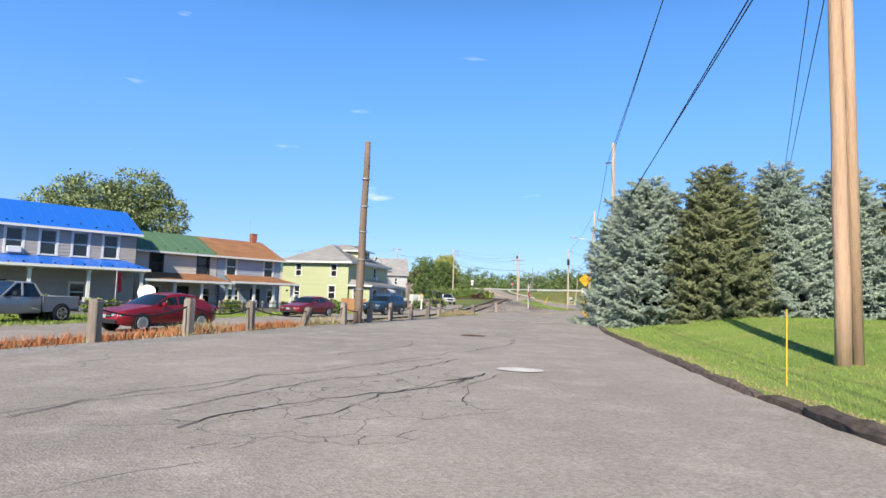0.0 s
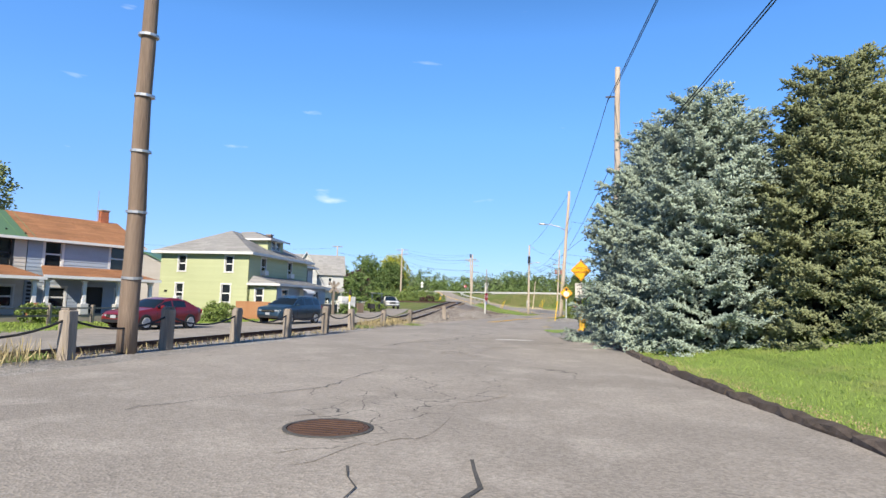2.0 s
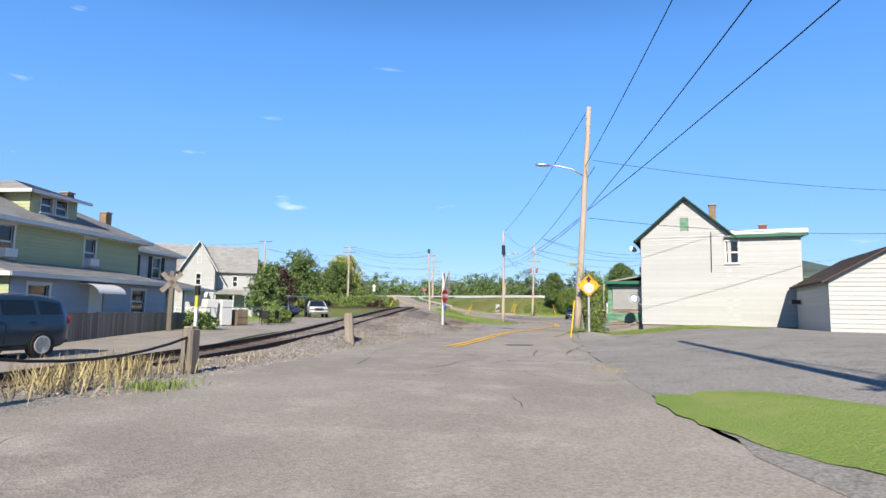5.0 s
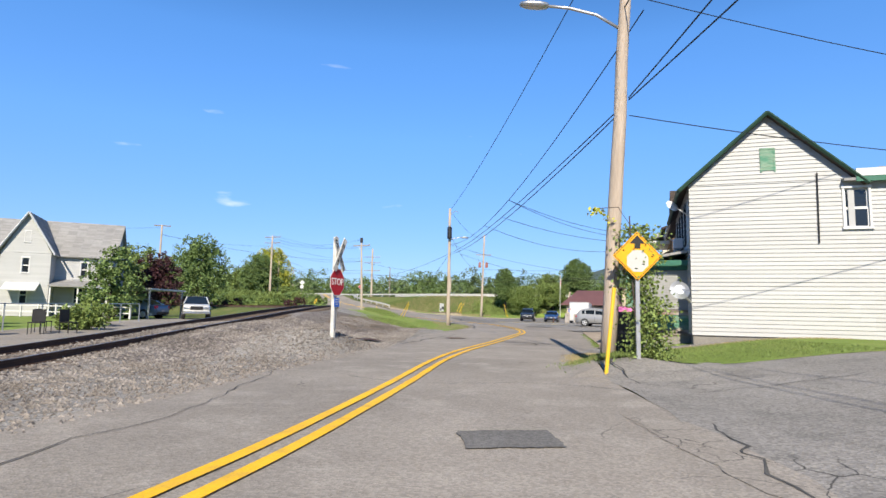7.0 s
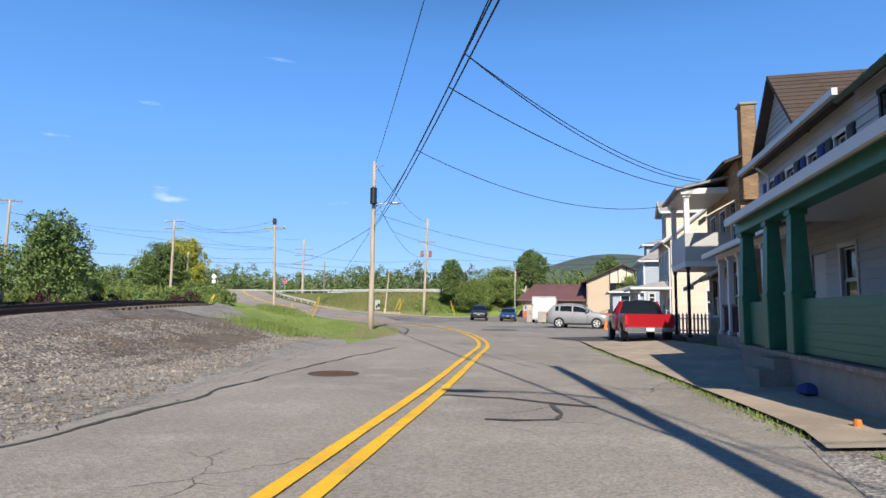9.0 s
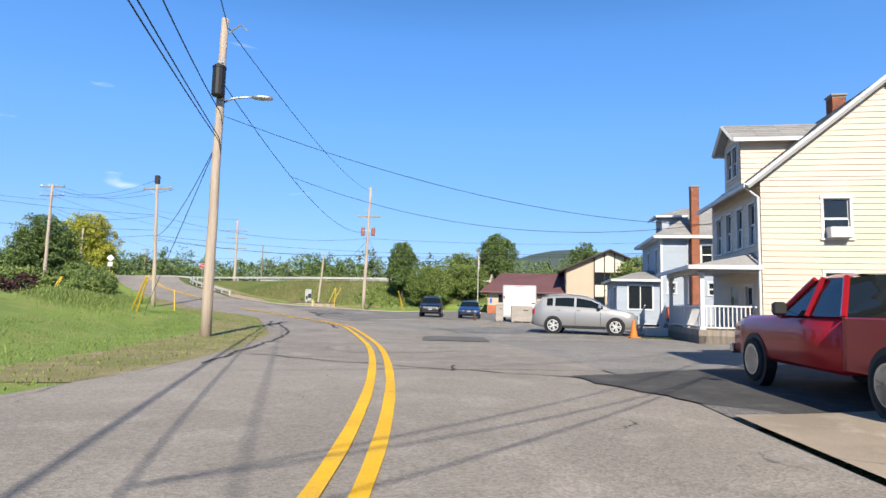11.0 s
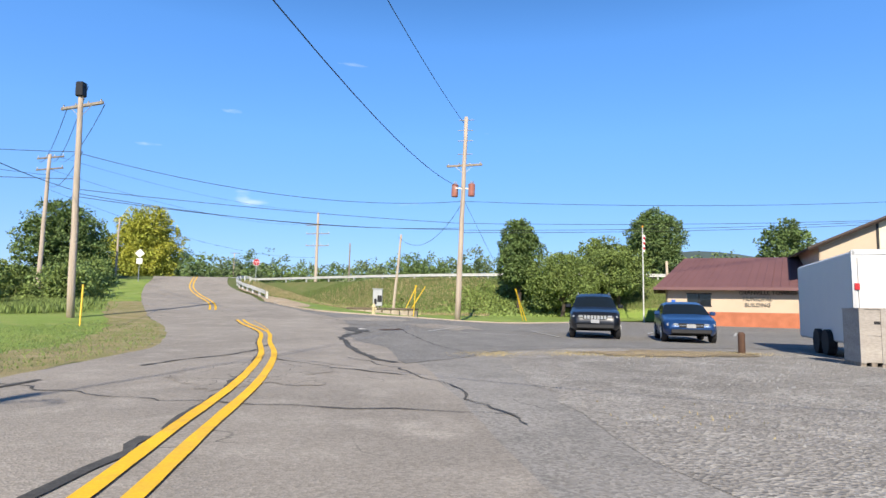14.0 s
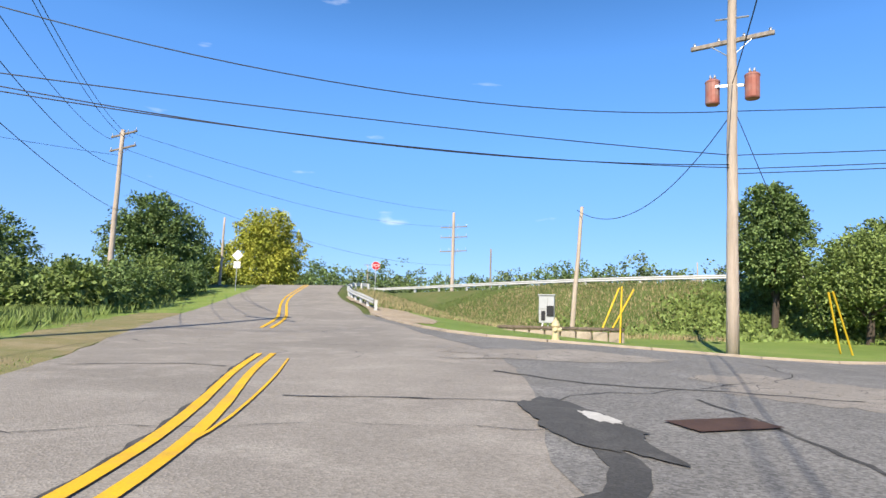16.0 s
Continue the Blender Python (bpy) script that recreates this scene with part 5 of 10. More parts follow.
    part("post", Geo().box(-0.09, 0.09, -0.09, 0.09, 0, 2.9), WOOD_GREY, r)
    for a in (45, -45):
        part("crossbuck_blade", Geo().box(-0.62, 0.62, -0.13, -0.1, -0.11, 0.11), WOOD_GREY, r, at=pose(0, 0, 2.35, 0, a, 0))
    r = thing("bollard", pose(-18.2, 59.2, height(-18.2, 59.2)), "slim post with yellow top by the crossing", "post")
    part("post", Geo().box(-0.06, 0.06, -0.06, 0.06, 0, 1.2), SIGN_WHITE, r)
    part("post_top", Geo().box(-0.065, 0.065, -0.065, 0.065, 1.2, 1.75), YELLOW_GUARD, r)
    part("cap", Geo().box(-0.09, 0.09, -0.09, 0.09, 1.75, 2.2), DARKMETAL, r)

    x, y = -25.0, 173.8
    r = thing("stop_sign", pose(x, y, height(x, y), 0, 0, 18), "red stop sign at the highway junction", "stop sign")
    part("post", Geo().tube([(0, 0.02, 0), (0, 0.02, 2.6)], 0.035, 6), STEEL, r)
    o = part("stop_plate", plate(octagon(0.42), 0), SIGN_WHITE, r, "red octagon plate", at=pose(0, 0, 2.5))
    part("face", plate(octagon(0.39), -0.005, 0.004), RED_SIGN, o)
    part("lettering", text_mesh("STOP", 0.32, SIGN_WHITE), SIGN_WHITE, o, "white word STOP", at=pose(0, -0.009, 0) @ UP)
    x, y = -36.2, 168.6
    r = thing("road_sign", pose(x, y, height(x, y), 0, 0, 18), "white diamond route sign above a square plate", "road sign")
    part("post", Geo().tube([(0, 0.02, 0), (0, 0.02, 3.4)], 0.035, 6), STEEL, r)
    part("diamond_plate", plate([(a, b + 3.2) for a, b in diamond(0.5)], 0), SIGN_WHITE, r)
    part("square_plate", Geo().box(-0.3, 0.3, 0, 0.006, 2.05, 2.65), SIGN_WHITE, r)


build_signs()


def hydrant(x, y, material, label):
    r = thing("fire_hydrant", pose(x, y, height(x, y) + 0.04), label, "fire hydrant")
    b = part("barrel", Geo().lathe([(0.16, 0), (0.16, 0.05), (0.11, 0.07), (0.11, 0.45), (0.145, 0.47), (0.145, 0.52), (0.12, 0.54), (0.1, 0.62), (0.05, 0.68), (0.03, 0.69), (0.03, 0.75)], 14), material, r, smooth=False)
    for a in (0, 90, 180):
        part("nozzle_cap", Geo().tube([(0.08, 0, 0.38), (0.19, 0, 0.38)], 0.065, 8, pose(0, 0, 0, 0, 0, a - 90)), material, b)


hydrant(-0.35, 34.5, HYDRANT_Y, "faded yellow cast iron fire hydrant")
hydrant(-5.45, 142.6, CREAM_IRON, "cream and yellow fire hydrant by the kerb")
single("marker_stake", Geo().tube([(0, 0, 0), (0.02, 0, 1.2)], 0.01, 6), YELLOW_GUARD, "slim yellow marker stake in the lawn", "stake", m=pose(3.22, 8.2, height(3.22, 8.2)))
for q_ in ((1.6, 29.2), (3.6, 29.0)):
    single("marker_stake", Geo().tube([(0, 0, 0), (0.03, 0.02, 1.0)], 0.02, 6), STEEL, "slim grey metal stake in the lawn", "stake", m=pose(*q_, height(*q_)))

# utility box on the lawn and its old stone base
r_ = thing("utility_box", pose(-6.9, 152.4, height(-6.9, 152.4)), "grey metal control box on a post", "utility box")
for x_ in (0.1, 0.32):
    part("post", Geo().tube([(x_, 0.05, 0), (x_, 0.05, 0.8)], 0.035, 8), BOX_GREY, r_)
box_ = part("cabinet", Geo().box(-0.32, 0.42, -0.14, 0.14, 0.62, 1.95, c=0.03), BOX_GREY, r_)
part("hood", Geo().box(-0.36, 0.46, -0.2, 0.16, 1.95, 2.0), BOX_GREY, box_)
part("door", Geo().box(-0.28, 0.1, -0.17, -0.141, 1.3, 1.9, c=0.01), BOX_GREY, box_)
part("switch", Geo().box(0.06, 0.4, -0.2, -0.141, 0.95, 1.45, c=0.02), DARKMETAL, box_, "dark switch housing")
part("switch", Geo().box(-0.2, 0.0, -0.19, -0.141, 0.75, 1.2, c=0.02), DARKMETAL, box_, "dark switch housing")
part("conduit", Geo().tube([(-0.2, -0.08, 0), (-0.2, -0.08, 0.3), (-0.12, -0.08, 0.66)], 0.045, 8), SIGN_WHITE, r_, "pale plastic conduit")
r_ = thing("stone_wall", pose(-5.9, 149.0, height(-5.9, 149.0)), "low old stone and concrete wall on the lawn", "wall")
part("slab", Geo().box(-2.6, 2.6, -0.5, 0.5, 0.34, 0.48, c=0.04), DIRT, r_, "dark weathered coping slab")
for k_ in range(8):
    part("stone", Geo().box(-2.5 + 0.64 * k_, -1.9 + 0.64 * k_, -0.45, 0.45, -0.2, 0.31, c=0.05), CONCRETE, r_)

# kerb of the lawn
kerb_line = smooth_line([(-15.9, 152.2), (-12.2, 147.2), (-9.2, 143.6), (-5.6, 141.8), (0.4, 142.9), (4.5, 144.6), (8.5, 148.0), (11.8, 151.6)], 2.4)
kerb = thing("kerb", pose(0, 0, 0), "pale concrete kerb round the lawn", "kerb", kind="structure")
for a_, b_ in zip(kerb_line[:-1], kerb_line[1:]):
    l_ = float(np.hypot(*(b_ - a_)))
    part("kerb_stone", Geo().box(-0.09, 0.09, 0.008, l_ - 0.008, -0.15, 0.08, c=0.025), CONCRETE, kerb, at=pose(a_[0], a_[1], height(*a_) + 0.05, math.degrees(math.atan2(height(*b_) - height(*a_), l_)), 0, -math.degrees(math.atan2(b_[0] - a_[0], b_[1] - a_[1]))))


# ---- guard rails ----
def guard_rail(line, name, label, spacing=2.0):
    p = smooth_line(line, spacing)
    root = thing(name, pose(0, 0, 0), label, "guard rail", kind="structure")
    prof = [(0.0, 0.42), (0.05, 0.47), (0.0, 0.55), (0.05, 0.63), (0.0, 0.7), (0.02, 0.72), (-0.02, 0.72), (-0.02, 0.42)]
    g = Geo()
    k = len(prof)
    d = np.gradient(p, axis=0)
    d /= np.linalg.norm(d, axis=1)[:, None]
    post = Geo().box(-0.06, 0.06, -0.08, 0.08, -0.3, 0.66).mesh("rail_post", RAIL_WHITE)
    for q, e in zip(p, d):
        z = height(q[0], q[1])
        g.v += [(q[0] - e[1] * a, q[1] + e[0] * a, z + b) for a, b in prof]
        part("rail_post", post, RAIL_WHITE, root, at=pose(q[0] + e[1] * 0.12, q[1] - e[0] * 0.12, z, 0, 0, math.degrees(math.atan2(e[1], e[0]))))
    for i in range(len(p) - 1):
        g.f += [(i * k + j, i * k + (j + 1) % k, i * k + k + (j + 1) % k, i * k + k + j) for j in range(k)]
    part("rail_beam", fix_normals(g.mesh("rail_beam", RAIL_WHITE)), RAIL_WHITE, root, "galvanised corrugated beam")


def offset_line(line, off):
    p = np.array(line, float)
    d = np.gradient(p, axis=0)
    d /= np.linalg.norm(d, axis=1)[:, None]
    return [tuple(a) for a in p + np.c_[-d[:, 1], d[:, 0]] * off]


guard_rail([(-16.4, 153.6), (-20.6, 160), (-24.4, 166.8), (-26.0, 171.5), (-25.6, 173.5)], "guard_rail", "galvanised guard rail curving at the junction")
hw_ = [tuple(q) for q in HIGH_LINE]
guard_rail([q for q in offset_line(hw_, -4.9) if -22 < q[0] < 60][::3], "guard_rail", "long pale guard rail along the highway", 4.0)
guard_rail([q for q in offset_line(hw_, 4.9) if -210 < q[0] < 60][::3], "guard_rail", "long pale guard rail on the far side of the highway", 4.0)
guard_rail([q for q in offset_line(hw_, -4.9) if -210 < q[0] < -50][::3], "guard_rail", "guard rail along the highway beyond the junction", 4.0)


# ---- houses ----
def rects(x0, x1, z0, z1, holes):
    """The wall area x0..x1, z0..z1 less the holes, as rectangles."""
    xs = sorted({x0, x1, *[min(max(h[k], x0), x1) for h in holes for k in (0, 1)]})
    out = []
    for a, b in zip(xs[:-1], xs[1:]):
        if b - a < 1e-4:
            continue
        cut = sorted((h[2], h[3]) for h in holes if h[0] < (a + b) / 2 < h[1])
        z = z0
        for c, d in cut:
            if c > z:
                out.append((a, b, z, min(c, z1)))
            z = max(z, d)
        if z < z1:
            out.append((a, b, z, z1))
    return out


def wall(parent, name, p, q, z0, z1, material, holes=(), course=0.17, thick=0.16, gable=None, label=""):
    """A clad wall from p to q (x, y), outside on the right hand when walking from p to q. holes: s0, s1, z0, z1. gable: s, z of the peak."""
    p, q = Vector((*p, 0)), Vector((*q, 0))
    run = (q - p).length
    ang = math.degrees(math.atan2(q.y - p.y, q.x - p.x))
    m = pose(p.x, p.y, 0, 0, 0, ang)
    g = Geo()
    for a, b, c, d in rects(0, run, z0, z1, holes):
        g.box(a, b, 0, thick, c, d)
    if gable:
        s, zp = gable
        g.prism([(0, z1), (run, z1), (s, zp)], 0, thick)
    ob = part(name, weld(g.mesh(name, material)), material, parent, label, at=m)
    if course:
        c = Geo()
        n = int((z1 - z0) / course) + 1
        for a, b, lo, hi in rects(0, run, z0, z1, holes):
            k = 0
            for i in range(n + 1):
                u, v = max(lo, z0 + i * course), min(hi, z0 + (i + 1) * course)
                if v - u > 0.02:
                    c.add([(a, -0.03, u), (b, -0.03, u), (b, -0.006, v), (a, -0.006, v), (a, 0, u), (b, 0, u)], [(0, 1, 2, 3), (4, 5, 1, 0)])
        if gable:
            s, zp = gable
            z = z1
            while z < zp - 0.08:
                t0, t1 = (z - z1) / (zp - z1), min(1, (z + course - z1) / (zp - z1))
                a0, b0, a1, b1 = s * t0, run + (s - run) * t0, s * t1, run + (s - run) * t1
                c.add([(a0, -0.03, z), (b0, -0.03, z), (b1, -0.006, min(zp, z + course)), (a1, -0.006, min(zp, z + course)), (a0, 0, z), (b0, 0, z)], [(0, 1, 2, 3), (4, 5, 1, 0)])
                z += course
        tagged(part("siding", c, material, ob), kind="stuff")
    return ob, m


def window(parent, m, s0, s1, z0, z1, trim=None, deep=0.06, split=True, frame_w=0.09, blind=0.0, name="window", ac=False, shutters=None, awning=None):
    trim = trim or WHITE
    w = part(name, Geo().box(s0 - frame_w, s0, -0.04, 0.05, z0 - 0.02, z1 + frame_w).box(s1, s1 + frame_w, -0.04, 0.05, z0 - 0.02, z1 + frame_w).box(s0 - frame_w - 0.02, s1 + frame_w + 0.02, -0.05, 0.05, z1, z1 + frame_w + 0.02), trim, parent, at=m)
    part("sill", Geo().box(s0 - frame_w - 0.03, s1 + frame_w + 0.03, -0.08, 0.06, z0 - 0.06, z0), trim, w)
    zm = (z0 + z1) / 2
    f = 0.04
    sash = Geo()
    for a, b, y in ((z0, zm, 0.02), (zm, z1, 0.05)) if split else ((z0, z1, 0.03),):
        sash.box(s0, s0 + f, y, y + 0.03, a, b).box(s1 - f, s1, y, y + 0.03, a, b).box(s0, s1, y, y + 0.03, a, a + f).box(s0, s1, y, y + 0.03, b - f, b)
    part("sash", sash, trim, w)
    for a, b, y in ((z0, zm, 0.035), (zm, z1, 0.065)) if split else ((z0, z1, 0.045),):
        part("pane", Geo().box(s0 + f * 0.5, s1 - f * 0.5, y, y + 0.006, a + f * 0.5, b - f * 0.5), GLASS, w)
    # dark sheet close behind the panes paints the unlit room
    part("room_back", Geo().box(s0 - 0.02, s1 + 0.02, 0.3, 0.32, z0 - 0.02, z1 + 0.02), UNLIT_DARK, w)
    if blind:
        part("blind", Geo().box(s0 + 0.03, s1 - 0.03, 0.1, 0.11, z1 - (z1 - z0) * blind, z1 - 0.02), BLIND, w)
    if ac:
        part("air_conditioner", Geo().box(s0 + 0.06, s1 - 0.06, -0.35, 0.1, z0, z0 + 0.36, c=0.02), WHITE, w, "white window air conditioner")
    if shutters:
        for a, b in ((s0 - frame_w - 0.36, s0 - frame_w - 0.02), (s1 + frame_w + 0.02, s1 + frame_w + 0.36)):
            g = Geo().box(a, b, -0.06, -0.02, z0 - 0.02, z1 + 0.06)
            sh = part("shutter", g, shutters, w)
            for lo, hi in ((z0 + 0.04, (z0 + z1) / 2 - 0.03), ((z0 + z1) / 2 + 0.03, z1)):
                part("louvre_panel", Geo().box(a + 0.05, b - 0.05, -0.072, -0.06, lo, hi), shutters, sh)
    return w


def slab_roof(parent, corners, material, thick=0.08, name="roof_slope", rows=0.2, label=""):
    """A roof slope from its four corners: eave a, eave b, ridge b, ridge a; courses run along the eave."""
    a, b, c, d = [Vector(k) for k in corners]
    nrm = (b - a).cross(d - a).normalized()
    if nrm.z < 0:
        nrm = -nrm
    g = Geo()
    base = [a, b, c, d]
    g.add([k - nrm * thick for k in base] + base, [(0, 1, 2, 3), (4, 5, 6, 7), (0, 1, 5, 4), (1, 2, 6, 5), (2, 3, 7, 6), (3, 0, 4, 7)])
    ob = part(name, fix_normals(g.mesh(name, material)), material, parent, label)
    if rows:
        n = max(1, int((d - a).length / rows))
        s = Geo()
        for i in range(n):
            t0, t1 = i / n, (i + 1) / n
            l0, r0, l1, r1 = a.lerp(d, t0), b.lerp(c, t0), a.lerp(d, t1), b.lerp(c, t1)
            w = max(1, int((r0 - l0).length / 0.9))
            for k in range(w):
                u, v = k / w, (k + 1) / w - 0.004
                s.add([l0.lerp(r0, u) + nrm * 0.02, l0.lerp(r0, v) + nrm * 0.02, l1.lerp(r1, v) + nrm * 0.006, l1.lerp(r1, u) + nrm * 0.006, l0.lerp(r0, u), l0.lerp(r0, v)], [(0, 1, 2, 3), (4, 5, 1, 0)])
        tagged(part("shingle_course", s, material, ob), kind="stuff")
    return ob


def metal_ribs(parent, corners, material, every=0.6, guards=True):
    a, b, c, d = [Vector(k) for k in corners]
    n = max(2, int((b - a).length / every))
    nrm = (b - a).cross(d - a).normalized()
    nrm = nrm if nrm.z > 0 else -nrm
    g = Geo()
    for i in range(n + 1):
        t = i / n
        g.tube([a.lerp(b, t) + nrm * 0.01, d.lerp(c, t) + nrm * 0.01], 0.018, 4)
    tagged(part("standing_seam", g, material, parent), kind="stuff")
    if not guards:
        return
    e = Geo()
    for i in range(n):
        t = (i + 0.5) / n
        q = a.lerp(b, t).lerp(d.lerp(c, t), 0.12 + 0.1 * (i % 2))
        e.add([q, q + (b - a).normalized() * 0.12, q + nrm * 0.09], [(0, 1, 2)]).tube([q, q + nrm * 0.08], 0.03, 4)
    tagged(part("snow_guard", e, DARKMETAL, parent), kind="stuff")


def trim_bar(parent, a, b, w, material, name="trim"):
    a, b = Vector(a), Vector(b)
    part(name, Geo().tube([a, b], w, 4), material, parent)


def bricks(parent, x0, x1, y0, y1, z0, z1, material=None, bw=0.21, bh=0.075, each=False, name="chimney"):
    """A brick shaft: mortar core and single bricks on all four sides."""
    material = material or BRICK
    core = part(name, Geo().box(x0 + 0.012, x1 - 0.012, y0 + 0.012, y1 - 0.012, z0, z1), MORTAR, parent)
    g = Geo()
    row, z = 0, z0
    while z + bh <= z1 + 1e-6:
        for axis in (0, 1):
            lo, hi = (x0, x1) if axis == 0 else (y0, y1)
            s = lo - (bw / 2 if row % 2 else 0)
            while s < hi - 0.03:
                a, b = max(lo, s), min(hi, s + bw - 0.012)
                if b - a > 0.03:
                    if axis == 0:
                        g.box(a, b, y0, y0 + 0.03, z + 0.006, z + bh - 0.006).box(a, b, y1 - 0.03, y1, z + 0.006, z + bh - 0.006)
                    else:
                        g.box(x0, x0 + 0.03, a, b, z + 0.006, z + bh - 0.006).box(x1 - 0.03, x1, a, b, z + 0.006, z + bh - 0.006)
                s += bw
        z += bh
        row += 1
    tagged(part("brickwork", g, material, core), kind="stuff")
    part("cap", Geo().box(x0 - 0.05, x1 + 0.05, y0 - 0.05, y1 + 0.05, z1, z1 + 0.09, c=0.02), MORTAR, core)
    return core


def porch_post(parent, x, y, z0, z1, material, w=0.07, cap=True):
    g = Geo().box(x - w, x + w, y - w, y + w, z0, z1, c=0.012)
    if cap:
        g.box(x - w * 1.5, x + w * 1.5, y - w * 1.5, y + w * 1.5, z1 - 0.1, z1, c=0.01).box(x - w * 1.5, x + w * 1.5, y - w * 1.5, y + w * 1.5, z0, z0 + 0.12, c=0.01)
    part("porch_post", g, material, parent)


def railing(parent, p, q, z0, h, material, gap=0.14):
    p, q = Vector((*p, 0)), Vector((*q, 0))
    L = (q - p).length
    m = pose(p.x, p.y, z0, 0, 0, math.degrees(math.atan2(q.y - p.y, q.x - p.x)))
    r = part("railing", Geo().box(0, L, -0.03, 0.03, h - 0.06, h).box(0, L, -0.03, 0.03, 0.06, 0.11), material, parent, at=m)
    b = Geo().box(-0.02, 0.02, -0.015, 0.015, 0.11, h - 0.06).mesh("baluster", material)
    for k in range(1, int(L / gap)):
        part("baluster", b, material, r, at=pose(k * gap, 0, 0))


ROW_DEG = 17.0


def row_pose(u, v, z=0.0):
    """Pose in the row of houses: u metres along the street, v metres back from the white house's front."""
    a = radians(ROW_DEG)
    return pose(3.33 + u * math.sin(a) + v * math.cos(a), 66.6 + u * math.cos(a) - v * math.sin(a), z, 0, 0, -ROW_DEG)


def white_house():
    h = thing("house", row_pose(0, 0, 0.55), "white clapboard house with dark green porch and trim", "house")
    E, A, W, L = 4.75, 6.8, 4.45, 6.9
    part("foundation", Geo().box(0.03, 7.6, 0.03, L, -0.5, 0.1), BLOCK, h)
    win = (4.25, 4.8, 3.35, 4.45)
    wl, m = wall(h, "side_wall", (0, 0), (W, 0), 0.08, E, WHITE_SIDING, [(4.2, 4.45, 3.3, 4.45)], course=0.125, gable=(2.25, A), label="long blank gable wall of white clapboards")
    part("gable_vent", Geo().box(2.08, 2.4, -0.04, 0.0, 5.1, 5.75), GREEN_WORN, h, "weathered green louvre")
    part("vent_frame", Geo().box(2.03, 2.08, -0.05, 0.0, 5.05, 5.8).box(2.4, 2.45, -0.05, 0.0, 5.05, 5.8).box(2.03, 2.45, -0.05, 0, 5.75, 5.8), GREEN_WORN, h)
    part("vent_pipe", Geo().tube([(3.5, -0.06, 2.85), (3.52, -0.06, 4.95)], 0.022, 6), DARKMETAL, h, "dark stain-edged vent pipe")
    w2, m2 = wall(h, "rear_wall", (W, 0), (7.6, 0), 0.08, 4.75, WHITE_SIDING, [(0.0, 0.35, 3.3, 4.45)], course=0.125, label="white clapboards of the rear wing")
    window(h, pose(0, -0.012, 0), 4.2, 4.8, 3.3, 4.45, WHITE, frame_w=0.06)
    slab_roof(h, [(W - 0.3, -0.25, 4.72), (7.9, -0.25, 4.72), (7.9, 4.6, 5.0), (W - 0.3, 4.6, 5.0)], SHINGLE, name="rear_roof", rows=0)
    part("green_fascia", Geo().box(W, 7.9, -0.28, -0.24, 4.6, 4.75), GREEN_PAINT, h)
    part("white_fascia", Geo().box(W, 7.9, -0.27, -0.2, 4.76, 4.98), WHITE, h)
    fr_holes = [(1.2 + 1.4 * k, 1.75 + 1.4 * k, 3.05, 4.3) for k in range(4)]
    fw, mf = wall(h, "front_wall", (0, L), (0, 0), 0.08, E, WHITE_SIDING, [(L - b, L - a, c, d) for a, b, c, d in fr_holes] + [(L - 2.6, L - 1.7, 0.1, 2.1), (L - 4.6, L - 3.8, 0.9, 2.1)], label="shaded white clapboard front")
    for k, (a, b, c, d) in enumerate(fr_holes):
        window(h, mf, L - b, L - a, c, d, SIGN_BLACK, frame_w=0.07, ac=(k == 1))
    window(h, mf, L - 4.6, L - 3.8, 0.9, 2.1)
    part("front_door", Geo().box(L - 2.6, L - 1.7, 0.04, 0.09, 0.1, 2.1), WHITE, h, at=mf)
    wall(h, "back_wall", (W, 0), (W, L), 0.08, E, WHITE_SIDING, course=0)
    wall(h, "far_wall", (W, L), (0, L), 0.08, E, WHITE_SIDING, gable=(W - 2.25, A), course=0)
    wall(h, "wing_far_wall", (7.6, 4.4), (W, 4.4), 0.08, 4.75, WHITE_SIDING, course=0)
    wall(h, "wing_end_wall", (7.6, 0), (7.6, 4.4), 0.08, 4.75, WHITE_SIDING, course=0)
    for s0, s1, zz in ((-0.32, 2.25, E - 0.16), (W + 0.32, 2.25, E - 0.16)):
        slab_roof(h, [(s0, -0.22, zz), (s0, L + 0.1, zz), (s1, L + 0.1, A + 0.12), (s1, -0.22, A + 0.12)], SHINGLE_DK)
        trim_bar(h, (s0, -0.26, zz - 0.05), (s1, -0.26, A + 0.06), 0.06, GREEN_TRIM, "rake_trim")
    trim_bar(h, (-0.32, -0.22, E - 0.2), (-0.32, L, E - 0.2), 0.07, GREEN_TRIM, "eave_trim")
    bricks(h, 3.5, 3.85, 3.0, 3.35, 5.2, 6.9, BRICK_TAN)
    bricks(h, 6.0, 6.35, 2.6, 2.95, 4.8, 5.55, BRICK)
    # porch
    X = -1.86
    y0, y1 = 1.15, 7.45
    part("porch_base", Geo().box(X - 0.08, 0.0, y0 - 0.1, y1, -0.55, 0.02), BLOCK, h, "stained block porch base")
    part("porch_floor", Geo().box(X - 0.15, 0.0, y0 - 0.15, y1, 0.02, 0.08), WOOD_GREY, h)
    for k, y in enumerate((y0 + 0.14, 4.55, 5.7, 7.2)):
        g = Geo().box(X - 0.13, X + 0.17, y - 0.15, y + 0.15, 0.08, 0.95, c=0.02)
        c = 0.14
        g.add([(X + 0.02 + a * c, y + b * c, 0.95) for a, b in ((-1, -1), (1, -1), (1, 1), (-1, 1))] + [(X + 0.02 + a * 0.09, y + b * 0.09, 2.1) for a, b in ((-1, -1), (1, -1), (1, 1), (-1, 1))], [(0, 1, 5, 4), (1, 2, 6, 5), (2, 3, 7, 6), (3, 0, 4, 7), (4, 5, 6, 7)])
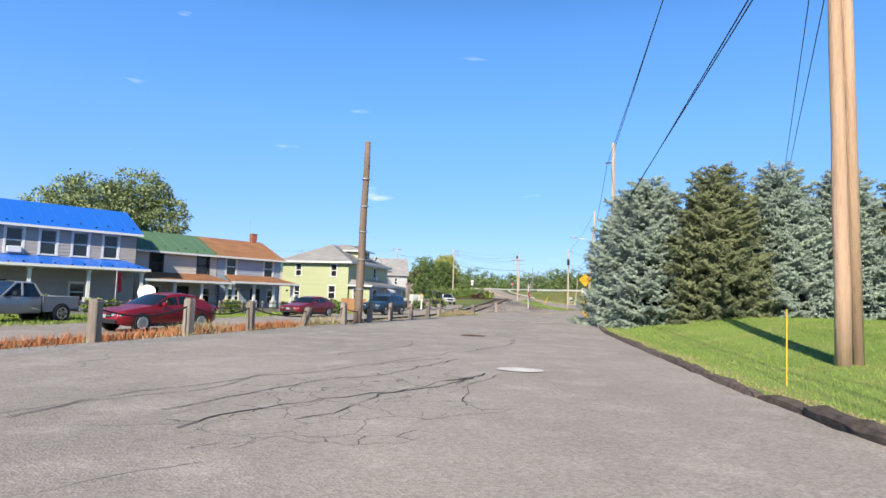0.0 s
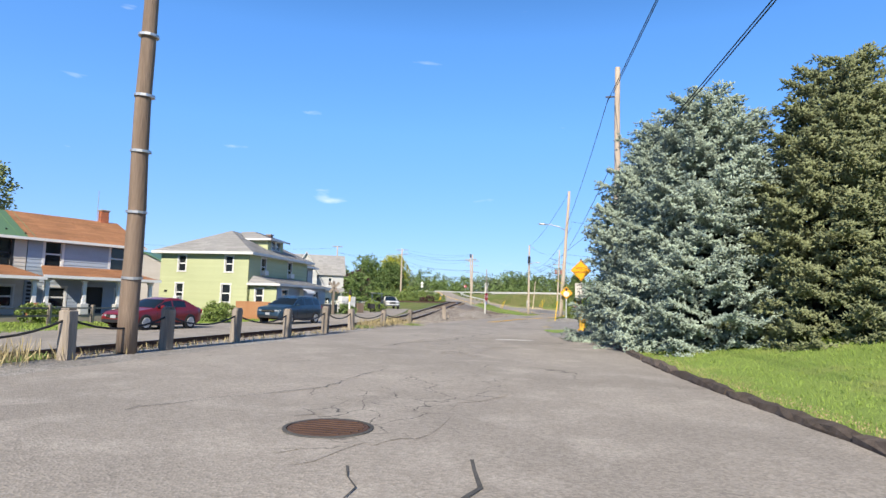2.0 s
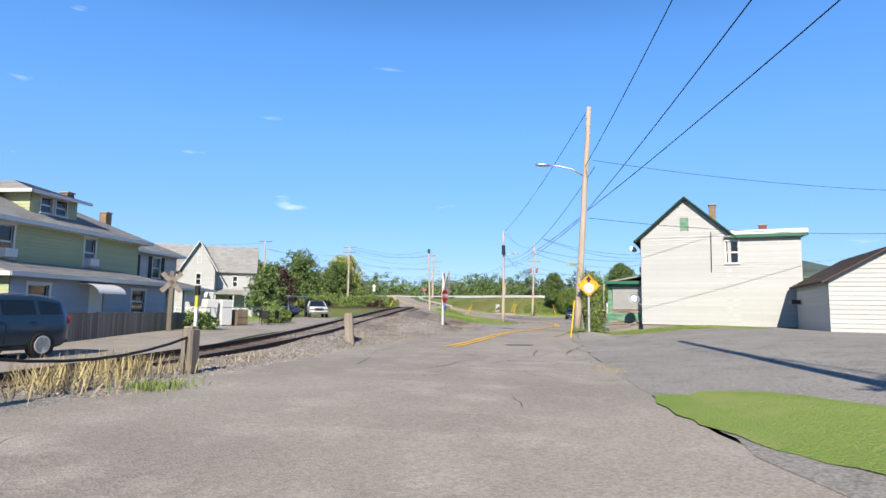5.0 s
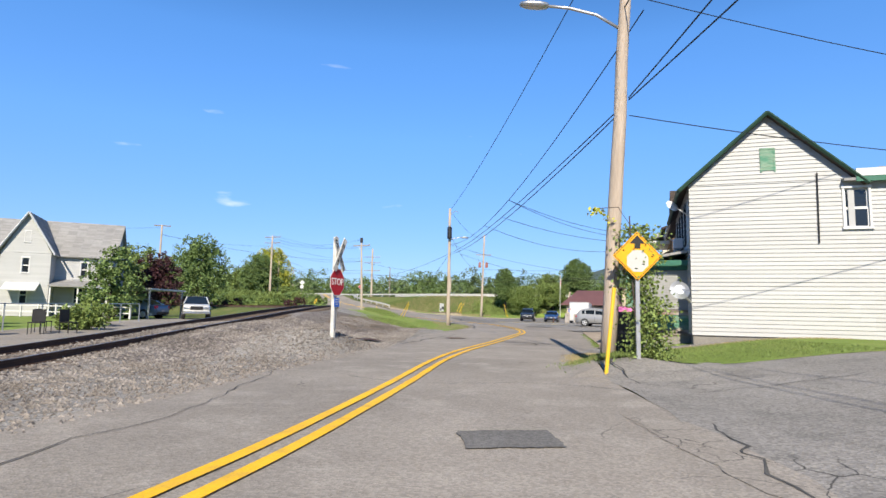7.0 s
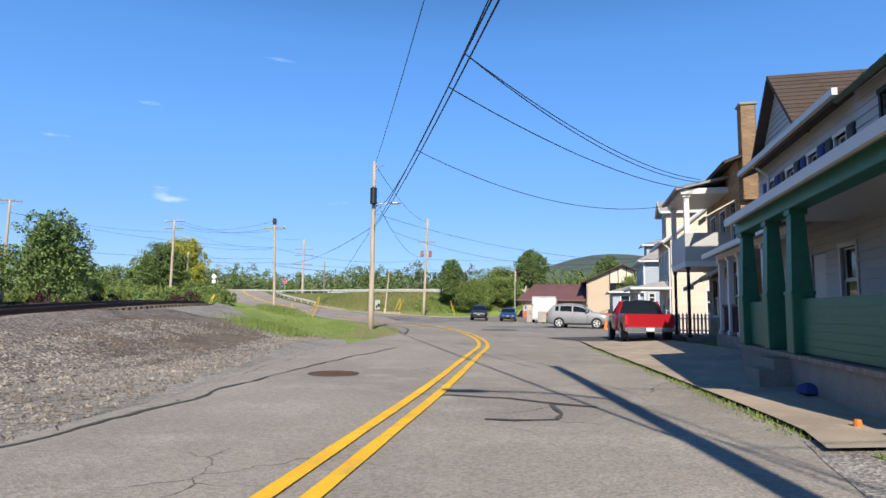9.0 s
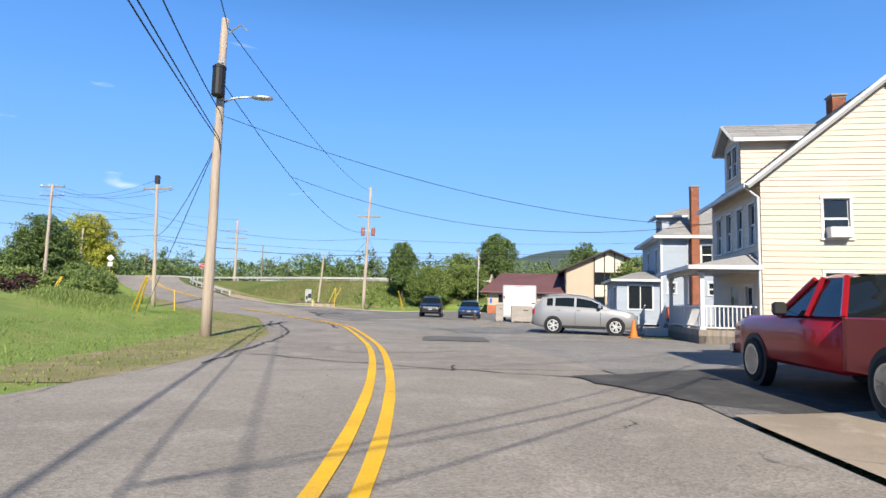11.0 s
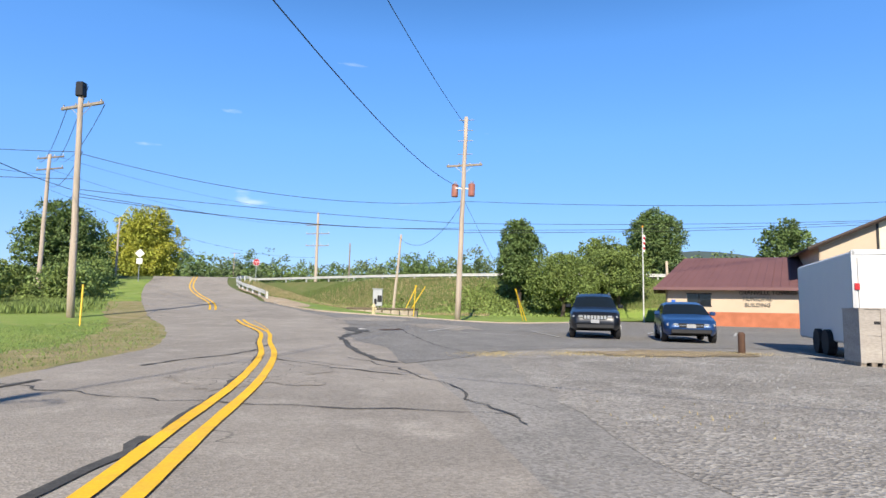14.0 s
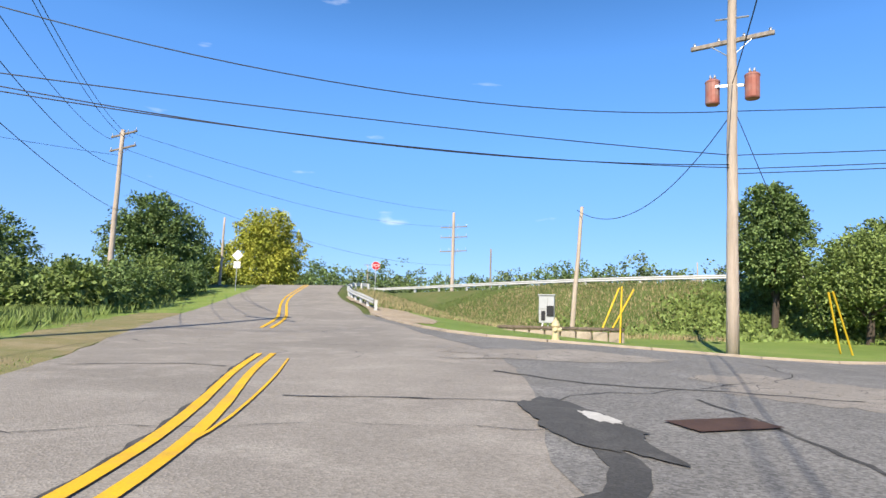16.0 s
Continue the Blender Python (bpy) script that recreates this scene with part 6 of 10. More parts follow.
        g.box(X - 0.14, X + 0.18, y - 0.16, y + 0.16, 0.92, 0.97).box(X - 0.1, X + 0.14, y - 0.12, y + 0.12, 2.08, 2.16)
        part("porch_column", g, GREEN_WORN if k == 0 else GREEN_PAINT, h, "square tapered dark green column")
    part("porch_beam", Geo().box(X - 0.12, X + 0.16, y0 - 0.1, y1, 2.16, 2.42, c=0.01).box(X - 0.12, 0.0, y0 - 0.1, y0 + 0.1, 2.16, 2.42), GREEN_PAINT, h)
    for a, c in ((1.45, 4.4), (5.86, 7.05)):
        pan = part("porch_panel", Geo().box(X, X + 0.06, a, c, 0.1, 0.86), GREEN_PAINT, h, "solid board porch railing")
        for k in range(7):
            part("board", Geo().box(X - 0.012, X, a, c, 0.11 + 0.105 * k, 0.208 + 0.105 * k), GREEN_PAINT, pan)
    pan = part("porch_panel", Geo().box(X + 0.1, -0.02, y0, y0 + 0.02, 0.1, 0.79), GREEN_WORN, h, "peeling green board railing")
    for k in range(6):
        part("board", Geo().box(X + 0.1, -0.02, y0 - 0.03 - 0.012 * (k % 2), y0, 0.1 + 0.115 * k, 0.205 + 0.115 * k, c=0.006), PEELED if k in (0, 5) else GREEN_WORN, pan, "board peeled to red-brown wood" if k in (0, 5) else "")
    sh = part("roller_shutter", Geo().box(X + 0.16, -0.02, y0 + 0.03, y0 + 0.06, 0.86, 2.16), SHUTTER_GREY, h, "closed grey-white roller shutter")
    for k in range(16):
        part("slat", Geo().box(X + 0.16, -0.02, y0 + 0.005, y0 + 0.03, 0.87 + 0.08 * k, 0.938 + 0.08 * k), SHUTTER_GREY, sh)
    part("shelf", Geo().box(X + 0.1, -0.02, y0 - 0.06, y0 + 0.05, 0.79, 0.85), WOOD_GREY, h)
    slab_roof(h, [(X - 0.27, y0 - 0.35, 2.42), (X - 0.27, y1, 2.42), (0.0, y1, 2.95), (0.0, y0 - 0.35, 2.8)], SHINGLE, name="porch_roof")
    part("porch_fascia", Geo().box(X - 0.31, X - 0.25, y0 - 0.38, y1, 2.32, 2.46), WHITE, h)
    part("porch_fascia", Geo().box(X - 0.29, 0.0, y0 - 0.4, y0 - 0.33, 2.3, 2.46), GREEN_PAINT, h)
    part("porch_ceiling", Geo().box(X - 0.2, 0.0, y0, y1, 2.4, 2.44), WHITE, h)
    part("porch_lamp", Geo().lathe([(0.02, 0.18), (0.06, 0.12), (0.12, 0.0), (0.1, -0.02), (0.02, -0.03)], 10, pose(-1.0, 3.3, 2.2)), DARKMETAL, h)
    part("loose_board", Geo().box(-0.5, 0.35, -0.06, -0.02, -0.05, 0.05, pose(-0.55, y0 - 0.1, 0.1, 0, -25, 0)), WOOD_GREY, h)
    part("step", Geo().box(X - 0.5, X - 0.08, 4.75, 5.5, -0.55, -0.18).box(X - 0.3, X - 0.08, 4.75, 5.5, -0.18, -0.02), BLOCK, h)
    d = part("satellite_dish", Geo().lathe([(0.0, 0.05), (0.15, 0.03), (0.3, -0.04)], 16, pose(-0.35, -0.45, 1.45, 70, 0, 15)), STEEL, h, "grey satellite dish on the house corner")
    part("dish_arm", Geo().tube([(0, -0.05, 1.05), (-0.3, -0.35, 1.35)], 0.03, 6).tube([(-0.35, -0.45, 1.45), (0.15, -0.75, 1.4)], 0.015, 5), STEEL, d)
    d = part("satellite_dish", Geo().lathe([(0.0, 0.04), (0.12, 0.02), (0.22, -0.03)], 14, pose(-0.45, 0.6, 4.25, 60, 0, 40)), WHITE, h, "white satellite dish under the eave")
    part("dish_arm", Geo().tube([(0, 0.6, 3.9), (-0.4, 0.6, 4.2)], 0.025, 6), STEEL, d)


def white_house_two():
    h = thing("house", row_pose(7.45, 0.3, 0.45), "white two-storey house with black shutters and front gable", "house")
    W, L, E = 6.0, 6.6, 5.1
    part("foundation", Geo().box(0.03, W, 0.03, L, -0.5, 0.1), BLOCK, h)
    holes = [(0.6 + 1.5 * k, 1.15 + 1.5 * k, 3.3, 4.4) for k in range(4)]
    low = [(0.5, 1.2, 0.8, 2.1), (2.0, 2.8, 0.1, 2.1), (3.6, 4.4, 0.8, 2.1)]
    f, m = wall(h, "front_wall", (0, L), (0, 0), 0.08, E, WHITE_SIDING, [(L - b, L - a, c, d) for a, b, c, d in holes + low])
    for k, (a, b, c, d) in enumerate(holes):
        window(h, m, L - b, L - a, c, d, frame_w=0.06, shutters=SIGN_BLACK if k % 2 == 0 else NAVY)
    for a, b, c, d in (low[0], low[2]):
        window(h, m, L - b, L - a, c, d, frame_w=0.08)
    part("front_door", Geo().box(L - 2.8, L - 2.0, 0.03, 0.08, 0.1, 2.1), BLIND, h, at=m)
    wall(h, "side_wall", (0, 0), (W, 0), 0.08, E, WHITE_SIDING, gable=(3.0, 6.2))
    wall(h, "far_wall", (W, L), (0, L), 0.08, E, TAN_SIDING, gable=(3.0, 6.2))
    wall(h, "back_wall", (W, 0), (W, L), 0.08, E, WHITE_SIDING, course=0)
    for s0 in (-0.45, W + 0.45):
        slab_roof(h, [(s0, -0.2, E - 0.2), (s0, L + 0.2, E - 0.2), (3.0, L + 0.2, 6.3), (3.0, -0.2, 6.3)], SHINGLE_DK)
    # steep cross gable over the front
    g0, g1, gz = 2.6, 6.3, 7.1
    wall(h, "dormer_wall", (-0.02, g1), (-0.02, g0), E, E + 0.05, WHITE_SIDING, gable=((g1 - g0) / 2, gz - 0.1), course=0.15)
    for s in (g0 - 0.15, g1 + 0.15):
        slab_roof(h, [(-0.3, s, E - 0.1), (3.0, s, E - 0.1), (3.0, (g0 + g1) / 2, gz), (-0.3, (g0 + g1) / 2, gz)], SHINGLE_DK, name="dormer_roof")
    part("gutter", Geo().box(-0.55, -0.45, -0.2, L + 0.2, E - 0.22, E - 0.08), WHITE, h)
    part("downspout", Geo().tube([(-0.45, 5.5, E - 0.2), (-0.08, 5.5, E - 0.5), (-0.08, 5.5, 0.2)], 0.04, 6), WHITE, h)
    X, L = -1.25, 7.0
    part("porch_base", Geo().box(X, 0, 0.1, L, -0.5, 0.15), BLOCK, h)
    for y in (0.4, 2.4, 4.6, 5.7, 6.8):
        porch_post(h, X + 0.15, y, 0.15, 2.35, WHITE, 0.075)
    part("porch_beam", Geo().box(X + 0.05, X + 0.25, 0.1, L, 2.35, 2.5), WHITE, h)
    slab_roof(h, [(X - 0.3, 0.0, 2.48), (X - 0.3, L + 0.1, 2.48), (0, L + 0.1, 2.95), (0, 0.0, 2.95)], SHINGLE, name="porch_roof")
    part("porch_fascia", Geo().box(X - 0.34, X - 0.28, 0, L + 0.1, 2.4, 2.54), WHITE, h)
    part("step", Geo().box(X - 0.5, X, 2.0, 3.2, -0.5, -0.2), BLOCK, h)
    railing(h, (X + 0.15, 4.6), (X + 0.15, 6.8), 0.15, 0.85, DARKMETAL)
    railing(h, (X + 0.15, 0.4), (X + 0.15, 2.4), 0.15, 0.85, DARKMETAL)


def brick_house():
    h = thing("house", row_pose(15.9, 0.2, 0.3), "tan brick house with awnings and an upper porch", "house")
    W, L, E = 6.5, 5.2, 6.0
    part("foundation", Geo().box(0.03, W, 0.03, L, -0.5, 0.1), BLOCK, h)
    holes = [(0.5, 1.2, 3.3, 4.6), (2.0, 2.8, 3.1, 4.6), (3.6, 4.4, 3.1, 4.6), (0.5, 1.3, 0.8, 2.2), (2.0, 2.9, 0.1, 2.2), (3.6, 4.5, 0.8, 2.2)]
    f, m = wall(h, "front_wall", (0, L), (0, 0), 0.0, E, BRICK_TAN, [(L - b, L - a, c, d) for a, b, c, d in holes], course=0.08)
    for k, (a, b, c, d) in enumerate(holes):
        if c > 0.5:
            window(h, m, L - b, L - a, c, d, frame_w=0.06)
    part("front_door", Geo().box(L - 2.9, L - 2.0, 0.03, 0.08, 0.1, 2.2), WHITE, h, at=m)
    wall(h, "side_wall", (0, 0), (W, 0), 0.0, E, BRICK_TAN, course=0.08)
    wall(h, "far_wall", (W, L), (0, L), 0.0, E, BRICK_TAN, course=0.08)
    wall(h, "back_wall", (W, 0), (W, L), 0.0, E, BRICK_TAN, course=0)
    slab_roof(h, [(-0.5, -0.2, E - 0.1), (-0.5, L + 0.2, E - 0.1), (3.2, L + 0.2, E + 1.3), (3.2, -0.2, E + 1.3)], SHINGLE_DK)
    slab_roof(h, [(W + 0.3, -0.2, E - 0.1), (W + 0.3, L + 0.2, E - 0.1), (3.2, L + 0.2, E + 1.3), (3.2, -0.2, E + 1.3)], SHINGLE_DK)
    part("gable_fill", Geo().prism([(0, E), (W, E), (3.2, E + 1.2)], 0, 0.2).prism([(0, E), (W, E), (3.2, E + 1.2)], L - 0.2, L), BRICK_TAN, h)
    bricks(h, 0.06, 0.52, -0.24, 0.2, 4.6, 7.75, BRICK_TAN)
    # striped awnings
    stripe = [mat("awning_cream", (0.62, 0.58, 0.45), 0.7, var=0.1), mat("awning_olive", (0.16, 0.17, 0.1), 0.7, var=0.15)]
    for z, y0, y1 in ((4.75, 0.3, 1.4), (2.75, 0.1, 1.6), (2.55, 2.9, 5.0)):
        aw = part("awning", Geo().box(-1.05, -1.0, y0, y1, z - 0.75, z - 0.6), stripe[1], h, "striped metal window awning")
        n = int((y1 - y0) / 0.22)
        for k in range(n):
            a, b = y0 + (y1 - y0) * k / n, y0 + (y1 - y0) * (k + 1) / n
            part("slat", Geo().add([(-1.05, a, z - 0.6), (-1.05, b, z - 0.6), (0, b, z), (0, a, z), (-1.05, a, z - 0.64), (-1.05, b, z - 0.64), (0, b, z - 0.04), (0, a, z - 0.04)], [(0, 1, 2, 3), (7, 6, 5, 4), (0, 4, 5, 1), (1, 5, 6, 2), (3, 7, 4, 0)]), stripe[k % 2], aw)
    # two-storey white porch at the far end
    X, y0, y1 = -1.5, 1.5, 4.7
    part("porch_floor", Geo().box(X, 0, y0, y1, 2.55, 2.75), WHITE, h)
    part("porch_panel", Geo().box(X, X + 0.05, y0, y1, 2.75, 3.75), WHITE_SIDING, h, "white slatted balcony front")
    part("porch_panel", Geo().box(X, 0, y0 - 0.05, y0, 2.75, 3.75), WHITE_SIDING, h, "white slatted balcony end")
    part("porch_base", Geo().box(X, 0, y0, y1, -0.4, 0.05), BLOCK, h)
    for y in (y0 + 0.1, y1 - 0.1):
        porch_post(h, X + 0.1, y, 0.05, 2.55, DARKMETAL, 0.05)
        porch_post(h, X + 0.1, y, 2.75, 5.15, WHITE, 0.09)
    part("porch_beam", Geo().box(X - 0.1, 0, y0 - 0.1, y1 + 0.1, 5.15, 5.35), WHITE, h)
    slab_roof(h, [(X - 0.3, y0 - 0.25, 5.35), (X - 0.3, y1 + 0.25, 5.35), (0, y1 + 0.25, 5.75), (0, y0 - 0.25, 5.75)], SHINGLE, name="porch_roof")
    f = thing("picket_fence", row_pose(21.6, -1.6, 0.2) @ pose(0, 0, 0, 0, 0, -80), "white picket fence beside the driveway", "fence")
    part("rail", Geo().box(-0.02, 0.02, 0, 4.0, 0.25, 0.31).box(-0.02, 0.02, 0, 4.0, 0.75, 0.81), WHITE, f)
    pk = Geo().prism([(-0.04, 0.05), (0.04, 0.05), (0.04, 0.95), (0, 1.02), (-0.04, 0.95)], -0.012, 0.012)
    me = pk.mesh("picket", WHITE)
    for k in range(26):
        part("picket", me, WHITE, f, at=pose(-0.035, 0.08 + 0.155 * k, 0, 0, 0, 90))
    for k in range(3):
        part("fence_post", Geo().box(-0.06, 0.06, -0.06, 0.06, -0.1, 1.15, c=0.015), WHITE, f, at=pose(0.08, 0.05 + 1.95 * k, 0))


def tan_house():
    h = thing("house", pose(13.25, 97.85, 0.0, 0, 0, -ROW_DEG), "beige clapboard house with white porch and dormer", "house")
    W, L, E, A = 8.0, 5.7, 5.8, 9.1
    part("foundation", Geo().box(0.03, W, 0.03, L, -0.3, 0.1), BLOCK, h)
    side = [(1.95, 2.75, 3.7, 5.05), (1.95, 2.75, 1.2, 2.55), (5.0, 5.8, 3.7, 5.05)]
    s, ms = wall(h, "side_wall", (0, 0), (W, 0), 0.08, E, TAN_SIDING, side, gable=(W / 2, A), course=0.2)
    for k, q in enumerate(side):
        window(h, ms, *q, ac=(k == 0), blind=0.6)
    fh = [(0.5 + 1.3 * k, 1.1 + 1.3 * k, 3.55, 5.0) for k in range(4)] + [(0.9, 1.6, 0.75, 2.1), (2.4, 3.3, 0.1, 2.15)]
    f, mf = wall(h, "front_wall", (0, L), (0, 0), 0.08, E, TAN_SIDING, [(L - b, L - a_, c, d) for a_, b, c, d in fh], course=0.2)
    for k, (p, q, c, d) in enumerate(fh[:5]):
        window(h, mf, L - q, L - p, c, d, blind=0.85)
    part("front_door", Geo().box(L - 3.3, L - 2.4, 0.03, 0.08, 0.1, 2.15), WHITE, h, at=mf)
    wall(h, "far_wall", (W, L), (0, L), 0.08, E, TAN_SIDING, gable=(W / 2, A), course=0)
    wall(h, "back_wall", (W, 0), (W, L), 0.08, E, TAN_SIDING, course=0)
    for s0 in (-0.5, W + 0.5):
        slab_roof(h, [(s0, -0.25, E - 0.3), (s0, L + 0.25, E - 0.3), (W / 2, L + 0.25, A + 0.12), (W / 2, -0.25, A + 0.12)], SHINGLE)
        trim_bar(h, (s0, -0.28, E - 0.36), (W / 2, -0.28, A + 0.04), 0.1, WHITE, "rake_trim")
    part("gutter", Geo().box(-0.6, -0.5, -0.25, L + 0.25, E - 0.38, E - 0.24), WHITE, h)
    part("downspout", Geo().tube([(-0.5, 0.0, E - 0.35), (-0.1, -0.08, E - 0.7), (-0.1, -0.08, 0.15), (0.5, -0.2, 0.08), (2.6, -0.4, 0.08)], 0.05, 6), WHITE, h, "white downspout")
    # dormer
    dy0, dy1, df = 2.1, 4.0, 0.06
    mid = (dy0 + dy1) / 2
    wall(h, "dormer_wall", (df, dy1), (df, dy0), E - 0.2, 7.75, TAN_SIDING, [(0.35, 0.9, 6.4, 7.55), (1.0, 1.55, 6.4, 7.55)], course=0.2, gable=(mid - dy0, 8.4))
    for q in ((0.35, 0.9), (1.0, 1.55)):
        window(h, pose(df, dy1, 0, 0, 0, -90), *q, 6.4, 7.55, frame_w=0.05, blind=0.9)
    wall(h, "dormer_wall", (df, dy0), (3.0, dy0), E - 0.2, 7.75, TAN_SIDING, course=0.2)
    wall(h, "dormer_wall", (3.0, dy1), (df, dy1), E - 0.2, 7.75, TAN_SIDING, course=0.2)
    for s in (dy0 - 0.35, dy1 + 0.35):
        slab_roof(h, [(df - 0.35, s, 7.68), (3.4, s, 7.68), (3.4, mid, 8.55), (df - 0.35, mid, 8.55)], SHINGLE, name="dormer_roof")
        trim_bar(h, (df - 0.37, s, 7.62), (df - 0.37, mid, 8.5), 0.07, WHITE, "rake_trim")
        part("dormer_fascia", Geo().box(df - 0.35, 3.2, s - 0.035, s + 0.035, 7.56, 7.7), WHITE, h)
    bricks(h, 3.8, 4.3, 3.2, 3.7, 8.9, 9.7, BRICK)
    # porch
    X = -2.0
    y0, y1 = 0.2, 5.4
    part("porch_floor", Geo().box(X, 0, y0, y1, 0.35, 0.55), WOOD_GREY, h)
    part("porch_skirt", Geo().box(X, X + 0.04, y0, y1, 0.0, 0.35).box(X, 0, y0, y0 + 0.04, 0.0, 0.35), WOOD_GREY, h)
    part("pier", Geo().box(X, X + 0.25, y0, y0 + 0.25, -0.1, 0.35), BLOCK, h)
    for y in (y0 + 0.12, 2.6, y1 - 0.12):
        porch_post(h, X + 0.15, y, 0.55, 2.55, WHITE, 0.07)
    railing(h, (X + 0.15, y0 + 0.12), (-0.1, y0 + 0.12), 0.55, 0.85, WHITE)
    railing(h, (X + 0.15, y0 + 0.12), (X + 0.15, 2.6), 0.55, 0.85, WHITE)
    railing(h, (X + 0.15, 2.6), (X + 0.15, y1 - 0.1), 0.55, 0.85, WHITE)
    part("porch_beam", Geo().box(X, X + 0.25, y0, y1, 2.55, 2.75).box(X, 0, y0, y0 + 0.2, 2.55, 2.75), WHITE, h)
    slab_roof(h, [(X - 0.35, y0 - 0.3, 2.72), (X - 0.35, y1 + 0.3, 2.72), (0, y1 - 0.6, 3.25), (0, y0 + 0.5, 3.25)], SHINGLE, name="porch_roof")
    part("porch_hip", Geo().add([(X - 0.35, y0 - 0.3, 2.74), (0, y0 - 0.3, 2.74), (0, y0 + 0.5, 3.25)], [(0, 1, 2)]), SHINGLE, h)
    part("porch_fascia", Geo().box(X - 0.4, X - 0.33, y0 - 0.34, y1 + 0.3, 2.62, 2.76).box(X - 0.38, 0, y0 - 0.36, y0 - 0.29, 2.62, 2.76), WHITE, h)
    part("porch_ceiling", Geo().box(X, 0, y0, y1, 2.7, 2.73), WHITE, h)
    st = Geo()
    for k in range(3):
        st.box(X - 0.9, X - 0.02, y1 - 0.3 + 0.28 * k, y1 + 0.28 * k, -0.05, 0.42 - 0.17 * k)
    part("step", st, WHITE, h, "white wooden steps")
    for xx in (X - 0.05, X - 0.9):
        rl = part("stair_rail", Geo().tube([(xx, y1 + 0.05, 1.38), (xx, y1 + 1.15, 0.92)], 0.035, 6), WHITE, h, "sloping white stair rail")
        part("lower_rail", Geo().tube([(xx, y1 + 0.05, 0.72), (xx, y1 + 1.15, 0.26)], 0.028, 6), WHITE, rl)
        part("newel", Geo().box(xx - 0.05, xx + 0.05, y1 + 1.1, y1 + 1.2, 0.0, 1.0, c=0.01), WHITE, rl)
        for k in range(1, 8):
            q = 1.1 * k / 8
            part("baluster", Geo().box(xx - 0.016, xx + 0.016, y1 + 0.05 + q - 0.016, y1 + 0.05 + q + 0.016, 0.72 - 0.46 * k / 8, 1.38 - 0.46 * k / 8), WHITE, rl)
    part("wreath", Geo().lathe([(0.12, -0.03), (0.2, 0.0), (0.12, 0.03)], 12, pose(-0.1, 2.85, 1.6, 0, 90, 0)), LEAF_DARK, h)


def blue_house():
    h = thing("house", pose(18.7, 115.02, 0.25, 0, 0, -ROW_DEG), "pale blue house with hip roof and tall brick chimney", "house")
    W, L, E, A = 7.4, 7.0, 5.75, 8.2
    part("foundation", Geo().box(0.03, W, 0.03, L, -0.4, 0.1), BLOCK, h)
    side = [(0.4, 0.85, 2.02, 2.66), (2.45, 3.1, 3.9, 5.1), (2.85, 3.3, 1.95, 2.7)]
    s, ms = wall(h, "side_wall", (0, 0), (W, 0), 0.08, E, BLUE_SIDING, side, course=0.18)
    for q in side:
        window(h, ms, *q)
    part("corner_board", Geo().box(-0.05, 0.08, -0.05, 0.02, 0.08, E), WHITE, h)
    part("corner_board", Geo().box(1.58, 1.68, -0.05, 0.02, 0.08, E), WHITE, h)
    fh = [(1.2, 1.75, 3.4, 4.9), (4.2, 4.75, 3.4, 4.9)]
    f, mf = wall(h, "front_wall", (0, L), (0, 0), 0.08, E, BLUE_SIDING, [(L - b, L - a, c, d) for a, b, c, d in fh], course=0.18)
    for a, b, c, d in fh:
        window(h, mf, L - b, L - a, c, d)
    wall(h, "back_wall", (W, 0), (W, L), 0.08, E, BLUE_SIDING, course=0)
    wall(h, "far_wall", (W, L), (0, L), 0.08, E, BLUE_SIDING, course=0)
    o = 0.5
    rx, ry0, ry1 = W / 2, 2.6, L - 2.6
    e = E - 0.05
    slab_roof(h, [(-o, -o, e), (-o, L + o, e), (rx, ry1, A), (rx, ry0, A)], SHINGLE)
    slab_roof(h, [(W + o, -o, e), (W + o, L + o, e), (rx, ry1, A), (rx, ry0, A)], SHINGLE)
    slab_roof(h, [(-o, -o, e), (W + o, -o, e), (rx, ry0, A), (rx - 0.01, ry0, A)], SHINGLE)
    slab_roof(h, [(-o, L + o, e), (W + o, L + o, e), (rx, ry1, A), (rx - 0.01, ry1, A)], SHINGLE)
    part("eave_trim", Geo().box(-o - 0.04, W + o, -o - 0.06, -o + 0.02, e - 0.2, e - 0.02).box(-o - 0.06, -o + 0.02, -o, L + o, e - 0.2, e - 0.02), WHITE, h)
    part("soffit", Geo().box(-o, W + o, -o, L + o, e - 0.2, e - 0.16), WHITE, h)
    # dormer in the front slope
    wall(h, "dormer_wall", (0.5, 4.3), (0.5, 2.3), 6.1, 7.3, BLUE_SIDING, [(0.3, 0.9, 6.35, 7.15), (1.1, 1.7, 6.35, 7.15)], course=0.18)
    for q in ((0.3, 0.9), (1.1, 1.7)):
        window(h, pose(0.5, 4.3, 0, 0, 0, -90), *q, 6.35, 7.15, frame_w=0.05)
    wall(h, "dormer_wall", (0.5, 2.3), (3.0, 2.3), 6.0, 7.3, BLUE_SIDING, course=0.18)
    slab_roof(h, [(0.05, 1.95, 7.3), (0.05, 4.65, 7.3), (2.2, 3.6, 8.0), (2.2, 3.0, 8.0)], SHINGLE, name="dormer_roof")
    slab_roof(h, [(0.05, 1.95, 7.3), (3.4, 1.95, 7.3), (3.4, 3.2, 8.0), (2.2, 3.2, 8.0)], SHINGLE, name="dormer_roof")
    part("dormer_fascia", Geo().box(0.0, 3.3, 1.9, 1.97, 7.2, 7.34).box(0.0, 0.06, 1.9, 4.7, 7.2, 7.34), WHITE, h)
    bricks(h, 1.74, 2.22, -0.5, -0.02, 0.0, 8.75, BRICK, name="chimney")
    # sun room in front
    X, y0, y1, T = -2.75, 0.12, 5.5, 2.85
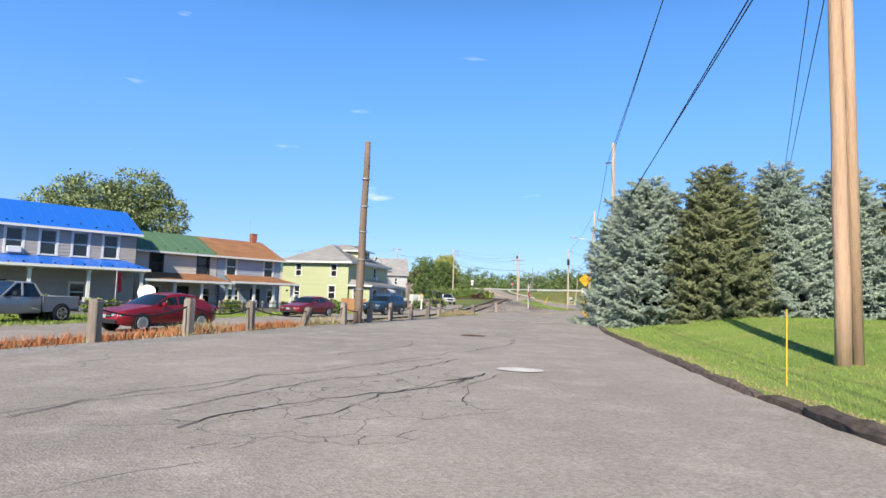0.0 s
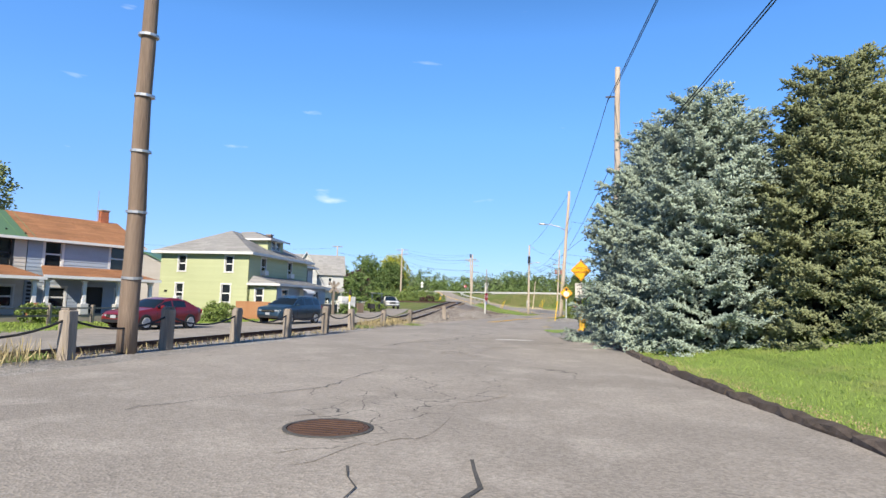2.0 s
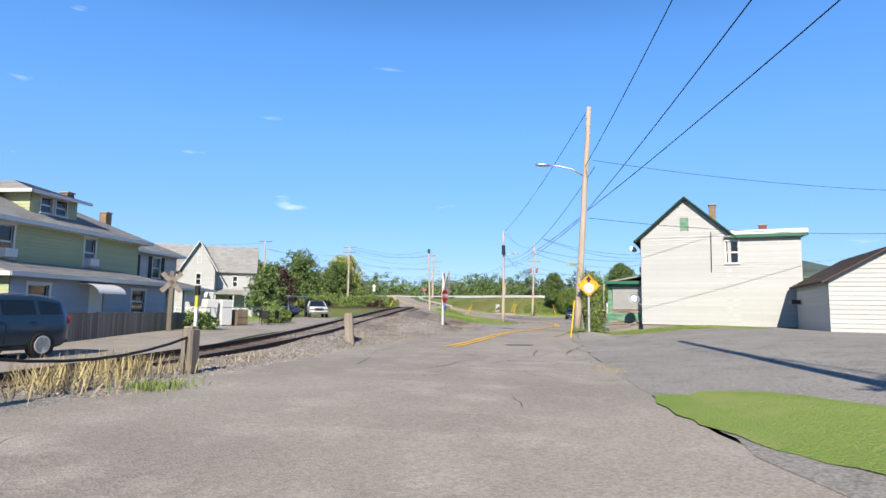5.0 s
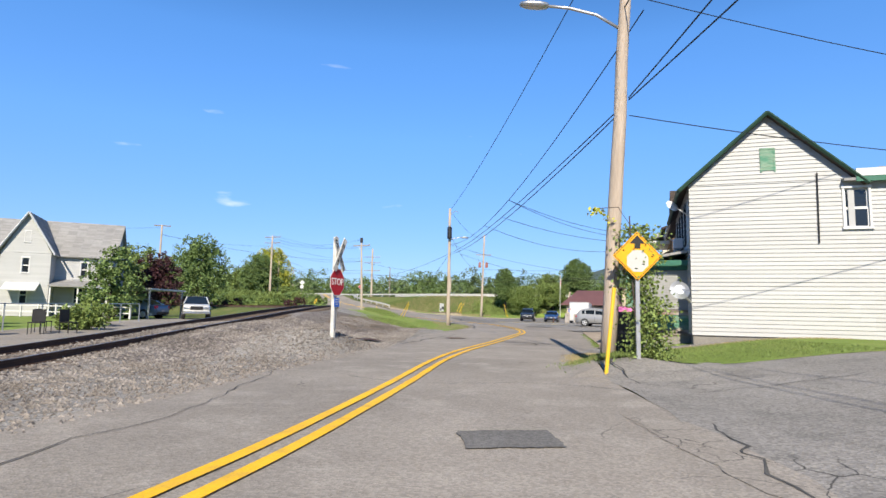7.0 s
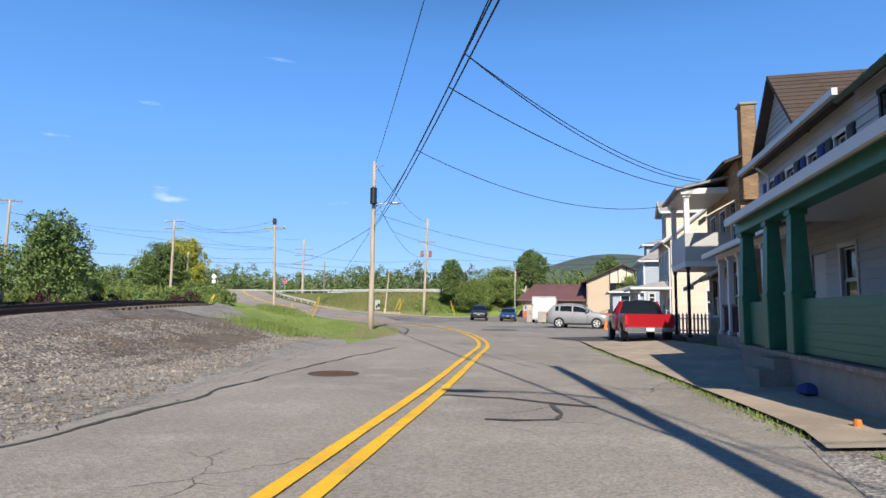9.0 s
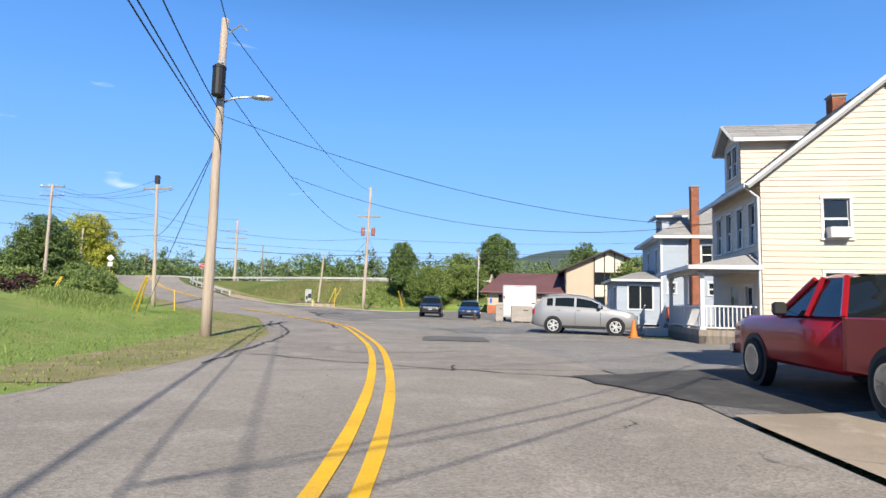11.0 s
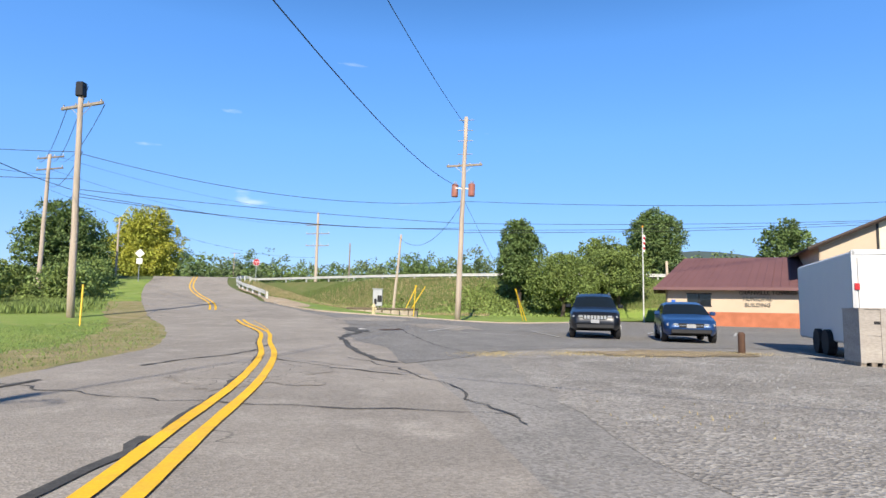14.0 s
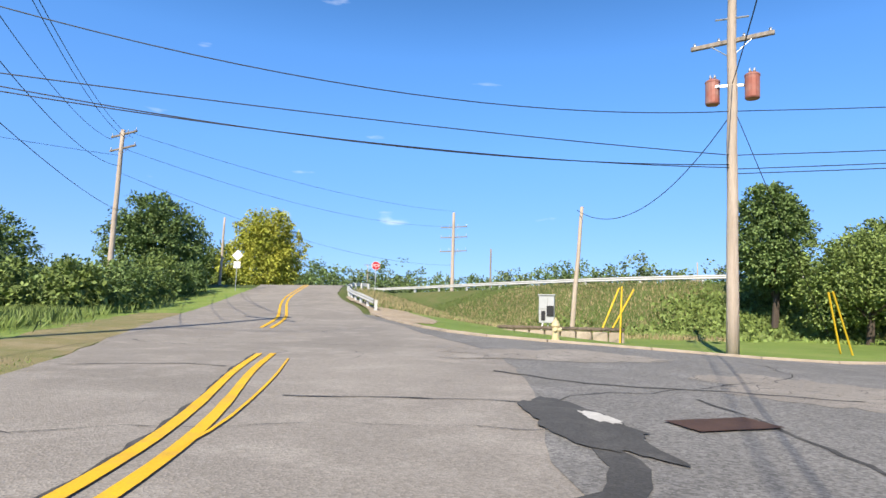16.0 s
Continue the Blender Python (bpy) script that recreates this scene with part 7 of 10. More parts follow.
    hs = [(0.75, 2.2, 1.0, 2.45)]
    s, m = wall(h, "sunroom_wall", (X, y0), (0, y0), 0.0, T, BLUE_SIDING, hs, course=0.18)
    part("picture_window", Geo().box(0.65, 0.75, -0.05, 0.05, 0.9, 2.55).box(2.2, 2.3, -0.05, 0.05, 0.9, 2.55).box(0.75, 2.2, -0.05, 0.05, 2.45, 2.55).box(0.75, 2.2, -0.07, 0.05, 0.9, 1.0).box(1.44, 1.5, -0.02, 0.05, 1.0, 2.45), WHITE, h, at=m)
    part("pane", Geo().box(0.75, 2.2, 0.02, 0.03, 1.0, 2.45), GLASS, h, at=m)
    # dark sheet in place of the sun room's unlit inside
    part("room_back", Geo().box(0.7, 2.25, 0.4, 0.42, 0.95, 2.5), UNLIT_DARK, h, at=m)
    fr = [(2.5, 2.9, 1.65, 2.2), (4.05, 4.95, 0.95, 2.35)]
    s, m = wall(h, "sunroom_wall", (X, y1), (X, y0), 0.0, T, BLUE_SIDING, fr, course=0.18)
    for q in fr:
        window(h, m, *q)
    part("front_door", Geo().box(0.9, 1.7, -0.03, 0.02, 0.15, 2.2).box(0.82, 0.9, -0.05, 0.02, 0.15, 2.28).box(1.7, 1.78, -0.05, 0.02, 0.15, 2.28).box(0.9, 1.7, -0.05, 0.02, 2.2, 2.28), WHITE, h, at=m)
    part("stair_rail", Geo().tube([(1.95, -1.3, 0.0), (1.95, -1.3, 0.85), (1.95, -0.1, 1.3)], 0.03, 6), WHITE, h, at=m)
    wall(h, "sunroom_wall", (0, y1), (X, y1), 0.0, T, BLUE_SIDING, course=0)
    slab_roof(h, [(X - 0.35, y0 - 0.4, T), (0.0, y0 - 0.4, T), (0, 2.6, T + 0.75), (X + 2.0, 2.6, T + 0.75)], SHINGLE, name="sunroom_roof")
    slab_roof(h, [(X - 0.35, y0 - 0.4, T), (X - 0.35, y1 + 0.4, T), (X + 2.0, 3.6, T + 0.75), (X + 2.0, 2.6, T + 0.75)], SHINGLE, name="sunroom_roof")
    slab_roof(h, [(X - 0.35, y1 + 0.4, T), (0, y1 + 0.4, T), (0, 3.6, T + 0.75), (X + 2.0, 3.6, T + 0.75)], SHINGLE, name="sunroom_roof")
    part("sunroom_fascia", Geo().box(X - 0.4, 0, y0 - 0.46, y0 - 0.38, T - 0.12, T + 0.03).box(X - 0.42, X - 0.34, y0 - 0.4, y1 + 0.4, T - 0.12, T + 0.03), WHITE, h)
    t = thing("oil_tank", pose(19.35, 113.75, 0.35, 0, 0, -ROW_DEG), "rusty red steel oil tank beside the chimney", "tank")
    part("drum", Geo().tube([(-0.95, 0, 0.65), (-0.9, 0, 0.65), (0.9, 0, 0.65), (0.95, 0, 0.65)], [0.3, 0.42, 0.42, 0.3], 16), TANK_RED, t, "faded orange-red drum")
    for x in (-0.7, 0.7):
        part("leg", Geo().box(x - 0.04, x + 0.04, -0.3, 0.3, -0.1, 0.3), RUST, t)


def municipal():
    h = thing("municipal_building", pose(14.2, 147.6, 0.35, 0, 0, -ROW_DEG), "low tan stucco municipal building with maroon roof and brick base", "building")
    W, L, E, R = 15.0, 9.0, 2.65, 5.0
    part("brick_base", Geo().box(0.0, W, -0.05, 0.1, -0.3, 0.95), BRICK, h, "red brick base course")
    holes = [(1.3, 2.8, 1.35, 2.15)]
    s, m = wall(h, "front_wall", (0, 0), (W, 0), 0.95, E, TAN_PANEL, holes, course=0)
    part("window", Geo().box(1.3, 2.8, 0.02, 0.05, 1.35, 2.15), GLASS, h, at=m)
    part("window_frame", Geo().box(1.25, 2.85, -0.02, 0.06, 1.29, 1.36).box(1.25, 2.85, -0.02, 0.06, 2.14, 2.21).box(2.02, 2.08, -0.01, 0.06, 1.35, 2.15), DARKMETAL, h, at=m)
    # dark sheet in place of the office's unlit inside
    part("room_back", Geo().box(1.2, 2.9, 0.3, 0.32, 1.25, 2.25), UNLIT_DARK, h, at=m)
    wall(h, "end_wall", (0, L), (0, 0), -0.3, E, TAN_PANEL, course=0, gable=(L / 2, R - 0.2))
    wall(h, "far_wall", (W, L), (0, L), -0.3, E, TAN_PANEL, course=0)
    for a, b in ((-0.7, 0), (L + 0.7, 1)):
        c = [(-0.8, a, E - 0.1), (W, a, E - 0.1), (W, L / 2, R), (-0.8 + 2.2, L / 2, R)]
        r = slab_roof(h, c, MAROON_ROOF, rows=0)
        metal_ribs(r, c, MAROON_ROOF, 0.5, guards=False)
    c = [(-0.8, -0.7, E - 0.1), (-0.8, L + 0.7, E - 0.1), (1.4, L / 2 + 0.01, R), (1.4, L / 2, R)]
    slab_roof(h, c, MAROON_ROOF, rows=0)
    part("fascia", Geo().box(-0.85, W, -0.78, -0.7, E - 0.25, E - 0.05).box(-0.88, -0.8, -0.75, L + 0.7, E - 0.25, E - 0.05), MAROON_ROOF, h)
    for w, size, x, z, mt in (("GRANVILLE TOWNSHIP", 0.36, 6.4, 2.24, DARKMETAL), ("MUNICIPAL", 0.34, 5.6, 1.85, BLOCK), ("BUILDING", 0.34, 5.6, 1.46, BLOCK)):
        part("lettering", text_mesh(w, size, mt, 0.02), mt, h, "raised metal words " + w, at=pose(x, -0.06, z) @ UP)
    part("notice", Geo().box(0.3, 0.55, -0.04, 0, 1.2, 1.75), SIGN_BLUE, h, "small blue parking notice")
    g = thing("hall_building", pose(22.4, 143.8, 0.3, 0, 0, -ROW_DEG), "tan gabled hall with dark timber strips and tall windows", "building")
    W2, L2, E2, A2 = 9.6, 12.0, 5.3, 7.35
    holes = [(3.2 + 1.1 * k, 4.2 + 1.1 * k, 3.55, 4.95) for k in range(3)] + [(3.2, 4.2, 0.9, 2.2), (5.4, 6.4, 0.9, 2.2)]
    s, m = wall(g, "front_wall", (0, 0), (W2, 0), 0.9, E2, TAN_PANEL, holes, course=0, gable=(W2 / 2, A2))
    part("brick_base", Geo().box(0, W2, -0.04, 0.12, -0.3, 0.9), BRICK, g, "red brick base course")
    for k, (a, b) in enumerate(((3.15, 4.25), (4.25, 5.35), (5.35, 6.45))):
        for z0, z1 in ((2.3, 3.5), (5.0, 5.3 + (1.5, 1.85, 1.5)[k])):
            part("cream_panel", Geo().box(a + 0.05, b - 0.05, -0.03, 0.0, z0, z1), CREAM, g, "cream infill panel")
    for x in (3.15, 4.25, 5.35, 6.45):
        part("timber_strip", Geo().box(x - 0.06, x + 0.06, -0.07, 0.0, 0.9, E2 + (1.35 if x in (3.15, 6.45) else 1.85)), DARKMETAL, g, "dark timber strip")
    for a, b, c, d in holes:
        part("window", Geo().box(a, b, 0.02, 0.04, c, d), GLASS, g, at=m)
        # dark sheet in place of the hall's unlit inside
        part("room_back", Geo().box(a - 0.02, b + 0.02, 0.3, 0.32, c - 0.02, d + 0.02), UNLIT_DARK, g, at=m)
    wall(g, "side_wall", (0, L2), (0, 0), -0.3, E2, TAN_PANEL, course=0)
    wall(g, "side_wall", (W2, 0), (W2, L2), -0.3, E2, TAN_PANEL, course=0)
    for s0 in (-0.7, W2 + 0.7):
        slab_roof(g, [(s0, -0.6, E2 - 0.25), (s0, L2, E2 - 0.25), (W2 / 2, L2, A2 + 0.15), (W2 / 2, -0.6, A2 + 0.15)], SHINGLE_DK)
        trim_bar(g, (s0, -0.62, E2 - 0.3), (W2 / 2, -0.62, A2 + 0.08), 0.12, SHINGLE_DK, "rake_trim")


def left_row():
    """The attached houses beyond the railway: blue, green and brown roofs."""
    specs = [(-37.77, 14.40, -30.0, 17.9, 5.15, 6.75, GREY_SIDING, BLUE_ROOF, "grey row house with bright blue metal roofs", [16.4 - 1.68 * k for k in range(9)], (3.4, 4.85), 2.55),
             (-31.22, 32.1, -26.0, 6.35, 4.4, 5.9, LGREY_SIDING, GREEN_ROOF, "pale grey row house with green metal roof", [1.75, 5.25], (2.78, 4.12), 2.05),
             (-28.42, 37.85, -26.0, 5.7, 4.4, 5.9, BLUE_SIDING, SHINGLE_BR, "pale blue row house with brown shingle roof", [1.2, 4.55], (2.85, 4.2), 2.15)]
    for hx, hy, turn, L, E, R, side, roof, label, wins, wz, pz in specs:
        h = thing("house", pose(hx, hy, -0.3, 0, 0, turn), label, "house")
        n = 5 if roof is BLUE_ROOF else 2
        part("foundation", Geo().box(-7, 0, 0, L, -0.4, 0.4), BLOCK, h)
        holes = [(w - 0.4, w + 0.4, *wz) for w in wins]
        low = [(L * 0.25 - 0.5, L * 0.25 + 0.5, 0.7, 1.75), (L * 0.6 - 0.45, L * 0.6 + 0.45, 0.3, 1.85), (L * 0.8, L * 0.8 + 0.8, 0.7, 1.75)]
        f, m = wall(h, "front_wall", (0, 0), (0, L), 0.0, E, side, holes + low, course=0.2)
        for k, q in enumerate(holes):
            window(h, m, *q, frame_w=0.12, trim=WHITE if n == 5 or side == BLUE_SIDING else SIGN_BLACK, ac=(n == 5 and k == 3), blind=0.3)
        for q in (low[0], low[2]):
            window(h, m, *q)
        part("front_door", Geo().box(low[1][0], low[1][1], 0.03, 0.08, 0.3, 1.85), SIGN_BLACK, h, at=m)
        wall(h, "side_wall", (-7, 0), (0, 0), 0.0, E, side, gable=(3.5, R), course=0.2)
        wall(h, "side_wall", (0, L), (-7, L), 0.0, E, side, gable=(3.5, R), course=0.2)
        wall(h, "back_wall", (-7, L), (-7, 0), 0.0, E, side, course=0)
        for s0 in (0.45, -7.45):
            c = [(s0, -0.15, E - 0.12), (s0, L + 0.25, E - 0.12), (-3.5, L + 0.25, R + 0.1), (-3.5, -0.15, R + 0.1)]
            r = slab_roof(h, c, roof, rows=0 if roof in (BLUE_ROOF, GREEN_ROOF) else 0.22)
            if roof in (BLUE_ROOF, GREEN_ROOF):
                metal_ribs(r, c, roof, 0.75)
        part("gutter", Geo().box(0.42, 0.54, -0.15, L + 0.25, E - 0.24, E - 0.1), WHITE, h)
        # porch
        X = 2.35
        part("porch_floor", Geo().box(0, X, 0.1, L - 0.1, -0.1, 0.3), BLOCK, h)
        k = max(3, int(L / 2.7))
        for i in range(k + 1):
            y = 0.25 + (L - 0.5) * i / k
            porch_post(h, X - 0.15, y, 0.3, pz, WHITE, 0.09)
            part("post_plinth", Geo().box(X - 0.35, X + 0.05, y - 0.2, y + 0.2, 0.3, 0.95, c=0.03), SHINGLE_BR if side is LGREY_SIDING else WHITE_SIDING, h)
        part("porch_beam", Geo().box(X - 0.28, X - 0.05, 0.1, L - 0.1, pz, pz + 0.2), WHITE, h)
        proof = BLUE_ROOF if roof is BLUE_ROOF else SHINGLE_BR
        c = [(X + 0.35, -0.1, pz + 0.15), (X + 0.35, L + 0.1, pz + 0.15), (0, L - 0.7, pz + 0.75), (0, 0.7, pz + 0.75)]
        r = slab_roof(h, c, proof, name="porch_roof", rows=0.22 if proof is SHINGLE_BR else 0)
        if proof is BLUE_ROOF:
            metal_ribs(r, c, proof, 0.75)
            for y, yy in ((L + 0.1, L - 0.7), (-0.1, 0.7)):
                slab_roof(h, [(X + 0.35, y, pz + 0.15), (0.0, y, pz + 0.15), (0, yy, pz + 0.75), (0.01, yy, pz + 0.75)], proof, name="porch_roof", rows=0)
        part("porch_fascia", Geo().box(X + 0.33, X + 0.4, -0.1, L + 0.1, pz + 0.05, pz + 0.2), WHITE, h)
        # narrow strip at the porch's back in the same unlit dark colour
        part("porch_back", Geo().box(0.0, 0.02, 0.1, 0.3, 0.3, pz), UNLIT_DARK, h)
        if roof is SHINGLE_BR:
            bricks(h, -3.7, -3.25, L - 0.85, L - 0.4, R - 0.4, R + 0.75, BRICK)
            part("aerial", Geo().tube([(-3.5, L - 1.0, R - 0.2), (-3.5, L - 1.0, R + 2.0)], 0.02, 5), STEEL, h)


def lime_house():
    h = thing("house", pose(-23.7, 52.1, -0.1), "lime yellow-green two-storey house with grey hip roof", "house")
    W, L, E, A = 7.3, 10.6, 4.75, 6.75
    part("foundation", Geo().box(-W, 0, 0.02, L, -0.5, 0.15), BLOCK, h)
    holes = [(1.5, 2.1, 3.2, 4.4), (5.4, 6.0, 3.2, 4.4), (1.4, 2.0, 0.95, 2.25), (5.2, 5.9, 0.95, 2.25)]
    s, m = wall(h, "side_wall", (-W, 0), (0, 0), 0.1, E, LIME_SIDING, holes, course=0.15)
    for k, q in enumerate(holes):
        window(h, m, *q, ac=(k == 2), blind=0.45)
    fh = [(1.9, 2.6, 3.1, 4.4), (6.6, 7.3, 3.1, 4.4)]
    s, m = wall(h, "front_wall", (0, 0), (0, L), 0.1, E, LIME_SIDING, fh, course=0.15)
    for q in fh:
        window(h, m, *q, ac=True, blind=0.4)
    wall(h, "far_wall", (0, L), (-W, L), 0.1, E, LIME_SIDING, course=0)
    wall(h, "back_wall", (-W, L), (-W, 0), 0.1, E, LIME_SIDING, course=0)
    o, e, rx, r0, r1 = 0.5, E - 0.05, -W / 2, 3.6, L - 3.6
    for c in ([(o, -o, e), (o, L + o, e), (rx, r1, A), (rx, r0, A)], [(-W - o, -o, e), (-W - o, L + o, e), (rx, r1, A), (rx, r0, A)],
              [(-W - o, -o, e), (o, -o, e), (rx, r0, A), (rx - 0.01, r0, A)], [(-W - o, L + o, e), (o, L + o, e), (rx, r1, A), (rx - 0.01, r1, A)]):
        slab_roof(h, c, SHINGLE)
    part("eave_trim", Geo().box(-W - o, o, -o - 0.05, -o + 0.02, e - 0.18, e).box(o - 0.02, o + 0.05, -o, L + o, e - 0.18, e), WHITE, h)
    part("soffit", Geo().box(-W - o, o, -o, L + o, e - 0.18, e - 0.15), WHITE, h)
    wall(h, "dormer_wall", (-0.55, 3.9), (-0.55, 6.6), 5.1, 6.15, LIME_SIDING, [(0.55, 1.2, 5.3, 6.0), (1.4, 2.05, 5.3, 6.0)], course=0.15)
    for q in ((0.55, 1.2), (1.4, 2.05)):
        window(h, pose(-0.55, 3.9, 0, 0, 0, 90), *q, 5.3, 6.0, frame_w=0.05)
    wall(h, "dormer_wall", (-3, 3.9), (-0.55, 3.9), 5.1, 6.15, LIME_SIDING, course=0.15)
    slab_roof(h, [(-0.15, 3.5, 6.12), (-0.15, 7.0, 6.12), (-2.4, 5.6, 6.85), (-2.4, 4.9, 6.85)], SHINGLE, name="dormer_roof")
    slab_roof(h, [(-0.15, 3.5, 6.12), (-3.6, 3.5, 6.12), (-3.6, 5.2, 6.85), (-2.4, 4.9, 6.85)], SHINGLE, name="dormer_roof")
    part("dormer_fascia", Geo().box(-0.16, -0.1, 3.45, 7.05, 6.0, 6.14).box(-3.4, -0.1, 3.43, 3.5, 6.0, 6.14), WHITE, h)
    bricks(h, -3.2, -2.75, 8.6, 9.05, 5.9, 7.0, BRICK)
    # enclosed porch
    X = 2.2
    hs = [(0.5, 1.1, 1.0, 2.0)]
    s, m = wall(h, "porch_wall", (0.0, 0.3), (X, 0.3), 0.1, 2.35, LIME_SIDING, hs, course=0.15)
    window(h, m, *hs[0])
    ph = [(0.8, 1.8, 0.95, 2.0), (4.0, 4.9, 0.2, 2.1), (6.8, 7.8, 0.95, 2.0)]
    s, m = wall(h, "porch_wall", (X, 0.3), (X, 9.8), 0.1, 2.35, BLUE_SIDING, ph, course=0.15)
    for q in (ph[0], ph[2]):
        window(h, m, *q)
    part("front_door", Geo().box(4.0, 4.9, 0.03, 0.08, 0.2, 2.1), WHITE, h, at=m)
    wall(h, "porch_wall", (X, 9.8), (0, 9.8), 0.1, 2.35, LIME_SIDING, course=0)
    slab_roof(h, [(X + 0.4, -0.1, 2.38), (X + 0.4, 10.2, 2.38), (0, 9.4, 3.0), (0, 0.7, 3.0)], SHINGLE, name="porch_roof")
    slab_roof(h, [(X + 0.4, -0.1, 2.38), (0, -0.1, 2.38), (0, 0.7, 3.0), (0.01, 0.7, 3.0)], SHINGLE, name="porch_roof")
    part("porch_fascia", Geo().box(X + 0.38, X + 0.44, -0.1, 10.2, 2.26, 2.42).box(0, X + 0.42, -0.16, -0.09, 2.26, 2.42), WHITE, h)
    aw = part("door_awning", Geo().tube([(X + 0.02, 3.7, 2.15), (X + 0.02, 5.2, 2.15)], 0.02, 5), WHITE, h, "rounded white door awning")
    n = 8
    part("canopy", Geo().add([(X + 1.0 * math.sin(k * math.pi / 16), y, 1.75 + 0.45 * math.cos(k * math.pi / 16)) for y in (3.6, 5.3) for k in range(n + 1)], [(k, k + 1, n + 2 + k, n + 1 + k) for k in range(n)]), WHITE, aw)
    part("meter", Geo().box(-6.8, -6.6, -0.1, 0, 1.6, 1.75), DARKMETAL, h)
    # plank fence by the street
    f = thing("plank_fence", pose(-20.4, 50.8, height(-20.4, 50.8)), "weathered grey and brown plank fence", "fence")
    me = Geo().box(-0.01, 0.01, -0.07, 0.07, 0.02, 1.25).mesh("plank", WOOD_GREY)
    part("rail", Geo().box(-0.06, -0.02, 0, 11.5, 0.3, 0.38).box(-0.06, -0.02, 0, 11.5, 0.95, 1.03), WOOD_GREY, f)
    for k in range(76):
        part("plank", me, WOOD_GREY, f, at=pose(0, 0.08 + 0.15 * k, random.uniform(-0.03, 0.03)))
    f = thing("plank_fence", pose(-23.4, 50.2, height(-23.4, 50.2), 0, 0, -72), "reddish brown board fence at the house corner", "fence")
    me = Geo().box(-0.01, 0.01, -0.07, 0.07, 0.02, 1.35).mesh("plank", SHINGLE_BR)
    for k in range(16):
        part("plank", me, SHINGLE_BR, f, at=pose(0, 0.15 * k, 0))


def grey_white_house():
    h = thing("house", pose(-26.9, 64.0, 0.0), "white house with dark shutters, grey roof and front porch", "house")
    W, L, E, A = 7.0, 7.6, 4.7, 6.6
    holes = [(2.3, 3.1, 3.0, 4.3), (4.9, 5.7, 3.0, 4.3), (2.4, 3.3, 0.8, 2.1), (5.0, 5.8, 0.8, 2.1)]
    part("foundation", Geo().box(-W, 0, 0, L, -0.5, 0.15), BLOCK, h)
    s, m = wall(h, "front_wall", (0, 0), (0, L), 0.1, E, WHITE_SIDING, holes, course=0.18)
    for k, q in enumerate(holes):
        window(h, m, *q, shutters=SIGN_BLACK if k < 2 else None, blind=0.4)
    wall(h, "side_wall", (-W, 0), (0, 0), 0.1, E, WHITE_SIDING, course=0.18)
    wall(h, "far_wall", (0, L), (-W, L), 0.1, E, WHITE_SIDING, course=0.18)
    wall(h, "back_wall", (-W, L), (-W, 0), 0.1, E, WHITE_SIDING, course=0)
    o, e, rx = 0.45, E - 0.05, -W / 2
    for c in ([(o, -o, e), (o, L + o, e), (rx, L - 3.2, A), (rx, 3.2, A)], [(-W - o, -o, e), (-W - o, L + o, e), (rx, L - 3.2, A), (rx, 3.2, A)],
              [(-W - o, -o, e), (o, -o, e), (rx, 3.2, A), (rx - 0.01, 3.2, A)], [(-W - o, L + o, e), (o, L + o, e), (rx, L - 3.2, A), (rx - 0.01, L - 3.2, A)]):
        slab_roof(h, c, SHINGLE)
    part("eave_trim", Geo().box(o - 0.02, o + 0.05, -o, L + o, e - 0.16, e).box(-W - o, o, L + o - 0.02, L + o + 0.05, e - 0.16, e), WHITE, h)
    bricks(h, rx - 0.25, rx + 0.25, 4.6, 5.1, A - 0.4, A + 0.6, BRICK_TAN)
    X = 2.4
    part("porch_floor", Geo().box(0, X, 0.1, L, -0.3, 0.2), WOOD_GREY, h)
    for y in (0.3, 2.6, 5.0, 7.3):
        porch_post(h, X - 0.15, y, 0.2, 2.2, WHITE, 0.07)
    part("porch_beam", Geo().box(X - 0.25, X - 0.05, 0, L, 2.2, 2.4), WHITE, h)
    slab_roof(h, [(X + 0.4, -0.3, 2.3), (X + 0.4, L + 0.5, 2.3), (0, L - 0.4, 2.95), (0, 0.5, 2.95)], SHINGLE, name="porch_roof")
    slab_roof(h, [(X + 0.4, L + 0.5, 2.3), (0, L + 0.5, 2.3), (0, L - 0.4, 2.95), (0.01, L - 0.4, 2.95)], SHINGLE, name="porch_roof")
    part("porch_fascia", Geo().box(X + 0.37, X + 0.43, -0.3, L + 0.5, 2.2, 2.34), WHITE, h)
    part("roller_blind", Geo().box(X - 0.1, X - 0.08, 5.1, 7.2, 1.5, 2.2), BLIND, h)
    # household things standing outside
    def fridge(x, y, rot, lean):
        r = thing("refrigerator", pose(x, y, height(x, y) + 0.04, 0, lean, rot), "discarded white refrigerator in front of the porch", "refrigerator")
        part("cabinet", Geo().box(-0.35, 0.35, -0.33, 0.33, 0, 1.55, c=0.03), WHITE, r)
        part("door", Geo().box(-0.34, 0.34, -0.4, -0.34, 0.05, 1.05, c=0.02), WHITE, r)
        part("door", Geo().box(-0.34, 0.34, -0.4, -0.34, 1.08, 1.53, c=0.02), WHITE, r)
    fridge(-21.5, 66.2, 55, 6)
    fridge(-20.9, 67.0, 60, 0)
    c = thing("wooden_cabinet", pose(-20.3, 67.9, height(-20.3, 67.9) + 0.04, 0, 0, 60), "brown wooden cabinet standing outside", "cabinet")
    part("body", Geo().box(-0.4, 0.4, -0.3, 0.3, 0, 0.95, c=0.02), WOOD_BROWN, c)
    part("drawer", Geo().box(-0.36, 0.36, -0.33, -0.3, 0.1, 0.45), WOOD_BROWN, c)
    part("drawer", Geo().box(-0.36, 0.36, -0.33, -0.3, 0.5, 0.88), WOOD_BROWN, c)
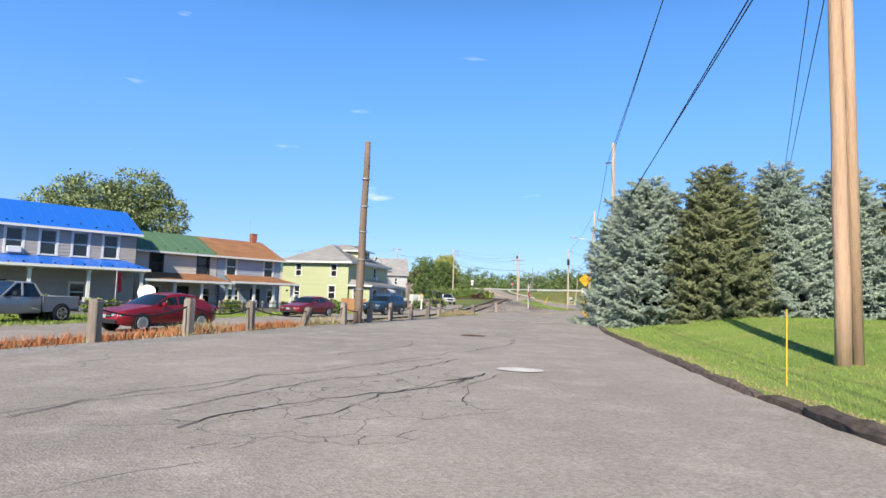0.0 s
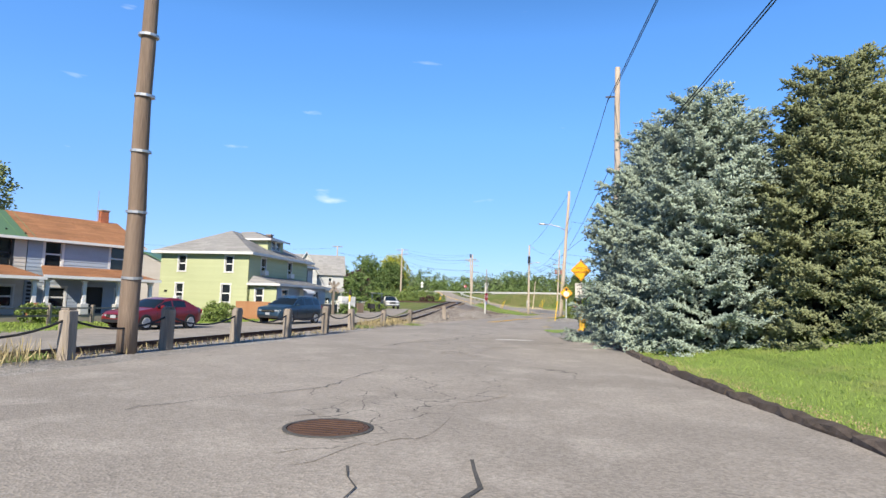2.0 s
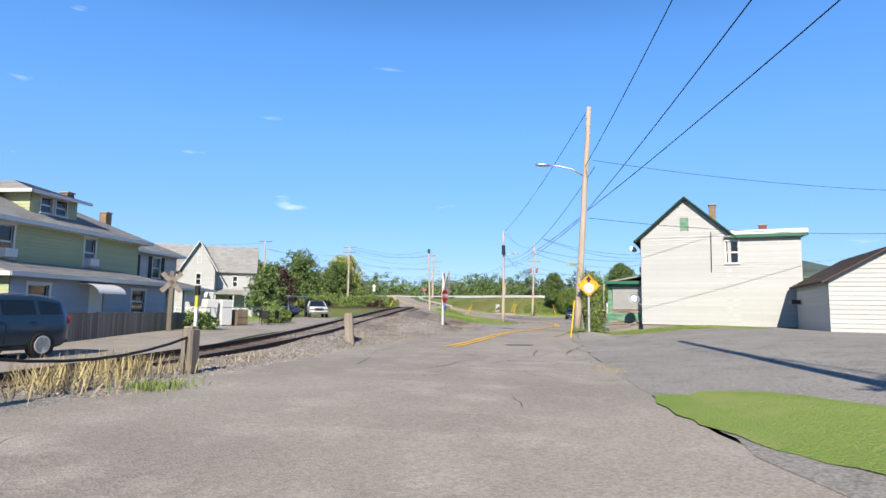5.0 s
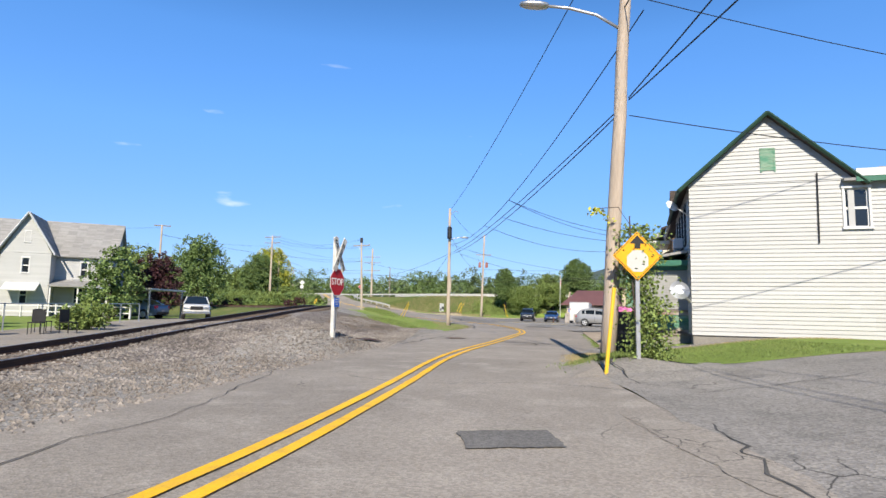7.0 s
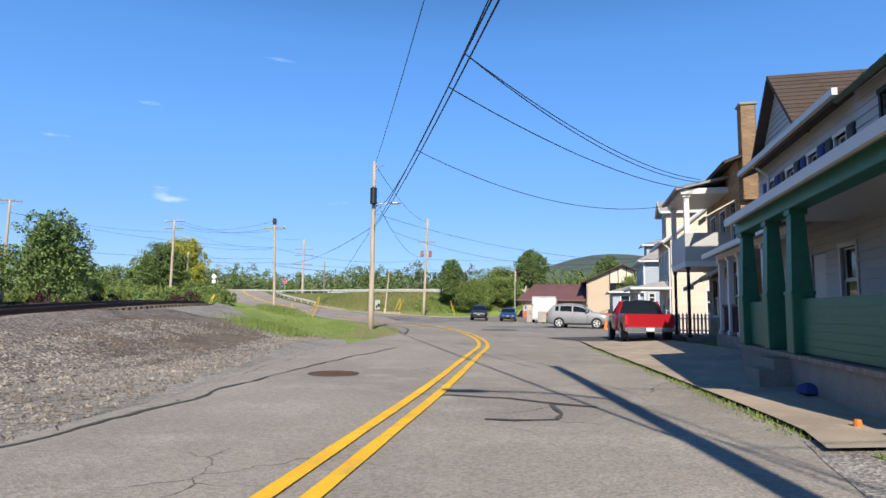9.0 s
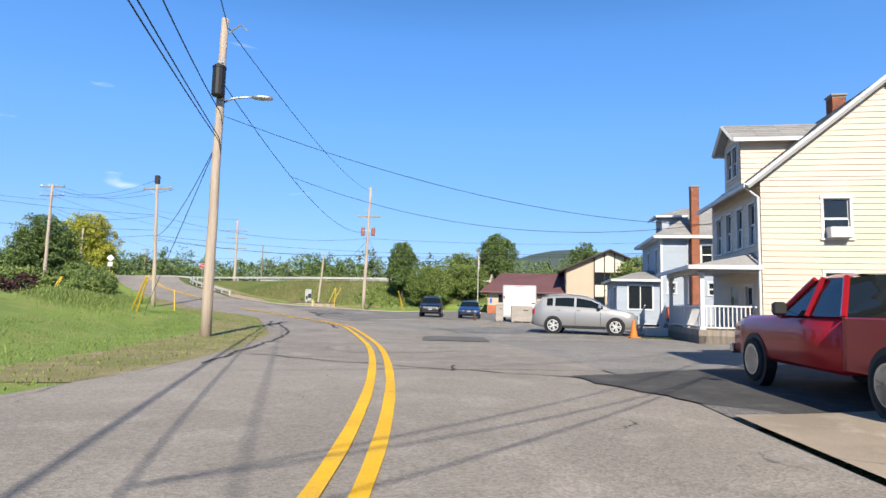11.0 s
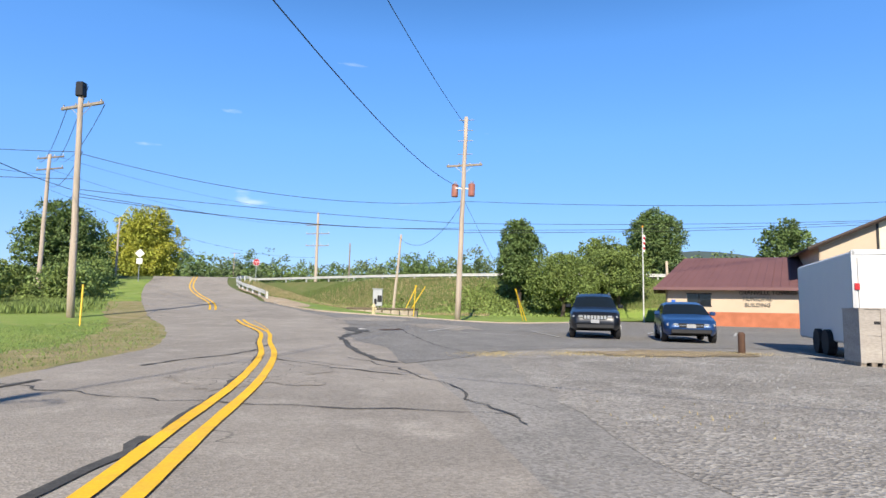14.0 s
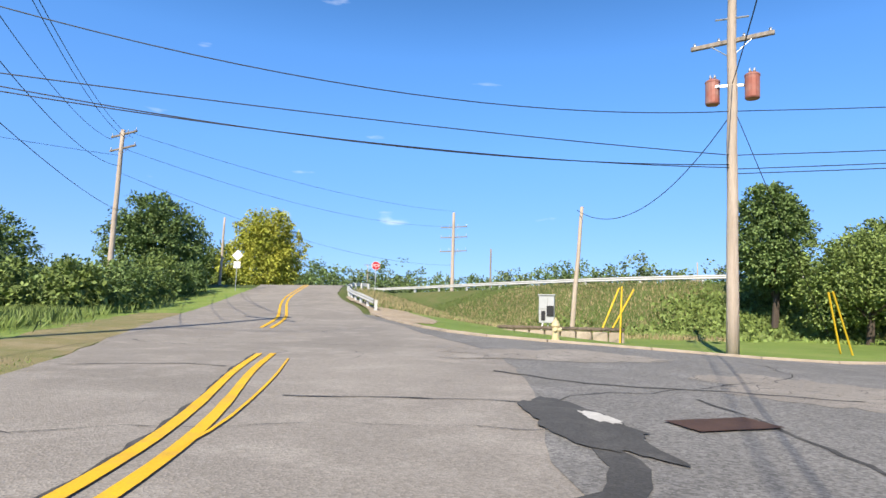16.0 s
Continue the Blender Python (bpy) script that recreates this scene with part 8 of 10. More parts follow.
    for x, y, rot in ((-19.3, 69.4, 20), (-18.7, 70.3, 80), (-19.9, 70.6, 150)):
        c = thing("garden_chair", pose(x, y, height(x, y) + 0.04, 0, 0, rot), "dark metal garden chair on the grass", "chair", "chairs by the porch")
        part("seat", Geo().box(-0.22, 0.22, -0.22, 0.22, 0.4, 0.44, c=0.01), DARKMETAL, c)
        part("backrest", Geo().box(-0.22, 0.22, 0.2, 0.24, 0.44, 0.9, c=0.01), DARKMETAL, c)
        for a in (-0.2, 0.2):
            for b in (-0.2, 0.2):
                part("leg", Geo().tube([(a, b, 0), (a, b, 0.4)], 0.015, 5), DARKMETAL, c)


def far_white_house():
    h = thing("house", pose(-35.3, 91.2, 0.3, 0, 0, 23.7) @ pose(1.3, 0, 0) @ Matrix.Diagonal((0.72, 1, 1, 1)), "large white farmhouse with cross gable and grey roof", "house")
    E, A = 4.7, 7.7
    g = [(1.9, 2.5, 3.2, 4.3), (1.9, 2.5, 0.9, 2.2)]
    s, m = wall(h, "gable_wall", (-5.2, 0), (-0.8, 0), 0, E, WHITE_SIDING, g, gable=(2.2, A), course=0.18)
    for q in g:
        window(h, m, *q)
    window(h, m, 1.95, 2.45, 5.5, 6.3, frame_w=0.05)
    wall(h, "gable_wall", (-0.8, 0), (-0.8, 1.6), 0, E, WHITE_SIDING, course=0.18)
    q2 = [(2.4, 3.0, 3.1, 4.2), (1.9, 2.7, 0.4, 2.2)]
    s, m = wall(h, "front_wall", (-0.8, 1.6), (4.6, 1.6), 0, E, WHITE_SIDING, q2, course=0.18)
    for q in q2:
        window(h, m, *q)
    q3 = [(1.0 + 0.8 * k, 1.55 + 0.8 * k, 3.1, 4.2) for k in range(3)]
    s, m = wall(h, "front_wall", (-13, 1.6), (-5.2, 1.6), 0, E, WHITE_SIDING, q3, course=0.18)
    for q in q3:
        window(h, m, *q)
    q4 = [(2.0, 2.6, 3.1, 4.2), (4.4, 5.0, 3.1, 4.2)]
    s, m = wall(h, "end_wall", (4.6, 1.6), (4.6, 9), 0, E, WHITE_SIDING, q4, gable=(3.7, A), course=0.18)
    for q in q4:
        window(h, m, *q)
    wall(h, "back_wall", (4.6, 9), (-13, 9), 0, E, WHITE_SIDING, course=0)
    wall(h, "end_wall", (-13, 9), (-13, 1.6), 0, E, WHITE_SIDING, gable=(3.7, A), course=0)
    slab_roof(h, [(-13.3, 1.2, E - 0.1), (5.0, 1.2, E - 0.1), (5.0, 5.3, A + 0.1), (-13.3, 5.3, A + 0.1)], SHINGLE)
    slab_roof(h, [(-13.3, 9.4, E - 0.1), (5.0, 9.4, E - 0.1), (5.0, 5.3, A + 0.1), (-13.3, 5.3, A + 0.1)], SHINGLE)
    for s0 in (-5.6, -0.4):
        slab_roof(h, [(s0, -0.3, E - 0.1), (s0, 5.3, E - 0.1), (-3.0, 5.3, A + 0.05), (-3.0, -0.3, A + 0.05)], SHINGLE)
        trim_bar(h, (s0, -0.33, E - 0.12), (-3.0, -0.33, A), 0.09, WHITE, "rake_trim")
    slab_roof(h, [(-0.8, -0.4, 2.3), (4.8, -0.4, 2.3), (4.8, 1.6, 2.8), (-0.8, 1.6, 2.8)], SHINGLE, name="porch_roof")
    for x in (-0.6, 1.9, 4.6):
        porch_post(h, x, -0.2, 0, 2.3, WHITE, 0.07)
    slab_roof(h, [(-4.6, -1.2, 1.9), (-1.6, -1.2, 1.9), (-1.6, 0, 2.5), (-4.6, 0, 2.5)], WHITE, name="awning", rows=0)
    fx = thing("white_fence", pose(-31.5, 88, 0.3, 0, 0, -12), "low white yard fence", "fence")
    part("rail", Geo().box(-9, 6, -0.02, 0.02, 0.35, 0.42).box(-9, 6, -0.02, 0.02, 0.75, 0.82), WHITE, fx)
    me = Geo().box(-0.05, 0.05, -0.05, 0.05, 0, 0.95).mesh("fence_post", WHITE)
    for k in range(11):
        part("fence_post", me, WHITE, fx, at=pose(-9 + 1.5 * k, 0, 0))


def sheds():
    h = thing("shed", pose(8.7, 58.2, 0.4, 0, 0, -14), "white gabled shed beside the lot", "shed")
    wall(h, "wall", (0, 6), (0, 0), -0.2, 2.3, WHITE_SIDING, course=0.18, gable=None)
    wall(h, "wall", (0, 0), (4, 0), -0.2, 2.3, WHITE_SIDING, course=0.18, gable=(2, 3.4))
    wall(h, "wall", (4, 0), (4, 6), -0.2, 2.3, WHITE_SIDING, course=0)
    wall(h, "wall", (4, 6), (0, 6), -0.2, 2.3, WHITE_SIDING, course=0.18, gable=(2, 3.4))
    for s0 in (-0.3, 4.3):
        slab_roof(h, [(s0, -0.3, 2.15), (s0, 6.3, 2.15), (2, 6.3, 3.5), (2, -0.3, 3.5)], SHINGLE_DK)
    part("letter_box", Geo().box(-0.4, 0, 5.2, 5.6, 1.35, 1.55), DARKMETAL, h)
    h = thing("shed", pose(-43, 60, -0.1), "grey outbuilding with green roof", "shed")
    for p, q, gb in (((0, 0), (9, 0), (4.5, 5.2)), ((9, 0), (9, 7), None), ((9, 7), (0, 7), (4.5, 5.2)), ((0, 7), (0, 0), None)):
        wall(h, "wall", p, q, 0, 3.4, GREY_SIDING, course=0.2, gable=gb)
    for s0 in (-0.3, 9.3):
        slab_roof(h, [(s0, -0.3, 3.3), (s0, 7.3, 3.3), (4.5, 7.3, 5.3), (4.5, -0.3, 5.3)], GREEN_ROOF, rows=0)
    c = thing("carport", pose(-27.6, 91.0, 0.35), "open metal carport roof over a parked car", "carport")
    part("roof", Geo().box(-2.4, 2.4, -2.6, 2.6, 2.0, 2.1), STEEL, c)
    for x in (-2.2, 2.2):
        for y in (-2.4, 2.4):
            part("post", Geo().box(x - 0.05, x + 0.05, y - 0.05, y + 0.05, -0.2, 2.0), STEEL, c)


white_house()
white_house_two()
brick_house()
tan_house()
blue_house()
municipal()
left_row()
lime_house()
grey_white_house()
far_white_house()
sheds()


# ---- trees and plants ----
def tri_cloud(name, pts, dirs, length, width, material, fold=0.25, rng=None, flat=False):
    """Many small pointed leaves or twigs as one mesh: at pts, along dirs."""
    n = len(pts)
    d = dirs / np.linalg.norm(dirs, axis=1)[:, None]
    up = rng.normal(size=(n, 3)) * (0.55 if flat else 1.0) + np.array([0, 0, 1.0 if flat else 0.0])
    s = np.cross(d, up)
    s /= np.linalg.norm(s, axis=1)[:, None] + 1e-9
    nn = np.cross(s, d)
    L = length * rng.uniform(0.7, 1.3, (n, 1))
    Wd = width * rng.uniform(0.7, 1.3, (n, 1))
    a = pts
    b = pts + d * L * 0.5 + s * Wd + nn * Wd * fold
    c = pts + d * L
    e = pts + d * L * 0.5 - s * Wd + nn * Wd * fold
    v = np.stack([a, b, c, e], 1).reshape(-1, 3)
    me = bpy.data.meshes.new(name)
    me.vertices.add(4 * n)
    me.vertices.foreach_set("co", v.ravel().astype(np.float32))
    i = np.arange(n)[:, None] * 4
    loops = np.concatenate([i + [0, 1, 2], i + [0, 2, 3]], 1).ravel()
    me.loops.add(6 * n)
    me.loops.foreach_set("vertex_index", loops.astype(np.int32))
    me.polygons.add(2 * n)
    me.polygons.foreach_set("loop_start", (np.arange(2 * n) * 3).astype(np.int32))
    me.update(calc_edges=True)
    me.materials.append(material)
    return me


def finger_cloud(name, pts, dirs, length, width, material, rng):
    """Many small three-sided spindles, plump like needle-clad twig tips, as one mesh."""
    n = len(pts)
    d = dirs / np.linalg.norm(dirs, axis=1)[:, None]
    s = np.cross(d, rng.normal(size=(n, 3)))
    s /= np.linalg.norm(s, axis=1)[:, None] + 1e-9
    u = np.cross(s, d)
    L = length * rng.uniform(0.65, 1.35, (n, 1))
    w = width * rng.uniform(0.75, 1.25, (n, 1))
    mid = pts + d * L * 0.3
    ring = [mid + w * (s * math.cos(a) + u * math.sin(a)) for a in (0.0, 2.094, 4.189)]
    v = np.stack([*ring, pts + d * L], 1).reshape(-1, 3)
    me = bpy.data.meshes.new(name)
    me.vertices.add(4 * n)
    me.vertices.foreach_set("co", v.ravel().astype(np.float32))
    i = np.arange(n)[:, None] * 4
    loops = np.concatenate([i + q for q in ([3, 0, 1], [3, 1, 2], [3, 2, 0])], 1).ravel()
    me.loops.add(9 * n)
    me.loops.foreach_set("vertex_index", loops.astype(np.int32))
    me.polygons.add(3 * n)
    me.polygons.foreach_set("loop_start", (np.arange(3 * n) * 3).astype(np.int32))
    me.update(calc_edges=True)
    me.materials.append(material)
    return me


def spruce_meshes(h, r, material, seed, boughs=240, step=0.07, twig=0.13, blunt=0.6):
    """Crown of flat, layered boughs: herringbone side twigs set with short plump needle-clad fingers."""
    rng = np.random.default_rng(seed)
    P, D = [], []
    for i in range(boughs):
        zf = 0.015 + 0.97 * (1 - (1 - (i + 0.5) / boughs) ** 0.62)
        reach = r * (1 - zf) ** blunt * rng.uniform(0.66, 1.16) + 0.16
        a = i * 2.399963 + rng.uniform(-0.3, 0.3)
        out = np.array([math.cos(a), math.sin(a), 0.0])
        side = np.array([-math.sin(a), math.cos(a), 0.0])
        slope = -0.2 + 0.8 * zf

        def axis(s):
            q = out * (reach * s)[:, None]
            q[:, 2] = zf * h + slope * reach * s - 0.3 * reach * s * (1 - zf) + 0.3 * reach * s ** 3 * (1 - zf)
            return q

        inner = max(0.3, 1 - 1.15 / reach)
        stems = np.arange(inner, 1.0, 0.15 / reach)
        for w in (-1, 1):
            base = axis(stems)
            length = (0.34 * reach + 0.12) * (1.15 - stems) * rng.uniform(0.6, 1.35, len(stems)) + 0.1
            way = out * 0.75 + side * w * 0.8 + rng.normal(0, 0.18, (len(stems), 3))
            way[:, 2] += -0.08 + 0.25 * zf
            for b, l, d in zip(base, length, way):
                t = np.arange(0.03, l, step)
                p = b + d * t[:, None]
                p[:, 2] -= 0.35 * t * t
                P.append(p)
                D.append(np.repeat(d[None], len(t), 0))
        t = np.arange(inner, 1.02, step * 0.7 / reach)
        P.append(axis(t))
        D.append(np.repeat((out + np.array([0, 0, 0.15]))[None], len(t), 0))
    P, D = np.vstack(P), np.vstack(D)
    PP = np.vstack([P + rng.normal(0, 0.022, P.shape) for _ in range(3)])
    DD = np.vstack([D + rng.normal(0, 0.55, D.shape) + np.array([0, 0, 0.15]) for _ in range(3)])
    return finger_cloud("crown", PP, DD, twig, twig * 0.27, material, rng)


def spruce(x, y, h, r, me, seed, label, turn=0):
    root = thing("spruce_tree", pose(x, y, height(x, y), 0, 0, turn), label, "tree", "row of spruces by the lawn")
    part("trunk", Geo().tube([(0, 0, -0.1), (0, 0, h * 0.5), (0, 0, h * 0.97)], [0.2, 0.12, 0.02], 8), BARK, root)
    part("crown", me, None, root)
    # stacked dark cones stand in for the crown's inner shade
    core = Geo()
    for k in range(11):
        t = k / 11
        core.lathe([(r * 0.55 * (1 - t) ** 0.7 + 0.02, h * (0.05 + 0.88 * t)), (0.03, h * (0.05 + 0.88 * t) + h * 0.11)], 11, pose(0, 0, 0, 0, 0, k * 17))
    part("inner_branch", core, CROWN_SHADE, root)
    return root


SP_A = spruce_meshes(7.4, 2.75, SPRUCE_BLUE, 1, 370, 0.055, 0.105, 0.5)
SP_B = spruce_meshes(7.2, 2.55, SPRUCE_GREEN, 2, 350, 0.065, 0.115, 0.54)
SP_C = spruce_meshes(7.2, 2.5, SPRUCE_BLUE, 3, 340, 0.07, 0.115, 0.54)
BL_, GR_ = "tall silvery blue spruce with drooping boughs", "tall yellowish green spruce with dense boughs"
for x_, y_, h_, r_, me_, lab_, t_ in ((2.15, 32.4, 7.5, 2.75, SP_A, BL_, 150), (2.95, 29.5, 7.4, 2.75, SP_A, BL_, 0), (5.75, 27.9, 7.2, 2.55, SP_B, GR_, 0), (8.6, 28.9, 7.2, 2.5, SP_C, BL_, 40), (11.6, 29.8, 7.2, 2.5, SP_C, BL_, 120), (14.8, 31.0, 7.2, 2.5, SP_B, GR_, 200), (18.2, 32.2, 7.2, 2.5, SP_C, BL_, 260), (21.6, 33.4, 7.2, 2.5, SP_C, BL_, 310)):
    spruce(x_, y_, h_, r_, me_, 1, lab_, t_)


def crown_points(rng, lobes, n, shell=0.55):
    """Leaf points on the outsides of overlapping lobes; normals out."""
    P, D = [], []
    vol = np.array([l[3] * l[4] for l in lobes])
    for (cx, cy, cz, rx, rz), k in zip(lobes, (n * vol / vol.sum()).astype(int)):
        u = rng.normal(size=(k, 3))
        u /= np.linalg.norm(u, axis=1)[:, None]
        hub = rng.normal(size=(max(6, k // 26), 3))
        hub /= np.linalg.norm(hub, axis=1)[:, None]
        u = hub[rng.integers(0, len(hub), k)] + rng.normal(0, 0.16, (k, 3))
        u /= np.linalg.norm(u, axis=1)[:, None]
        rad = rng.uniform(shell, 1.05, (k, 1)) ** 0.6
        bump = 1 + 0.16 * np.sin(u[:, :1] * 7 + cx) * np.cos(u[:, 1:2] * 6 + cy) + 0.1 * np.sin(u[:, 2:] * 9)
        P.append(np.array([cx, cy, cz]) + u * rad * bump * np.array([rx, rx, rz]))
        D.append(u + rng.normal(0, 0.7, (k, 3)) + np.array([0, 0, -0.25]))
    return np.vstack(P), np.vstack(D)


def leaf_tree(x, y, h, r, material, seed, label, leaves=9000, size=0.22, z=None, trunk=0.2, low=0.25, lobes_n=14, name="tree", squash=1.0, group=""):
    rng = np.random.default_rng(seed)
    root = thing(name, pose(x, y, height(x, y) if z is None else z), label, "tree", group)
    lobes = []
    c0 = low * h
    for k in range(lobes_n):
        t = (k + 0.5) / lobes_n
        zz = c0 + (h - c0) * (0.12 + 0.78 * t)
        env = math.sin(math.pi * min(1, 0.18 + 0.82 * t) ** 0.9) ** 0.6 * r * squash
        a = k * 2.4 + rng.uniform(-0.4, 0.4)
        q = rng.uniform(0.35, 0.7) * env
        s = r * rng.uniform(0.38, 0.55)
        lobes.append((q * math.cos(a), q * math.sin(a), zz, s, min(s * 0.85, (h - zz) + 0.1 * h)))
    g = Geo().tube([(0, 0, -0.1), (0.03 * h * rng.uniform(-1, 1), 0, h * 0.3), (0.02 * h, 0.02 * h, h * 0.75)], [trunk, trunk * 0.75, trunk * 0.25], 8)
    part("trunk", g, BARK, root)
    for lb in lobes[::2]:
        part("limb", Geo().tube([(0, 0, c0 * 0.9), (lb[0] * 0.5, lb[1] * 0.5, (c0 + lb[2]) / 2), lb[:3]], [trunk * 0.4, trunk * 0.25, trunk * 0.08], 5), BARK, root)
    P, D = crown_points(rng, lobes, leaves)
    part("crown", tri_cloud("crown", P, D, size, size * 0.34, material, 0.3, rng, flat=True), None, root)
    return root


leaf_tree(-39.5, 42.0, 11.6, 4.6, LEAF_GREY, 11, "large silvery green maple behind the row houses", 26000, 0.24)
leaf_tree(-42, 37.8, 10.8, 4.6, LEAF_GREY, 12, "silvery green tree behind the blue roof", 20000, 0.24)
leaf_tree(-48, 22, 8.0, 3.8, LEAF_MID, 13, "green tree behind the row houses", 8000, 0.28)
leaf_tree(4.9, 161.0, 8.2, 2.6, LEAF_DARK, 21, "dense round dark green tree below the highway", 26000, 0.2, squash=0.8)
leaf_tree(8.6, 158.5, 5.1, 3.5, LEAF_MID, 22, "spreading green ornamental tree on the lawn", 24000, 0.17, low=0.3)
leaf_tree(13.9, 160.5, 4.5, 3.3, LEAF_MID, 23, "spreading green ornamental tree on the lawn", 22000, 0.17, low=0.3)
leaf_tree(20.6, 172, 7.7, 3.8, LEAF_DARK, 24, "tall dense dark green tree behind the municipal building", 34000, 0.22, squash=0.85)
leaf_tree(15, 173, 4.6, 3.6, LEAF_MID, 25, "green tree behind the municipal lawn", 9000, 0.26)
leaf_tree(37, 176, 7.4, 3.6, LEAF_DARK, 26, "dark round tree behind the hall", 9000, 0.3)
leaf_tree(33.0, 136.5, 4.6, 3.0, LEAF_YELLOW, 27, "yellow-green shrub tree beside the hall", 8000, 0.22, low=0.1)
leaf_tree(29.5, 134.5, 4.0, 2.4, LEAF_MID, 28, "green shrub tree beside the hall", 6000, 0.22, low=0.1)
leaf_tree(-45, 168, 10.0, 4.6, LEAF_DARK, 31, "dark green walnut tree beside the rise", 26000, 0.28, z=1.5)
leaf_tree(-52.5, 197, 13.4, 6.2, LEAF_YELLOW, 32, "large yellowing tree beyond the junction", 34000, 0.34, z=2)
leaf_tree(-60, 196, 9.0, 4.4, LEAF_MID, 33, "green tree beyond the junction", 8000, 0.36, z=2)
leaf_tree(-57, 158, 9.5, 5.0, LEAF_DARK, 34, "dark green tree beside the rise", 9000, 0.36, z=1.0)
leaf_tree(-66, 168, 9.5, 5.0, LEAF_DARK, 35, "dark green tree beside the rise", 8000, 0.36, z=1.0)
leaf_tree(-37, 122.5, 9.2, 4.2, LEAF_DARK, 36, "dark green tree beyond the tracks", 10000, 0.3)
leaf_tree(-46, 124, 8.0, 4.4, LEAF_MID, 37, "green tree beyond the tracks", 9000, 0.3)
leaf_tree(-33, 104, 5.6, 2.6, LEAF_RED, 38, "dark purple-leaved tree by the white farmhouse", 8000, 0.22, low=0.15)
leaf_tree(-27.2, 87.0, 4.4, 2.1, LEAF_DARK, 39, "dark green bush tree in the yard", 6000, 0.2, low=0.1)
leaf_tree(-56, 134, 8.5, 5.0, LEAF_MID, 40, "green tree beyond the tracks", 8000, 0.34)
leaf_tree(-70, 142, 9.5, 5.5, LEAF_MID, 41, "green tree beyond the tracks", 8000, 0.36)
leaf_tree(-52, 104, 8.0, 4.6, LEAF_MID, 42, "green tree behind the farmhouse", 8000, 0.34)
leaf_tree(-40, 76, 7.2, 3.6, LEAF_MID, 43, "green tree behind the white houses", 6000, 0.3)


leaf_tree(22.4, 127.3, 5.0, 2.1, LEAF_MID, 64, "dense green shrub tree beside the blue house", 9000, 0.2, low=0.04)


def bush(x, y, r, h, material, seed, label, leaves=2500, size=0.14, z=None):
    rng = np.random.default_rng(seed)
    lobes = [(r * 0.5 * math.cos(k * 2.1), r * 0.5 * math.sin(k * 2.1), h * rng.uniform(0.3, 0.6), r * rng.uniform(0.4, 0.62), h * rng.uniform(0.32, 0.46)) for k in range(7)]
    P, D = crown_points(rng, lobes, leaves)
    P[:, 2] = np.maximum(P[:, 2], 0.02)
    root = thing("bush", pose(x, y, height(x, y) if z is None else z), label, "bush")
    part("foliage", tri_cloud("foliage", P, D, size, size * 0.34, material, 0.3, rng, flat=True), None, root)
    part("stem", Geo().tube([(0, 0, 0), (0.1, 0, h * 0.6)], [0.04, 0.01], 5).tube([(0, 0, 0), (-0.15, 0.1, h * 0.5)], [0.03, 0.01], 5), BARK, root)


for q_ in ((-24.3, 49.4, 1.1, 1.3, LEAF_MID), (-21.5, 44.5, 0.8, 1.0, LEAF_MID), (-25.5, 24.5, 1.1, 1.0, LEAF_MID), (-25.2, 20.2, 1.3, 1.1, LEAF_MID), (-25.6, 36, 0.9, 1.0, LEAF_MID), (-25.4, 44, 0.9, 1.0, LEAF_MID), (0.3, 36.6, 0.8, 1.3, LEAF_DARK), (-19.2, 61.5, 0.8, 0.9, LEAF_DARK),
           (-20.0, 73, 0.9, 1.1, LEAF_MID), (-21.5, 76, 1.0, 1.3, LEAF_MID)):
    bush(*q_, int(q_[0] * 7) % 97, "leafy green bush in the yards")
rng_ = np.random.default_rng(77)
for k_ in range(26):
    t_ = k_ / 25
    bx_, by_ = -25 - 24 * t_ + rng_.uniform(-2.5, 2.5), 137 + 30 * t_ + rng_.uniform(-2, 2)
    bush(bx_ - 4, by_, rng_.uniform(1.6, 2.6), rng_.uniform(1.8, 3.4), (LEAF_MID, LEAF_DARK, WEED)[k_ % 3], 100 + k_, "tangled green roadside bush", 2200, 0.24)
for k_ in range(9):
    by_ = 144 + 2.6 * k_
    bush(lerp_table(ROAD_L, by_) - 6.0 + rng_.uniform(-0.8, 0.8), by_, rng_.uniform(1.8, 2.4), rng_.uniform(2.2, 3.4), (LEAF_MID, LEAF_DARK, LEAF_DARK)[k_ % 3], 170 + k_, "tangled dark green bush beside the rise", 2600, 0.22)
for k_ in range(10):
    bush(-24 - 3.0 * k_ + rng_.uniform(-1, 1), 127.5 + 1.1 * k_ + rng_.uniform(-1, 1), 1.9, rng_.uniform(1.6, 2.6), (LEAF_MID, LEAF_RED, WEED)[k_ % 3], 140 + k_, "low tangled bush beside the tracks", 1800, 0.22)


def stuff_cloud(name, pts, dirs, length, width, material, label, category, seed):
    rng = np.random.default_rng(seed)
    ob = new(name, tri_cloud(name, pts, dirs, length, width, material, 0.3, rng, flat=category == "woods"))
    return tagged(ob, label, category, kind="stuff")


